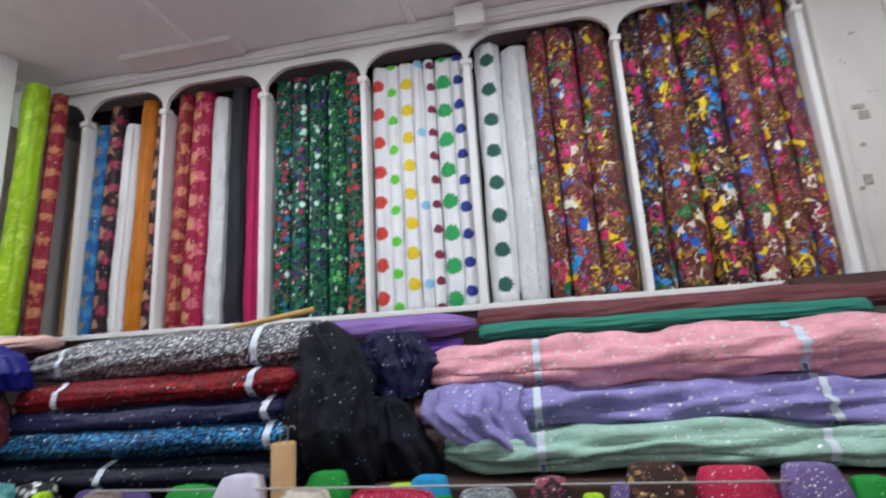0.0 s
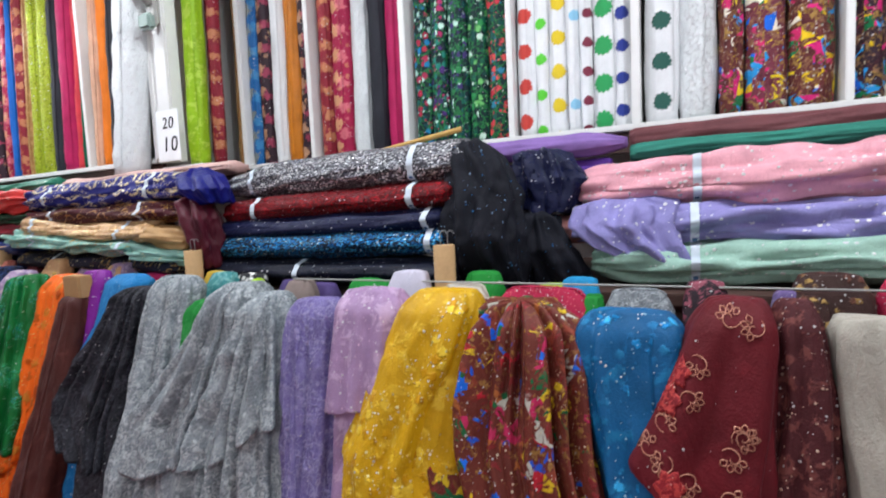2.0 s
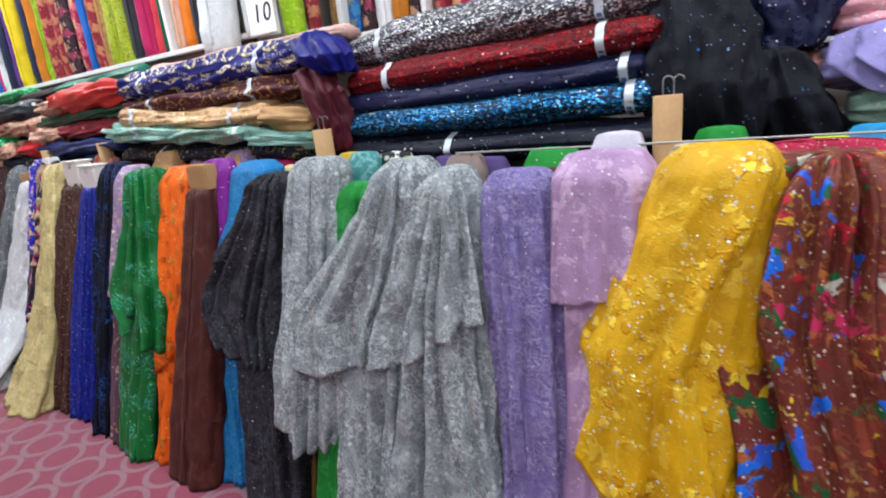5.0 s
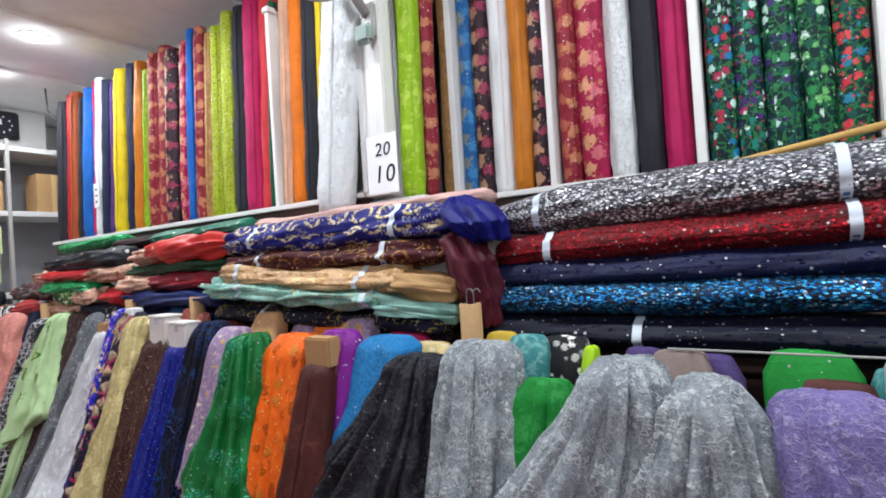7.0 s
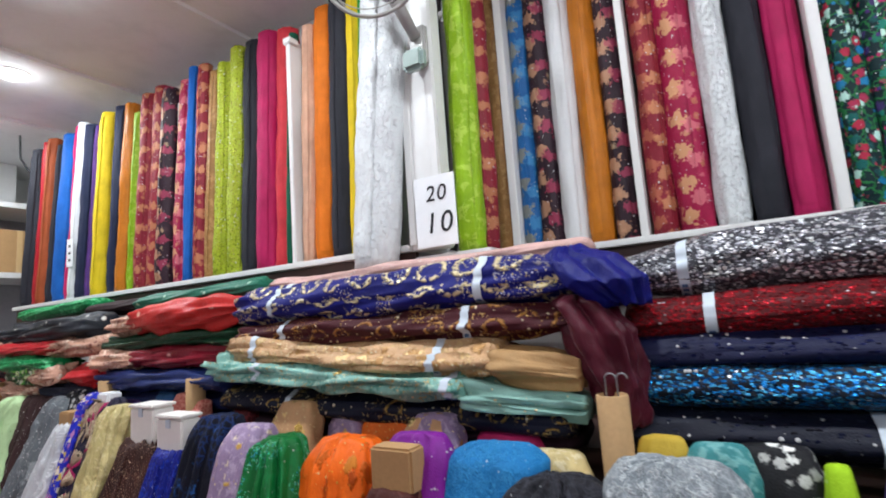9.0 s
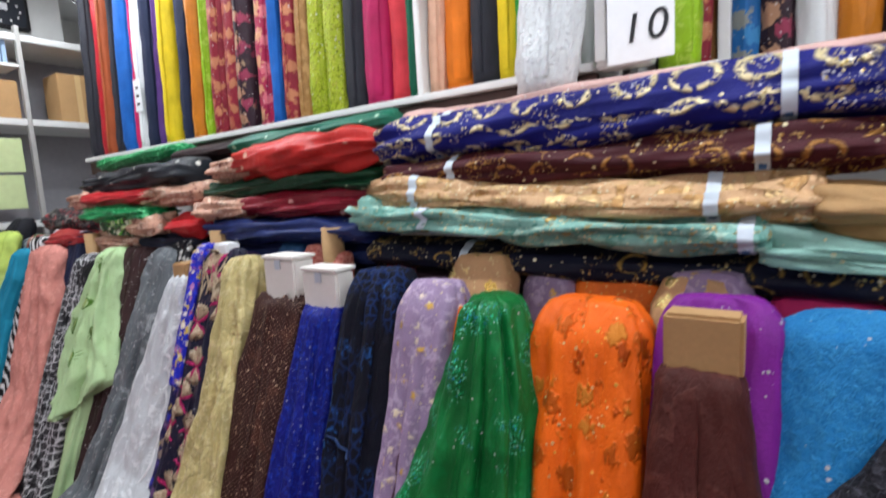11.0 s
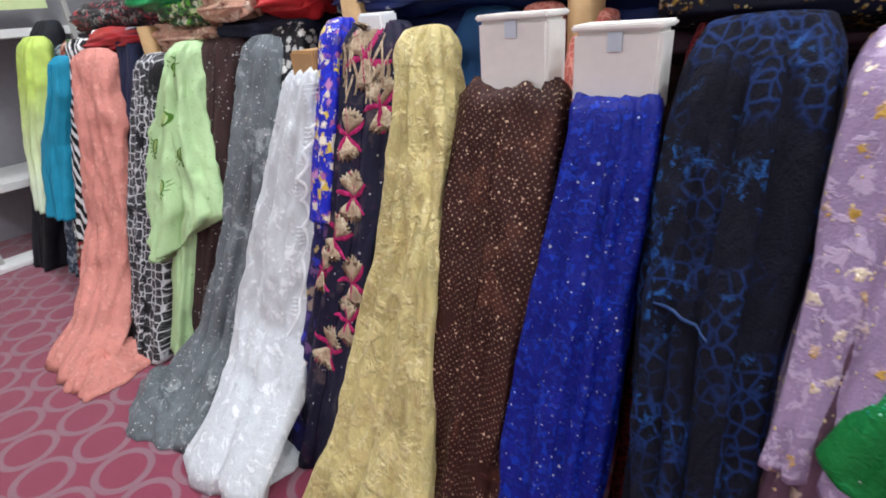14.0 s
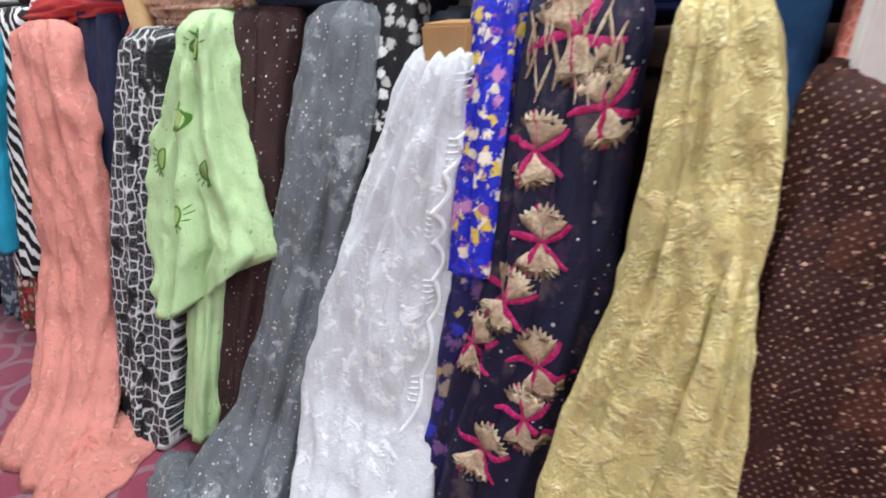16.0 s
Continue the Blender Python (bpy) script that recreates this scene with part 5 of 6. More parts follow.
WHC = cloth("off_white_canvas", "aaa498", (), 0.8, 0.7, tone=0.08)
MRS = cloth("maroon_net_sequin", "481a1e", (("noise", {"scale": 30.0, "r": 0.56, "alpha": 0.45}, ("8c5048",), 0.1, 0.5), glints(75, 0.08, 0.9, ("f0d0b8", "ffffff"))), 0.7, 0.6)
DRED = cloth("dark_red_velvet", "600c18", (("noise", {"scale": 8.0, "r": 0.6, "soft": 0.06, "alpha": 0.4}, ("7c1420",), 0.0, 0.6), glints(70, 0.012, 0.8)), 0.65, 0.4, sheen=0.2)
BLSQ = cloth("blue_sequin_net", "08588a", (("noise", {"scale": 12.0, "r": 0.6, "alpha": 0.3}, ("2c9cd0",), 0.3, 0.4), ("petals", {"scale": 36.0, "r": 0.38, "keep": 0.8, "rise": 0.3, "mask": (7.0, 0.56)}, ("3cb0e8", "1c88c8"), 0.2, 0.4), glints(62, 0.07, 0.9, ("b8e8ff", "ffffff"))), 0.5, 0.4)
MULT = cloth("multicolour_print", "6e3026", (("noise", {"scale": 50.0, "r": 0.57, "alpha": 0.7}, ("b08848", "8c2830", "8c6038"), 0.4, 0.35), ("noise", {"scale": 17.0, "r": 0.56, "soft": 0.02, "cells": 21.0, "warp": 0.9, "detail": 3.0}, ("d8b828", "1c6cdc", "c02c5c", "186038", "8c4030", "b82434", "2858c8", "c0c0b4", "7a3428", "a86030"), 0.1, 0.4), glints(70, 0.06, 0.9, ("f8e8c8", "ffffff"))), 0.45, 0.5)
YEL = cloth("yellow_sequin_net", "d0a00c", (("noise", {"scale": 16.0, "r": 0.58, "alpha": 0.6}, ("e4c040",), 0.3, 0.4), ("petals", {"scale": 34.0, "r": 0.4, "keep": 0.8, "rise": 0.4, "mask": (8.0, 0.53)}, ("f0cc40", "c89008"), 0.3, 0.35), glints(56, 0.2, 0.9, ("fff4b8", "ffffff"), (8.0, 0.5)), glints(70, 0.02, 0.9, ("fff4b8",))), 0.45, 0.5)
PKL = cloth("pink_lilac_sequin", "a686ac", (("noise", {"scale": 20.0, "r": 0.55, "alpha": 0.6}, ("c8acc8",), 0.2, 0.4), glints(65, 0.1, 0.9, ("ffd8f0", "ffffff"))), 0.5, 0.5)
LAVL = lace("lavender_lace", "6a5e96", "aaa2c8")
GRYL = lace("silver_grey_lace", "757d83", "d6dcde")
BLKL = lace("black_lace", "121219", "4c4c56", 19)
BLU2 = lace("azure_lace", "1474b4", "3c98d0", 30)
BRN = cloth("chocolate_velvet", "441812", (("noise", {"scale": 16.0, "r": 0.58, "alpha": 0.5}, ("5c3028",), 0, 0.5),), 0.6, 0.8, sheen=0.2)
ORG = cloth("orange_gold_motifs", "f2660c", (("petals", {"scale": 20.0, "r": 0.39, "keep": 1.0, "stretch": (1.25, 1, 0.75), "turn": 0.5, "rise": 0.3, "alpha": 0.8}, ("a85010", "b87828", "983c0c"), 0.4, 0.4), glints(62, 0.1, 0.8, ("ffc860", "ffe0a0"), (9.0, 0.5))), 0.5, 0.6)
GRS = cloth("green_hologram_sequin", "07662c", (("noise", {"scale": 9.0, "r": 0.56, "alpha": 0.35}, ("0c8044",), 0.2, 0.4), ("sequins", {"scale": 105.0, "keep": 0.8, "tilt": 0.9, "mask": (12.0, 0.56), "rise": 0.3}, ("3ce0a0", "70f0c8", "40b0d0", "18a060", "b0ffe0"), 0.45, 0.25), glints(80, 0.02)), 0.4, 0.6)
NVC = cloth("navy_cell_velvet", "040618", (("vein", {"scale": 42.0, "r": 0.02, "soft": 0.12, "random": 0.8, "stretch": (1, 1, 0.85), "alpha": 0.5, "mask": (5.0, 0.5)}, ("1c4a9c",), 0.2, 0.5), ("noise", {"scale": 45.0, "r": 0.6, "soft": 0.06, "alpha": 0.4, "mask": (8.0, 0.54)}, ("2c78d0",), 0.3, 0.4)), 0.85, 0.8, sheen=0.0)
ROY = cloth("royal_blue_sequin", "04127a", (("noise", {"scale": 70.0, "r": 0.55, "alpha": 0.45, "rise": 0.4}, ("1444c8",), 0.2, 0.4), glints(95, 0.028, 0.9, ("b8d0ff", "e8f0ff")), glints(60, 0.004, 0.5, ("e8f0ff",))), 0.5, 0.7, sheen=0.0)
BRD = cloth("brown_dotted_net", "341510", (("noise", {"scale": 11.0, "r": 0.58, "alpha": 0.35}, ("5c3424",), 0, 0.5), ("spots", {"scale": 105.0, "r": 0.16, "alpha": 0.42, "random": 0.1, "turn": 0.62, "soft": 0.06, "stretch": (1.0, 0.0, 0.85), "mask": (5.0, 0.38)}, ("c8a48c",), 0.5, 0.35), glints(75, 0.08, 0.8, ("f0d0b0",))), 0.65, 0.5)
GLD = cloth("pale_gold_brocade", "c4b47a", (("noise", {"scale": 15.0, "r": 0.54, "soft": 0.05, "rise": 0.3, "alpha": 0.6}, ("dccb92",), 0.25, 0.4), ("noise", {"scale": 55.0, "r": 0.57, "alpha": 0.4, "rise": 0.2}, ("e8dcae",), 0.3, 0.4)), 0.45, 1.1, sheen=0.1)
NVF = cloth("navy_flower_net", "14142e", (("noise", {"scale": 14.0, "r": 0.6, "soft": 0.06, "alpha": 0.45}, ("6a5a58", "4a2848"), 0.0, 0.6), glints(60, 0.02, 0.7)), 0.6, 0.5)
BFL = cloth("blue_yellow_floral", "1a22b0", (("noise", {"scale": 38.0, "r": 0.5, "cells": 60.0, "soft": 0.02}, ("2a38d0", "cdb04c", "d8ccb8", "a05c94", "2030b8", "4a3490", "1c28b8"), 0.0, 0.5), ("petals", {"scale": 30.0, "r": 0.4, "keep": 0.5}, ("e0c458", "e4d8c4", "b87cac"), 0.0, 0.5)), 0.6, 0.4)
BFL2 = cloth("indigo_floral", "1e1c50", (("petals", {"scale": 23.0, "r": 0.42, "keep": 0.75}, ("8c7c70", "6a4a78", "2c30a0", "a08c58", "483878"), 0.0, 0.5), ("petals", {"scale": 50.0, "r": 0.3, "keep": 0.3}, ("b8a890", "302860"), 0.0, 0.5)), 0.6, 0.4)
WSAT = cloth("white_organza", "ced2d6", (("noise", {"scale": 26.0, "r": 0.58, "alpha": 0.5, "rise": 0.1}, ("f6f8fa",), 0.1, 0.35),), 0.45, 0.6, tone=0.06)
GSH = cloth("grey_sheer_beaded", "686e72", (("noise", {"scale": 16.0, "r": 0.6, "soft": 0.04, "alpha": 0.5}, ("b4babc",), 0.2, 0.4), glints(64, 0.1, 0.9)), 0.55, 0.9)
LIM = cloth("pale_lime_chiffon", "b8d6a0", (("noise", {"scale": 60.0, "r": 0.66, "alpha": 0.7}, ("6c9448",), 0, 0.6),), 0.6, 0.7, tone=0.1)
NET = cloth("black_white_net", "242327", (("vein", {"scale": 31.0, "r": 0.065, "soft": 0.03, "random": 0.5, "stretch": (1.0, 0.0, 0.95)}, ("d4d4d6",), 0, 0.7), ("vein", {"scale": 75.0, "r": 0.06, "soft": 0.04, "alpha": 0.4, "stretch": (1.0, 0.0, 1.0)}, ("8c8c90",), 0, 0.7), ("noise", {"scale": 5.0, "r": 0.6, "soft": 0.02, "detail": 2.0}, ("1a181c",), 0, 0.7)), 0.7, 0.3, tone=0.08)
SAL = cloth("salmon_cotton", "d68c80", (("noise", {"scale": 40.0, "r": 0.58, "alpha": 0.4, "rise": 0.3}, ("eeb0a0",), 0, 0.7),), 0.75, 0.6, tone=0.12)
ZEB = cloth("zebra_stripes", "1a1a1c", (("stripes", {"pitch": 0.06, "r": 0.45, "slant": 2.2}, ("e0e0e0",), 0, 0.6),), 0.7, 0.3)

bolt("off-white canvas bolt standing in the front row", WHC, ((0.005, 0.25, 0.46), (0.6, 0.22, 0.43), (1.17, 0.185, 0.40)), 0.09, n=5, k=3, amp=(0.001, 0.003), cap=0.025)
bolt("off-white canvas bolt at the end of the row", WHC, ((0.005, 0.52, 0.74), (0.6, 0.5, 0.72), (1.16, 0.48, 0.68)), 0.09, n=5, k=3, amp=(0.001, 0.003), cap=0.015)
bolt("maroon net bolt with scattered sequins", MRS, ((0.005, 0.040, 0.198), (0.753, 0.058, 0.194), (1.012, 0.093, 0.188), (1.193, 0.100, 0.173)), 0.12, k=7, amp=(0.004, 0.018), cap=0.04)
red_bolt = bolt("dark red bolt with embroidered scrolls, corner hanging loose", DRED, ((0.005, -0.061, 0.090), (0.896, -0.058, 0.094), (1.041, -0.051, 0.101), (1.194, -0.033, 0.100)), 0.11, k=4, amp=(0.002, 0.006), cap=0.05,
     drape={"ctrl": ((0.724, -0.112, 0.053), (0.782, -0.145, 0.061), (0.863, -0.171, 0.069), (0.951, -0.134, 0.085), (1.103, -0.077, 0.101), (1.196, -0.037, 0.102)), "hem": ((-1, 0.85), (-0.4, 0.8), (0.3, 0.69), (1, 0.6)), "k": 4, "amp": (0.002, 0.012), "cap": 0.05})
bolt("bright blue bolt with scattered sequins", BLSQ, ((0.005, -0.166, -0.084), (0.686, -0.197, -0.082), (0.921, -0.259, -0.078), (1.068, -0.294, -0.072), (1.162, -0.294, -0.066)), 0.11, k=5, amp=(0.003, 0.014), cap=0.045)
bolt("multicolour foil-printed cloth gathered and hanging in pleats", MULT, ((0.005, -0.578, -0.170), (0.619, -0.607, -0.200), (0.842, -0.664, -0.259), (0.996, -0.619, -0.292), (1.128, -0.578, -0.326), (1.167, -0.543, -0.360)), 0.17, n=2.4, k=18, amp=(0.02, 0.034), cap=0.06, nu=180, sharpness=0.8, lump=0.006)
bolt("golden yellow net cloth with sequin flowers, hanging wide", YEL, ((0.005, -0.849, -0.602), (0.541, -0.843, -0.588), (0.777, -0.833, -0.561), (1.034, -0.778, -0.534), (1.195, -0.750, -0.537)), 0.13, back=-0.03, k=5, amp=(0.002, 0.006), lump=0.005, cap=0.05,
     drape={"ctrl": ((0.532, -0.904, -0.600), (0.656, -0.876, -0.629), (0.779, -0.904, -0.647), (0.913, -0.848, -0.617), (1.032, -0.809, -0.572), (1.199, -0.759, -0.533)), "hem": ((-1, 0.56), (-0.5, 0.5), (0.0, 0.52), (0.4, 0.46), (1, 0.52)), "k": 7, "amp": (0.002, 0.012), "lump": 0.006, "crumple": 0.007, "cap": 0.05, "nu": 130})
bolt("pink lilac bolt with sequins and a folded over layer", PKL, ((0.005, -0.915, -0.815), (0.504, -0.931, -0.799), (0.899, -0.963, -0.767), (1.186, -0.983, -0.776)), 0.11, k=6, amp=(0.003, 0.012), cap=0.06,
     drape={"ctrl": ((0.876, -0.972, -0.765), (1.019, -0.982, -0.761), (1.193, -0.990, -0.771)), "hem": ((-1, 0.86), (0, 0.88), (1, 0.87)), "k": 10, "amp": (0.004, 0.01), "cap": 0.06})
bolt("lavender lace bolt hanging in long pleats", LAVL, ((0.005, -1.067, -0.896), (0.468, -1.099, -0.919), (0.876, -1.165, -0.967), (1.157, -1.182, -1.012)), 0.11, k=9, amp=(0.007, 0.018), cap=0.04, nu=120, sharpness=0.9)
bolt("silver grey lace bolt spreading in pleats", GRYL, ((0.005, -1.463, -1.058), (0.417, -1.455, -1.091), (0.781, -1.438, -1.156), (1.025, -1.37, -1.208), (1.164, -1.35, -1.242)), 0.13, k=11, amp=(0.006, 0.024), cap=0.05, nu=150, sharpness=0.9, lump=0.012,
     drape={"ctrl": ((0.609, -1.481, -1.125), (0.777, -1.485, -1.151), (0.990, -1.395, -1.198), (1.167, -1.353, -1.24)), "hem": ((-1, 0.63), (-0.3, 0.66), (0.3, 0.74), (1, 0.82)), "k": 11, "amp": (0.007, 0.03), "lump": 0.012, "crumple": 0.012, "cap": 0.05, "nu": 160, "sharpness": 0.8})
bolt("silver grey lace bolt with a pointed loose corner", GRYL, ((0.005, -1.582, -1.308), (0.349, -1.604, -1.318), (0.641, -1.648, -1.338), (0.898, -1.63, -1.36), (1.182, -1.522, -1.388)), 0.14, k=11, amp=(0.006, 0.024), cap=0.04, nu=150, sharpness=0.9, lump=0.012,
     drape={"ctrl": ((0.543, -1.822, -1.378), (0.730, -1.832, -1.367), (0.893, -1.705, -1.356), (1.049, -1.595, -1.368), (1.192, -1.532, -1.386)), "hem": ((-1, 0.6), (-0.6, 0.55), (0, 0.6), (1, 0.72)), "k": 11, "amp": (0.007, 0.032), "lump": 0.012, "crumple": 0.012, "cap": 0.04, "nu": 160, "sharpness": 0.8})
bolt("bright green net bolt", cloth("green_net", "0f7a2c", (("noise", {"scale": 26.0, "r": 0.55, "alpha": 0.4}, ("3c9c50",), 0, 0.6),), 0.7, 0.6), ((0.005, -1.760, -1.563), (0.264, -1.764, -1.564), (0.804, -1.782, -1.570), (1.121, -1.738, -1.582)), 0.09, back=0.04, k=6, amp=(0.002, 0.008), cap=0.03)
bolt("silver grey embroidered lace bolt", GRYL, ((0.292, -1.943, -1.700), (0.567, -1.971, -1.706), (0.854, -1.969, -1.713), (1.203, -1.972, -1.744)), 0.12, k=9, amp=(0.008, 0.018), cap=0.05, nu=120, hem=((-1, 0.34), (0, 0.28), (1, 0.3)), sharpness=0.8)
bolt("tan gold bolt behind the grey lace", plain("tan_gold_cloth", "8c6a3c"), ((0.005, -1.989, -1.881), (0.226, -1.993, -1.879), (1.137, -2.020, -1.859)), 0.07, back=0.06, k=4)
bolt("black lace bolt with a corner flung wide", BLKL, ((0.005, -2.109, -1.878), (0.176, -2.129, -1.892), (0.734, -2.253, -1.981), (1.147, -2.165, -2.008)), 0.12, k=6, amp=(0.003, 0.014), cap=0.05,
     drape={"ctrl": ((0.511, -2.287, -1.979), (0.654, -2.466, -1.997), (0.769, -2.453, -1.991), (1.004, -2.245, -1.993), (1.154, -2.175, -2.001)), "hem": ((-1, 0.66), (-0.6, 0.55), (0.2, 0.5), (1, 0.52)), "k": 14, "amp": (0.008, 0.02), "crumple": 0.014, "cap": 0.03, "nu": 130})
bolt("azure blue lace bolt with a slanting end", BLU2, ((0.005, -2.328, -2.164), (0.085, -2.337, -2.176), (0.457, -2.411, -2.276), (0.986, -2.352, -2.202), (1.190, -2.348, -2.137)), 0.09, back=0.05, k=6, amp=(0.002, 0.012), cap=0.03,
     drape={"ctrl": ((0.749, -2.519, -2.326), (0.989, -2.378, -2.122), (1.197, -2.343, -2.114)), "hem": ((-1, 0.75), (1, 0.86)), "k": 5, "amp": (0.002, 0.01), "cap": 0.03})
bolt("bright purple sequin bolt", cloth("purple_sequin", "781c88", (glints(55, 0.06, 0.8),), 0.5, 0.3), ((0.005, -2.54, -2.36), (0.6, -2.54, -2.35), (1.215, -2.53, -2.33)), 0.08, back=0.03, k=4, amp=(0.001, 0.004), cap=0.06)
bolt("chocolate brown bolt with a bare cardboard top", BRN, ((0.005, -2.56, -2.3), (0.5, -2.545, -2.32), (0.75, -2.53, -2.34), (1.12, -2.51, -2.385)), 0.09, back=-0.03, n=4, k=4, amp=(0.001, 0.006), cap=0.012, board=(-2.505, -2.388, 1.1, 1.2, CARD))
bolt("bright orange bolt with dark gold paisley motifs", ORG, ((0.005, -2.7, -2.5), (0.65, -2.72, -2.525), (0.96, -2.745, -2.53), (1.19, -2.757, -2.55)), 0.1, back=0.025, k=9, amp=(0.005, 0.014), cap=0.07,
     drape={"ctrl": ((0.3, -2.72, -2.53), (0.65, -2.728, -2.53), (0.97, -2.75, -2.535), (1.195, -2.76, -2.547)), "hem": ((-1, 0.34), (0, 0.42), (1, 0.52)), "k": 9, "amp": (0.005, 0.016), "crumple": 0.008, "cap": 0.07})
bolt("bright green cloth with iridescent sequins hanging in folds", GRS, ((0.005, -2.94, -2.74), (0.6, -2.94, -2.74), (1.17, -2.89, -2.81)), 0.1, back=-0.035, k=5, amp=(0.002, 0.01), cap=0.02,
     drape={"ctrl": ((0.3, -2.86, -2.66), (0.55, -2.92, -2.67), (0.64, -2.98, -2.68), (0.7, -3.02, -2.69), (0.85, -2.98, -2.735), (1.02, -2.935, -2.755), (1.13, -2.91, -2.78), (1.2, -2.895, -2.805)), "hem": ((-1, 0.7), (-0.75, 0.64), (-0.35, 0.52), (0.05, 0.6), (0.35, 0.66), (0.7, 0.5), (1, 0.46)), "crumple": 0.012, "k": 10, "amp": (0.006, 0.03), "cap": 0.02, "nu": 160, "sharpness": 0.75})
bolt("orange net cloth showing beside the green one", K["orange_glitter"], ((0.3, -3.0, -2.93), (0.8, -2.97, -2.89), (1.16, -2.96, -2.87)), 0.07, k=4, back=0.02)
bolt("lilac net bolt with gold foil motifs", K["mauve_gold"], ((0.005, -3.06, -2.93), (0.47, -3.09, -2.95), (0.92, -3.095, -2.95), (1.205, -3.11, -2.955)), 0.1, k=9, amp=(0.005, 0.012), cap=0.07,
     drape={"ctrl": ((0.62, -3.11, -2.96), (0.92, -3.1, -2.95), (1.21, -3.112, -2.95)), "hem": ((-1, 0.645), (1, 0.62)), "mat": K["lilac_gold"], "k": 9, "amp": (0.004, 0.011), "cap": 0.07})
cell_bolt = bolt("dark navy velvet bolt with a cell pattern", NVC, ((0.005, -3.23, -3.075), (0.4, -3.26, -3.1), (0.8, -3.325, -3.107), (0.96, -3.332, -3.107), (1.225, -3.312, -3.135)), 0.12, k=10, amp=(0.005, 0.014), cap=0.08, nu=90)
bolt("royal blue sequin bolt on a white box core", ROY, ((0.005, -3.49, -3.31), (0.25, -3.512, -3.325), (0.45, -3.54, -3.332), (0.62, -3.536, -3.336), (0.81, -3.508, -3.342), (1.12, -3.498, -3.352)), 0.1, n=4, k=8, amp=(0.003, 0.009), cap=0.012, ragged=0.014, board=(-3.5, -3.355, 1.08, 1.21, BOXW))
bolt("brown dotted net bolt on a white box core", BRD, ((0.005, -3.75, -3.51), (0.15, -3.75, -3.515), (0.72, -3.76, -3.51), (1.13, -3.745, -3.53)), 0.11, n=4, k=9, amp=(0.004, 0.014), cap=0.012, ragged=0.03, board=(-3.705, -3.557, 1.1, 1.235, BOXW))
bolt("pale gold brocade bolt flaring to the floor", GLD, ((0.005, -4.1, -3.72, 0.1), (0.12, -4.08, -3.7, 0.06), (0.33, -4.01, -3.705, 0.02), (0.6, -3.975, -3.727), (0.84, -3.93, -3.745), (1.03, -3.915, -3.76), (1.235, -3.915, -3.81)), 0.11, back=-0.025, k=8, amp=(0.005, 0.011), cap=0.04, nu=110, crumple=0.016, lapped=False,
     drape={"ctrl": ((0.005, -3.92, -3.68, 0.1), (0.12, -3.9, -3.68, 0.06), (0.4, -3.85, -3.7), (0.7, -3.81, -3.73), (0.9, -3.79, -3.75)), "label": "loose side of the brocade folded over", "k": 5, "amp": (0.003, 0.012), "crumple": 0.012, "cap": 0.2, "nu": 80})
navy_bolt = bolt("navy bolt embroidered with beige and magenta flowers", NVF, ((0.005, -4.34, -4.05), (0.2, -4.285, -4.05), (0.76, -4.17, -3.964), (1.25, -4.165, -3.97)), 0.09, back=0.03, k=6, amp=(0.004, 0.012), cap=0.05, board=(-4.115, -4.03, 1.2, 1.268, PAPER))
bolt("blue and yellow floral bolt with a white hem", BFL2, ((0.005, -4.32, -4.2), (0.4, -4.28, -4.175), (0.75, -4.25, -4.165), (1.26, -4.264, -4.172)), 0.08, back=0.04, k=5, amp=(0.003, 0.008), cap=0.04,
     drape={"ctrl": ((0.74, -4.256, -4.162), (1.265, -4.266, -4.17)), "hem": ((-1, 0.75), (1, 0.76)), "k": 5, "amp": (0.003, 0.008), "cap": 0.04, "mat": BFL})
white_bolt = bolt("white organza bolt in a loose wrap spilling on the floor", WSAT, ((0.005, -4.53, -4.22, 0.23), (0.06, -4.55, -4.21, 0.24), (0.14, -4.56, -4.23, 0.17), (0.25, -4.61, -4.25, 0.07), (0.4, -4.65, -4.27, 0.02), (0.72, -4.57, -4.245), (0.98, -4.47, -4.218), (1.165, -4.395, -4.226)), 0.14, n=2.4, k=3, amp=(0.004, 0.006), cap=0.04, lump=0.016, crumple=0.012, lapped=False, nu=110, nv=70, board=(-4.36, -4.26, 1.12, 1.19, CARD))
bolt("black bolt with small white flowers", K["black_white_floral"], ((0.005, -4.7, -4.5), (0.6, -4.64, -4.45), (1.265, -4.63, -4.44)), 0.08, back=0.06, k=4, amp=(0.002, 0.006), cap=0.04)
grey_bolt = bolt("grey sheer beaded bolt trailing on the floor", GSH, ((0.005, -4.98, -4.6, 0.24), (0.04, -4.97, -4.58, 0.22), (0.1, -4.96, -4.62, 0.14), (0.25, -4.88, -4.66, 0.04), (0.63, -4.81, -4.597), (0.96, -4.764, -4.532), (1.235, -4.72, -4.52)), 0.12, n=2.6, k=8, amp=(0.005, 0.01), cap=0.04, nu=100, lapped=False, lump=0.012, crumple=0.012)
bolt("dark brown glitter net bolt", cloth("dark_brown_net", "3c2828", (glints(65, 0.07, 0.8),), 0.7, 0.4), ((0.005, -5.05, -4.92), (0.12, -5.04, -4.914), (0.58, -5.033, -4.84), (1.235, -5.01, -4.785)), 0.09, back=0.04, k=5, amp=(0.003, 0.01), cap=0.02)
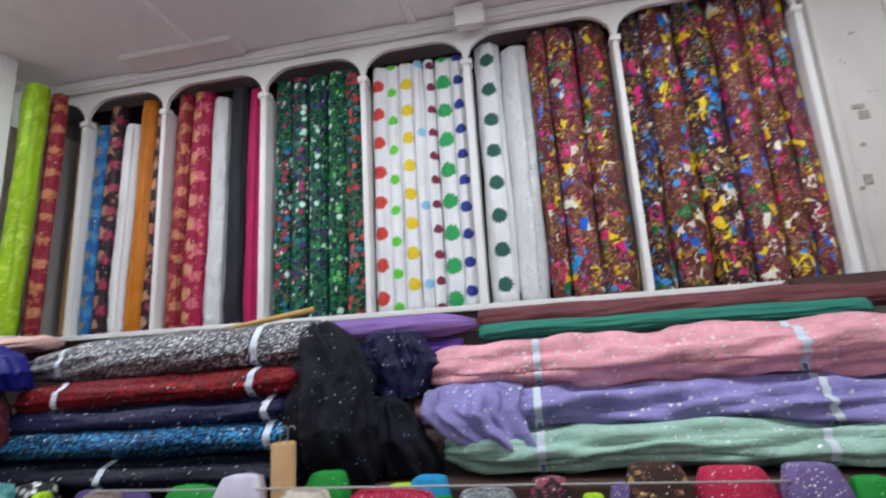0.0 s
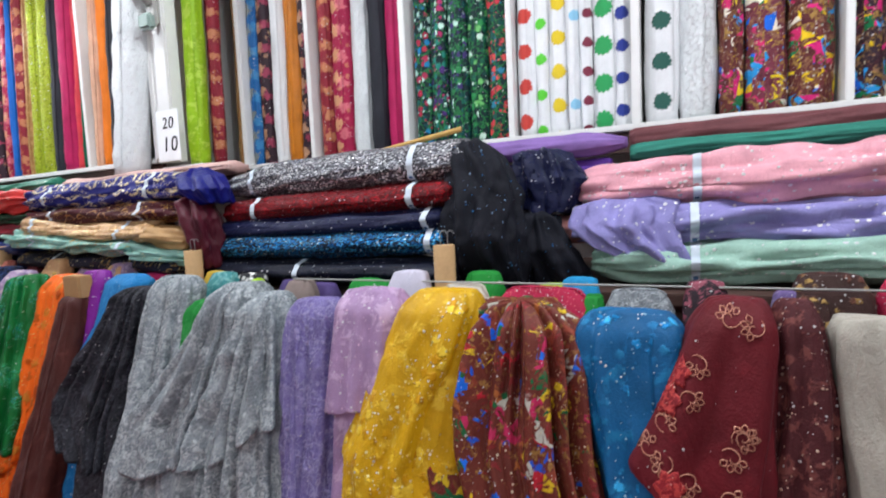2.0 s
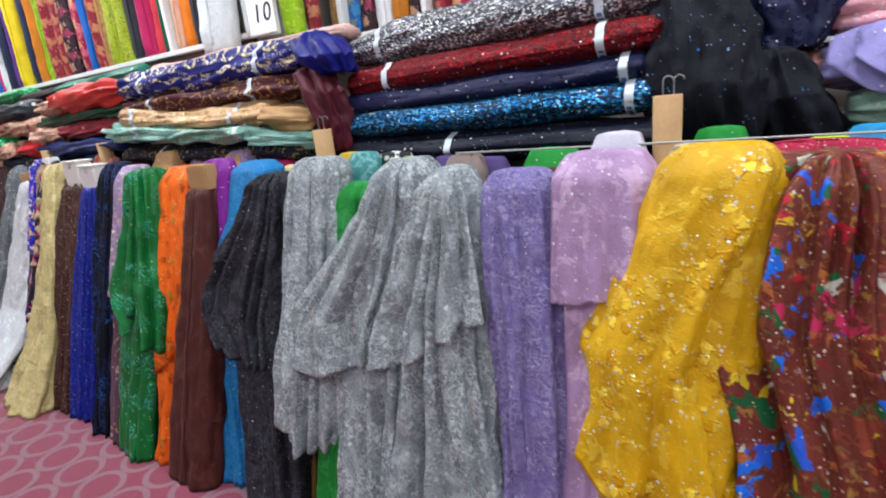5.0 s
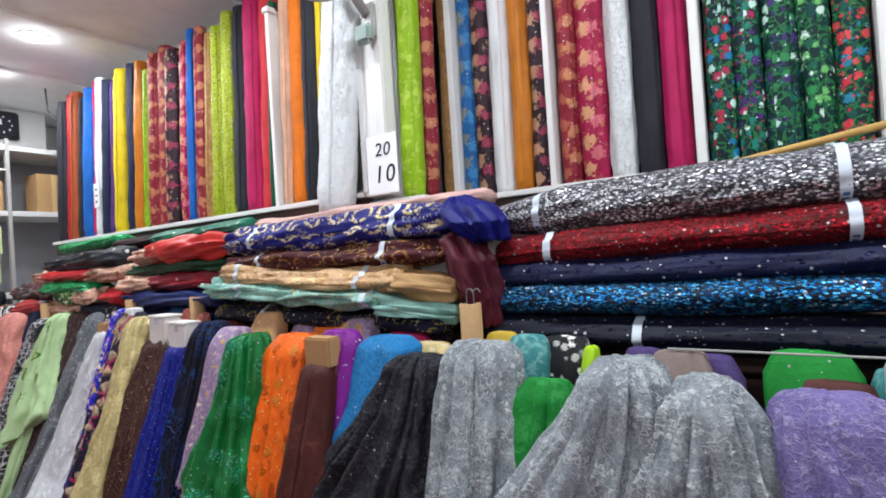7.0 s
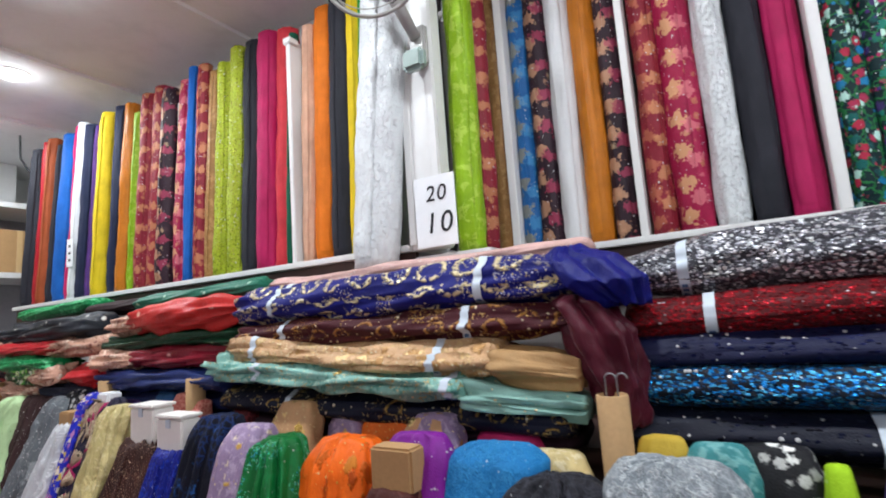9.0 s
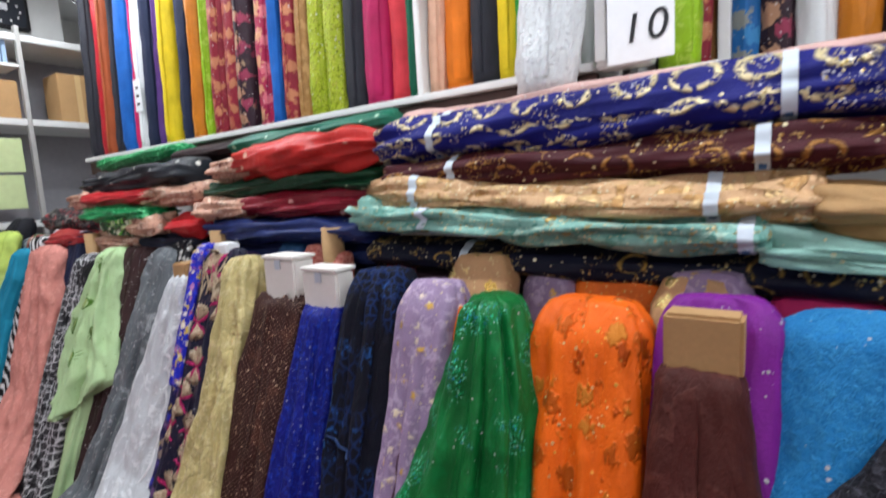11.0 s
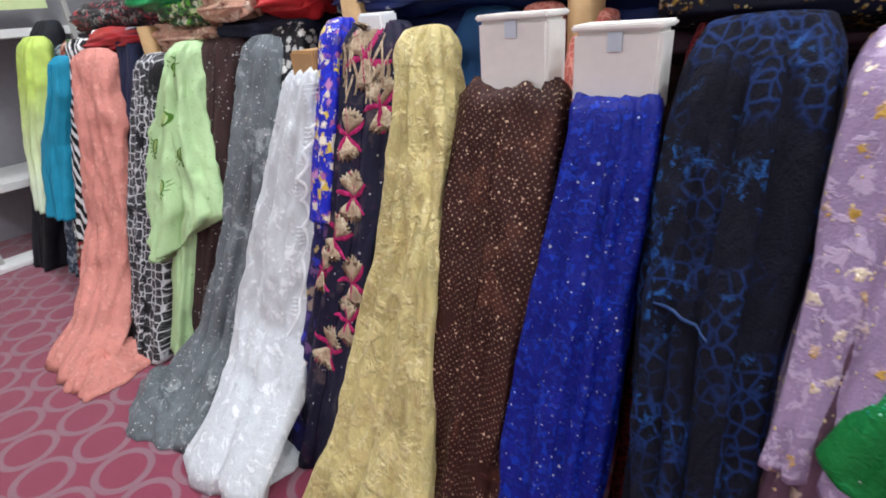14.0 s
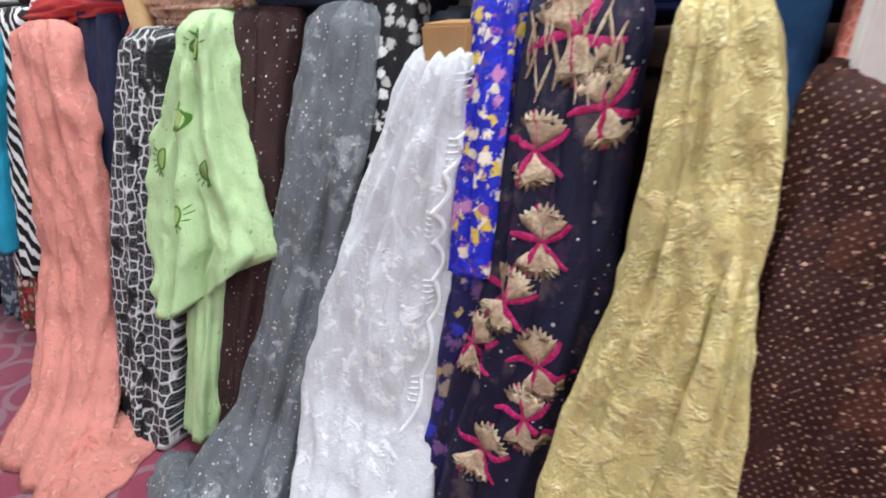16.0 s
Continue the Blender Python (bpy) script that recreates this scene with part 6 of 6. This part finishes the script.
lime_bolt = bolt("pale lime chiffon bolt with a scarf-like loose end", LIM, ((0.07, -5.135, -5.02), (0.45, -5.11, -5.0), (1.22, -5.105, -4.98)), 0.09, k=4, amp=(0.003, 0.008), cap=0.03,
     drape={"ctrl": ((0.46, -5.2, -4.9), (0.6, -5.22, -4.86), (0.66, -5.245, -4.81), (0.8, -5.245, -4.88), (0.94, -5.22, -4.94), (1.1, -5.15, -4.965), (1.23, -5.105, -4.975)), "hem": ((-1, 0.52), (-0.3, 0.46), (0.4, 0.54), (1, 0.66)), "k": 8, "amp": (0.006, 0.028), "crumple": 0.02, "cap": 0.03, "nu": 110})
bolt("black bolt covered with white net lace", NET, ((0.005, -5.42, -5.18, 0.03), (0.3, -5.47, -5.17), (0.64, -5.48, -5.185), (1.195, -5.395, -5.19)), 0.11, k=5, amp=(0.003, 0.01), cap=0.03)
salmon_bolt = bolt("salmon pink embroidered bolt trailing on the carpet", SAL, ((0.005, -5.7, -5.25, 0.28), (0.05, -5.72, -5.26, 0.25), (0.12, -5.75, -5.4, 0.14), (0.3, -5.9, -5.5, 0.04), (0.47, -5.95, -5.52), (0.9, -6.05, -5.62), (1.225, -6.04, -5.76)), 0.12, k=6, amp=(0.004, 0.009), cap=0.03, lapped=False, nu=90, lump=0.014, crumple=0.022)
bolt("navy plain bolt beside the salmon one", K["navy_plain"], ((0.005, -5.72, -5.55), (1.27, -5.8, -5.57)), 0.08, back=0.1, k=4)
bolt("black and white zebra striped bolt", ZEB, ((0.3, -6.3, -6.14), (0.8, -6.3, -6.14), (1.27, -6.28, -6.1)), 0.08, back=0.05, k=3)
bolt("turquoise blue cloth bolt hanging loosely", plain("turquoise_cloth", "1c8cac"), ((0.42, -6.42, -6.2), (0.56, -6.46, -6.21), (0.78, -6.5, -6.22), (1.03, -6.34, -6.17), (1.2, -6.3, -6.19)), 0.1, back=-0.02, k=5, amp=(0.003, 0.012))
bolt("red and white floral bolt", floral("red_floral", "7c1c28", ("d8c8c0", "b02838", "c88878"), 22), ((0.005, -6.4, -6.15), (1.27, -6.6, -6.38)), 0.1, back=0.12, k=5)
bolt("yellow to white shaded chiffon bolt", cloth("ombre_chiffon", "bcd468", (("band", {"z": 0.82, "soft": 0.3}, ("d4dcc8",), 0, 0.6), ("band", {"z": 0.5, "soft": 0.15}, ("a8b898",), 0, 0.6)), 0.6, 0.5), ((0.4, -6.72, -6.5), (0.68, -6.9, -6.55), (1.3, -6.9, -6.62)), 0.12, k=7, amp=(0.004, 0.02), cap=0.05)
bolt("plain black bolt leaning at the end of the row", K["black"], ((0.004, -7.0, -6.75, 0.05), (0.6, -6.98, -6.7, 0.05), (1.38, -7.0, -6.8, 0.0)), 0.14, back=0.1, k=4, cap=0.08)
bolt("patterned grey bolt at the end of the row", K["grey_navy"], ((0.005, -6.65, -6.45), (1.25, -6.75, -6.55)), 0.1, back=0.14, k=4)


# trimmings lying on the cloth ---------------------------------------------------------------
def cloth_trees(e):
    bpy.context.view_layer.update()
    return [BVHTree.FromPolygons([v.co.copy() for v in o.data.vertices], [tuple(p.vertices) for p in o.data.polygons]) for o in e.children if o.name.split(".")[0] in ("cloth", "drape", "loose_edge")]


def on_cloth(trees, x, z, lift):
    """The point of the cloth's face before the wall at x, z."""
    for step in range(40):
        # beyond the cloth's edge, the edge itself
        for xx in (x + 0.003 * step, x - 0.003 * step):
            ys = [h[0].y for h in (t.ray_cast(Vector((xx, 0.0, z)), Vector((0, 1, 0))) for t in trees) if h[0]]
            if ys:
                return Vector((xx, min(ys) - lift, z))
    return Vector((x, front_y(z, x) - lift, z))


def patch(name, trees, outline, mat, parent, lift=0.003, rings=4, label=""):
    """A stitched-on shape: outline points (x, z) in turn, laid over the folds of the cloth."""
    cx, cz = sum(p[0] for p in outline) / len(outline), sum(p[1] for p in outline) / len(outline)
    n = len(outline)
    verts = [on_cloth(trees, cx, cz, lift * 1.5)]
    for r in range(1, rings + 1):
        f = r / rings
        verts += [on_cloth(trees, cx + (x - cx) * f, cz + (z - cz) * f, lift * (1.5 - 0.5 * f)) for x, z in outline]
    m = len(verts)
    verts += [v + Vector((0, 0.004, 0)) for v in verts[-n:]]
    faces = [(0, 1 + (j + 1) % n, 1 + j) for j in range(n)]
    for r in range(rings):
        a = 1 + r * n
        b = a + n if r < rings - 1 else m
        faces += [(a + j, a + (j + 1) % n, b + (j + 1) % n, b + j) for j in range(n)]
    return mesh_ob(name, verts, faces, mat, parent, label)


def cord(name, trees, line, width, mat, parent, lift=0.003, taper=True):
    """A stitched line (x, z) of some width over the cloth."""
    verts, faces = [], []
    n = len(line)
    for i, (x, z) in enumerate(line):
        x0, z0 = line[max(i - 1, 0)]
        x1, z1 = line[min(i + 1, n - 1)]
        d = math.hypot(x1 - x0, z1 - z0) + 1e-9
        w = width / 2 * ((0.35 + 0.65 * math.sin(math.pi * (i + 0.5) / n)) if taper else 1.0)
        ox, oz = -(z1 - z0) / d * w, (x1 - x0) / d * w
        for k, up in ((1, 0.0), (0, lift), (-1, 0.0)):
            verts.append(on_cloth(trees, x + ox * k, z + oz * k, 0.001 + up))
    for i in range(n - 1):
        for k in (0, 1):
            faces.append((i * 3 + k, i * 3 + k + 1, i * 3 + k + 4, i * 3 + k + 3))
    return mesh_ob(name, verts, faces, mat, parent)


def spill(parent, mat, cx, cy, rx, ry, turn, height, seed):
    """The foot of a cloth trailing on the carpet in low folds."""
    n, rings = 72, 14
    verts, faces = [Vector((cx, cy, height))], []
    for r in range(1, rings + 1):
        f = r / rings
        for j in range(n):
            a = 2 * math.pi * j / n
            out = 1 + 0.3 * wob(seed, math.cos(a) * 1.7, math.sin(a) * 1.7) + 0.1 * wob(seed + 3, math.cos(a) * 5, math.sin(a) * 5)
            x, y = rx * f * out * math.cos(a), ry * f * out * math.sin(a)
            ridge = 1 - 2 * abs(wob(seed + 7, math.cos(a) * 3.2, math.sin(a) * 3.2, f * 1.5))
            z = height * (1 - f) ** 0.8 + 0.028 * ridge * math.sin(math.pi * min(1, f * 1.02)) ** 0.6 + 0.012 * wob(seed + 5, x * 26, y * 26)
            z = max(z, 0.004) + (0.007 * (1 + wob(seed + 9, a * 4)) if r == rings else 0.0)
            verts.append(Vector((cx + x * math.cos(turn) - y * math.sin(turn), cy + x * math.sin(turn) + y * math.cos(turn), z)))
    m = len(verts)
    verts += [Vector((v.x, v.y, 0.003)) for v in verts[-n:]]
    faces = [(0, 1 + j, 1 + (j + 1) % n) for j in range(n)]
    for r in range(rings):
        a = 1 + r * n
        b = a + n if r < rings - 1 else m
        faces += [(a + j, b + j, b + (j + 1) % n, a + (j + 1) % n) for j in range(n)]
    return mesh_ob("trailing_end", verts, faces, mat, parent, "cloth end trailing on the carpet")


spill(salmon_bolt, SAL, -5.36, 0.88, 0.15, 0.2, 0.5, 0.1, 4)
spill(grey_bolt, GSH, -4.9, 0.9, 0.24, 0.14, -0.35, 0.1, 12)
spill(white_bolt, WSAT, -4.4, 0.93, 0.16, 0.14, 0.4, 0.13, 21)

BEIGE_T = cloth("beige_thread", "b8a084", (("noise", {"scale": 120.0, "r": 0.5, "alpha": 0.6}, ("d8c8ac", "8c7460"), 0, 0.5),), 0.6, 0.6)
MAGENTA_T = cloth("magenta_thread", "a8185a", (("noise", {"scale": 120.0, "r": 0.55, "alpha": 0.6}, ("d83c80",), 0.1, 0.4),), 0.5, 0.5)


def fan_flower(trees, x, z, size, turn, e):
    """Two spiky beige fans with a magenta bow across them."""
    first = None
    for side in (0, math.pi):
        rim = []
        for i in range(19):
            a = turn + side + math.pi / 2 + (i / 18 - 0.5) * 1.7
            rr = size * ((1.0 if i % 2 else 0.8) - 0.18 * abs(i / 18 - 0.5))
            rim.append((x + rr * math.cos(a), z + rr * math.sin(a)))
        o = patch("fan_petal", trees, [(x, z)] + rim, BEIGE_T, e, 0.003, 3)
        first = first or o
    for a in (turn + 0.35, turn + math.pi - 0.45, turn - 0.9, turn - 2.2, turn + 1.5):
        ln = [(x + size * 0.95 * q / 8 * math.cos(a + 0.35 * q / 8), z + size * 0.95 * q / 8 * math.sin(a + 0.35 * q / 8)) for q in range(9)]
        cord("bow", trees, ln, size * 0.2, MAGENTA_T, e)


tr = cloth_trees(navy_bolt)
for i, (x, z) in enumerate(((-4.077, 0.841), (-4.049, 0.629), (-4.14, 0.416), (-4.003, 1.063), (-4.108, 0.991), (-4.188, 0.625), (-4.07, 1.17), (-4.13, 0.73), (-4.06, 0.52))):
    fan_flower(tr, x, z, 0.068 if i != 6 else 0.085, 0.45 * math.sin(i * 2.4), navy_bolt)

for i in range(22):
    x, z = -4.15 + 0.0075 * i, 1.205 + 0.02 * math.sin(i * 2.1) - 0.055 * (i % 2)
    cord("tassel", tr, [(x + 0.012 * math.sin(i * 1.7 + q * 0.3), z - 0.011 * q) for q in range(7)], 0.006, BEIGE_T, navy_bolt, 0.005)

tr = cloth_trees(lime_bolt)
OLIVE_T, OLIVE_D = plain("olive_motif", "94a868"), plain("olive_outline", "4f7a2c")
for i, (x, z) in enumerate(((-5.022, 1.147), (-5.072, 0.981), (-5.155, 0.874), (-4.995, 0.856), (-5.064, 0.745))):
    pts_ = [(x + 0.019 * math.cos(a), z + 0.026 * math.sin(a)) for a in [2 * math.pi * j / 22 for j in range(22)]]
    o = patch("oval_motif", tr, pts_, OLIVE_T, lime_bolt, 0.002, 3)
    cord("outline", tr, pts_ + pts_[:2], 0.005, OLIVE_D, o, 0.0035, False)
    for j in range(7):
        a = 0.4 + j * 0.42 + i
        cord("outline", tr, [(x + rr * 0.8 * math.cos(a), z + rr * math.sin(a)) for rr in (0.03, 0.036, 0.044)], 0.003, OLIVE_D, o)

EDGE = ((-4.246, 1.159), (-4.241, 1.11), (-4.236, 1.055), (-4.249, 0.997), (-4.266, 0.936), (-4.283, 0.862), (-4.284, 0.797), (-4.283, 0.721), (-4.289, 0.627), (-4.297, 0.505), (-4.317, 0.393))
# the scalloped border of the white cloth, with little combs of thread
tr = cloth_trees(white_bolt)
WHITE_T = plain("white_thread", "f0f2f4", 0.5, tone=0.04)
for i, ((xa, za), (xb, zb)) in enumerate(zip(EDGE[:-1], EDGE[1:])):
    ln = [(xa + (xb - xa) * q / 10 - 0.012 + 0.016 * math.sin(math.pi * q / 10), za + (zb - za) * q / 10) for q in range(11)]
    cord("scallop", tr, ln, 0.009, WHITE_T, white_bolt, 0.006, False)
    if i % 2 == 1:
        for j in range(5):
            zz = za - 0.012 * j
            cord("stitch", tr, [(xa - 0.03, zz), (xa - 0.02, zz - 0.002), (xa - 0.01, zz)], 0.004, WHITE_T, white_bolt)

# scrolls and roses along the loose edge of the dark red cloth
tr = cloth_trees(red_bolt)
COPPER_T = cloth("copper_thread", "c08068", (("noise", {"scale": 150.0, "r": 0.5, "alpha": 0.6}, ("e0a890",), 0.4, 0.35),), 0.4, 0.4)
ROSE_T = cloth("rose_thread", "861822", (("noise", {"scale": 90.0, "r": 0.52, "alpha": 0.7}, ("c84a44",), 0.1, 0.4), glints(80, 0.1, 0.8, ("f0b0a0",))), 0.5, 0.6)
for i, (x, z) in enumerate(((0.015, 1.163), (0.057, 1.146), (-0.042, 1.072), (-0.058, 1.008), (-0.108, 0.959), (-0.139, 0.908), (-0.108, 0.883), (-0.064, 0.853), (0.03, 0.948), (-0.036, 0.786), (-0.076, 0.808), (-0.010, 0.763), (0.012, 0.911), (0.010, 0.839), (0.034, 0.949))):
    a0 = i * 1.3
    cord("scroll", tr, [(x + (0.003 + 0.0013 * q) * math.cos(a0 + q * 0.45), z + (0.003 + 0.0013 * q) * math.sin(a0 + q * 0.45)) for q in range(14)], 0.0026, COPPER_T, red_bolt)
    for j in range(4):
        a = a0 + 0.7 + j * 0.75
        ln = [(x + (0.01 + 0.015 * q / 6) * math.cos(a + 0.3 * math.sin(math.pi * q / 6) * s), z + (0.01 + 0.015 * q / 6) * math.sin(a + 0.3 * math.sin(math.pi * q / 6) * s)) for s in (1, -1) for q in (range(7) if s == 1 else range(6, -1, -1))]
        cord("leaf_outline", tr, ln, 0.0022, COPPER_T, red_bolt, 0.003, False)
for x, z in ((-0.104, 1.002), (-0.086, 1.056), (-0.097, 0.844)):
    patch("rose", tr, [(x + (0.026 + 0.005 * math.cos(6 * a)) * math.cos(a), z + (0.03 + 0.005 * math.cos(6 * a)) * math.sin(a)) for a in [2 * math.pi * j / 24 for j in range(24)]], ROSE_T, red_bolt, 0.004)

tr = cloth_trees(cell_bolt)
cord("crushed_fold", tr, [(-3.29 + 0.085 * q / 8, 0.82 - 0.035 * q / 8 + 0.0012 * math.sin(q * 2.6)) for q in range(9)], 0.005, plain("steel_blue_pile", "1c3868", 0.35), cell_bolt, 0.006)

behind(0.18, 0.25, 1.165, 'tan_sequin', "brown floral sequin fabric bolt standing in the row behind")
behind(0.14, 0.22, 1.17, 'purple_glitter', "purple glitter fabric bolt standing in the row behind")
behind(-0.07, 0.04, 1.20, 'black_maroon', "black and maroon lace fabric bolt standing in the row behind")
behind(0.07, 0.13, 1.145, 'lime', "lime green fabric bolt standing in the row behind")
behind(-0.27, -0.09, 1.175, 'grey_lace', "grey lace fabric bolt standing in the row behind")
behind(-0.21, -0.12, 1.150, 'hot_pink', "hot pink fabric bolt standing in the row behind")
behind(-0.59, -0.30, 1.175, 'red_glitter', "red glitter fabric bolt standing in the row behind")
behind(-0.49, -0.36, 1.175, 'lime', "lime yellow fabric bolt standing in the row behind")
behind(-0.33, -0.27, 1.155, 'green', "green fabric bolt standing in the row behind")
behind(-0.41, -0.29, 1.195, 'sky_blue', "sky blue fabric bolt standing in the row behind")
behind(-0.51, -0.31, 1.125, 'brown_glitter', "brown glitter fabric bolt standing in the row behind")
behind(-0.73, -0.59, 1.21, 'green', "bright green fabric bolt standing in the row behind")
behind(-0.79, -0.62, 1.18, 'cream', "cream fabric bolt standing in the row behind")
behind(-1.00, -0.88, 1.15, 'teal_pale', "pale teal fabric bolt standing in the row behind")
behind(-0.98, -0.83, 1.22, 'white_lilac', "pale lilac fabric bolt standing in the row behind")
behind(-1.20, -1.01, 1.18, 'green', "green fabric bolt standing in the row behind")
behind(-1.45, -1.30, 1.18, 'taupe', "taupe fabric bolt standing in the row behind")
behind(-1.53, -1.42, 1.17, 'deep_purple', "deep purple fabric bolt standing in the row behind")
behind(-1.86, -1.72, 1.205, 'teal_pale', "teal fabric bolt standing in the row behind")
behind(-1.775, -1.61, 1.195, 'black_white_floral', "black and white floral fabric bolt standing in the row behind")
behind(-1.62, -1.58, 1.18, 'lime', "lime fabric bolt standing in the row behind")
behind(-1.43, -1.24, 1.16, 'deep_purple', "deep purple fabric bolt standing in the row behind")
behind(-1.14, -0.99, 1.13, 'brown', "brown fabric bolt standing in the row behind")
behind(-1.96, -1.85, 1.20, 'mustard', "mustard yellow fabric bolt standing in the row behind")
behind(-2.23, -2.05, 1.17, 'pale_yellow', "pale yellow gold fabric bolt standing in the row behind")
behind(-2.38, -2.17, 1.20, 'hot_pink', "hot pink fabric bolt standing in the row behind")
behind(-2.57, -2.39, 1.23, 'gold_peach', "gold peach sequin fabric bolt standing in the row behind")
behind(-2.75, -2.55, 1.25, 'orange_glitter', "orange glitter fabric bolt standing in the row behind")
behind(-3.08, -2.89, 1.26, 'gold_peach', "peach and gold sequin fabric bolt standing in the row behind")
behind(-2.89, -2.75, 1.24, 'lilac_gold', "lilac and gold fabric bolt standing in the row behind")
behind(-2.55, -2.38, 1.24, 'lilac_gold', "lilac gold fabric bolt standing in the row behind")
behind(-3.9, -3.73, 1.27, 'dull_blue', "dull blue fabric bolt standing in the row behind")
behind(-3.58, -3.49, 1.25, 'peach_net', "peach net fabric bolt standing in the row behind")
behind(-3.36, -3.25, 1.23, 'red_net', "dark red net fabric bolt standing in the row behind")
behind(-3.71, -3.60, 1.27, 'peach_net', "peach net fabric bolt standing in the row behind")
behind(-4.17, -4.00, 1.23, 'purple', "purple fabric bolt standing in the row behind")
behind(-4.84, -4.73, 1.31, 'grey_navy', "grey and navy fabric bolt standing in the row behind")
behind(-5.83, -5.51, 1.30, 'navy_plain', "navy fabric bolt standing in the row behind")
behind(-4.98, -4.71, 1.24, 'cream', "cream fabric bolt standing in the row behind")
behind(-5.56, -5.39, 1.24, 'peach_net', "peach fabric bolt standing in the row behind")
behind(-5.22, -5.15, 1.3, 'red', "red fabric bolt standing in the row behind")
behind(-4.9, -4.84, 1.245, 'peach_net', "peach net fabric bolt standing in the row behind")
behind(-5.46, -5.37, 1.3, 'lime', "lime green fabric bolt standing in the row behind")
behind(-5.8, -5.71, 1.305, 'white_lilac', "pale lilac fabric bolt standing in the row behind")
behind(-6.22, -6.13, 1.31, 'white', "plain white fabric bolt standing in the row behind")
behind(0.36, 0.55, 1.205, 'red_glitter', "crimson fabric bolt standing in the row behind")
behind(0.54, 0.68, 1.22, 'purple_glitter', "purple floral fabric bolt standing in the row behind")
behind(0.18, 0.35, 1.215, 'tan_sequin', "brown floral fabric bolt standing in the row behind")
behind(0.69, 0.78, 1.19, 'green', "green fabric bolt standing in the row behind")


# the far end: wall shelves, cartons, clock ------------------------------------------------
end = empty("storage_rack", (-7.4, 1.6, 0.0), "grey metal storage rack with cartons and papers", "rack")
for zz in (2.12, 2.74, 1.35, 0.5):
    part("rack_board", box_bm(-7.7, -7.1, 0.9, 2.5, zz - 0.05, zz, 0.004), solid("rack_grey", "d8d8d6", 0.5), end)
for yy in (0.92, 1.78, 2.46):
    part("rack_post", box_bm(-7.14, -7.09, yy, yy + 0.03, 0.0, 2.8, 0.003), solid("rack_post_grey", "a8a6a2", 0.5), end)
part("rack_back", box_bm(-7.75, -7.72, 0.9, 2.5, 0.0, 2.8, 0), solid("rack_back_grey", "96949a", 0.7), end)


def carton(x, y0, y1, z0, z1, label):
    e = empty("carton", (x, (y0 + y1) / 2, z0), label, "carton", "cartons on the rack")
    part("carton_body", box_bm(x - 0.3, x, y0, y1, z0, z1, 0.006), CARD, e)
    part("tape", box_bm(x + 0.0005, x + 0.003, (y0 + y1) / 2 - 0.02, (y0 + y1) / 2 + 0.02, z0 + 0.002, z1 - 0.002, 0), solid("tape_tan", "c8a878", 0.3), e)


carton(-7.13, 1.45, 1.76, 2.121, 2.4, "brown cardboard carton on the rack")
carton(-7.13, 2.02, 2.3, 2.121, 2.5, "brown taped cardboard carton on the rack")
carton(-7.13, 1.0, 1.4, 2.121, 2.42, "large brown cardboard carton on the rack")
for i in range(9):
    y0 = 1.42 + i * 0.035
    tagged(part("binder", box_bm(-7.4, -7.14, y0, y0 + 0.028, 2.52 + 0.0, 2.68 + 0.012 * (i % 3), 0.003), solid("binder_blue" if i % 3 else "binder_white", "8ca4c0" if i % 3 else "d8dce0", 0.5)), "thin blue and white binder on the rack", "binder", "binders on the rack")
slab("rack_ledge", -7.42, -7.1, 1.36, 1.78, 2.5, 2.519, WHITE, "thin white ledge under the binders")

clock = empty("wall_clock", (-7.6, 1.85, 2.86), "dark square wall clock with pale numerals marks", "clock")
part("back_panel", box_bm(-8.19, -7.66, 1.5, 2.3, 2.81, 3.245, 0), WHITE, clock, "white panel behind the clock")
part("case", box_bm(-7.655, -7.61, 1.66, 2.06, 2.91, 3.2, 0.015), DARK, clock)
part("face", box_bm(-7.609, -7.604, 1.69, 2.03, 2.94, 3.17, 0.002), solid("clock_face", "2c3038", 0.25), clock)
for i in range(12):
    a = i * math.pi / 6
    yy, zz = 1.86 + 0.135 * math.sin(a), 3.055 + 0.09 * math.cos(a)
    part("mark", box_bm(-7.603, -7.601, yy - 0.006, yy + 0.006, zz - 0.008, zz + 0.008, 0), PAPER, clock)
for dy, dz in ((0.05, 0.05), (-0.03, 0.07)):
    bm = bmesh.new()
    box_bm(-7.6005, -7.599, 1.857, 1.863 + dy, 3.053, 3.057 + dz, 0, bm)
    part("pointer", bm, PAPER, clock)

part("sheet", box_bm(-7.0895, -7.0865, 1.42, 1.72, 1.72, 1.97, 0.001), solid("pale_green_paper", "c8d8a0", 0.7), end, "pale green paper sheet")
part("sheet", box_bm(-7.0895, -7.0865, 1.4, 1.7, 1.45, 1.7, 0.001), solid("pale_green_paper", "c8d8a0", 0.7), end, "pale green paper sheet")

cu = bpy.data.curves.new("cable", "CURVE")
cu.dimensions, cu.bevel_depth = "3D", 0.008
sp = cu.splines.new("POLY")
cab = [(-6.75, 2.0, 3.24), (-6.78, 2.02, 3.05), (-6.74, 2.06, 2.95), (-6.68, 2.1, 2.9), (-6.66, 2.2, 2.88)]
sp.points.add(len(cab) - 1)
for p, q in zip(sp.points, cab):
    p.co = (*q, 1)
o = new("cable", cu)
o.data.materials.append(DARK)
tagged(o, "black cable hanging from the ceiling by the shelf end", "cable")
slab("threshold", -7.2, -7.0, 0.4, 1.2, 0.0, 0.03, WHITE, "white threshold strip on the floor", 0.005)
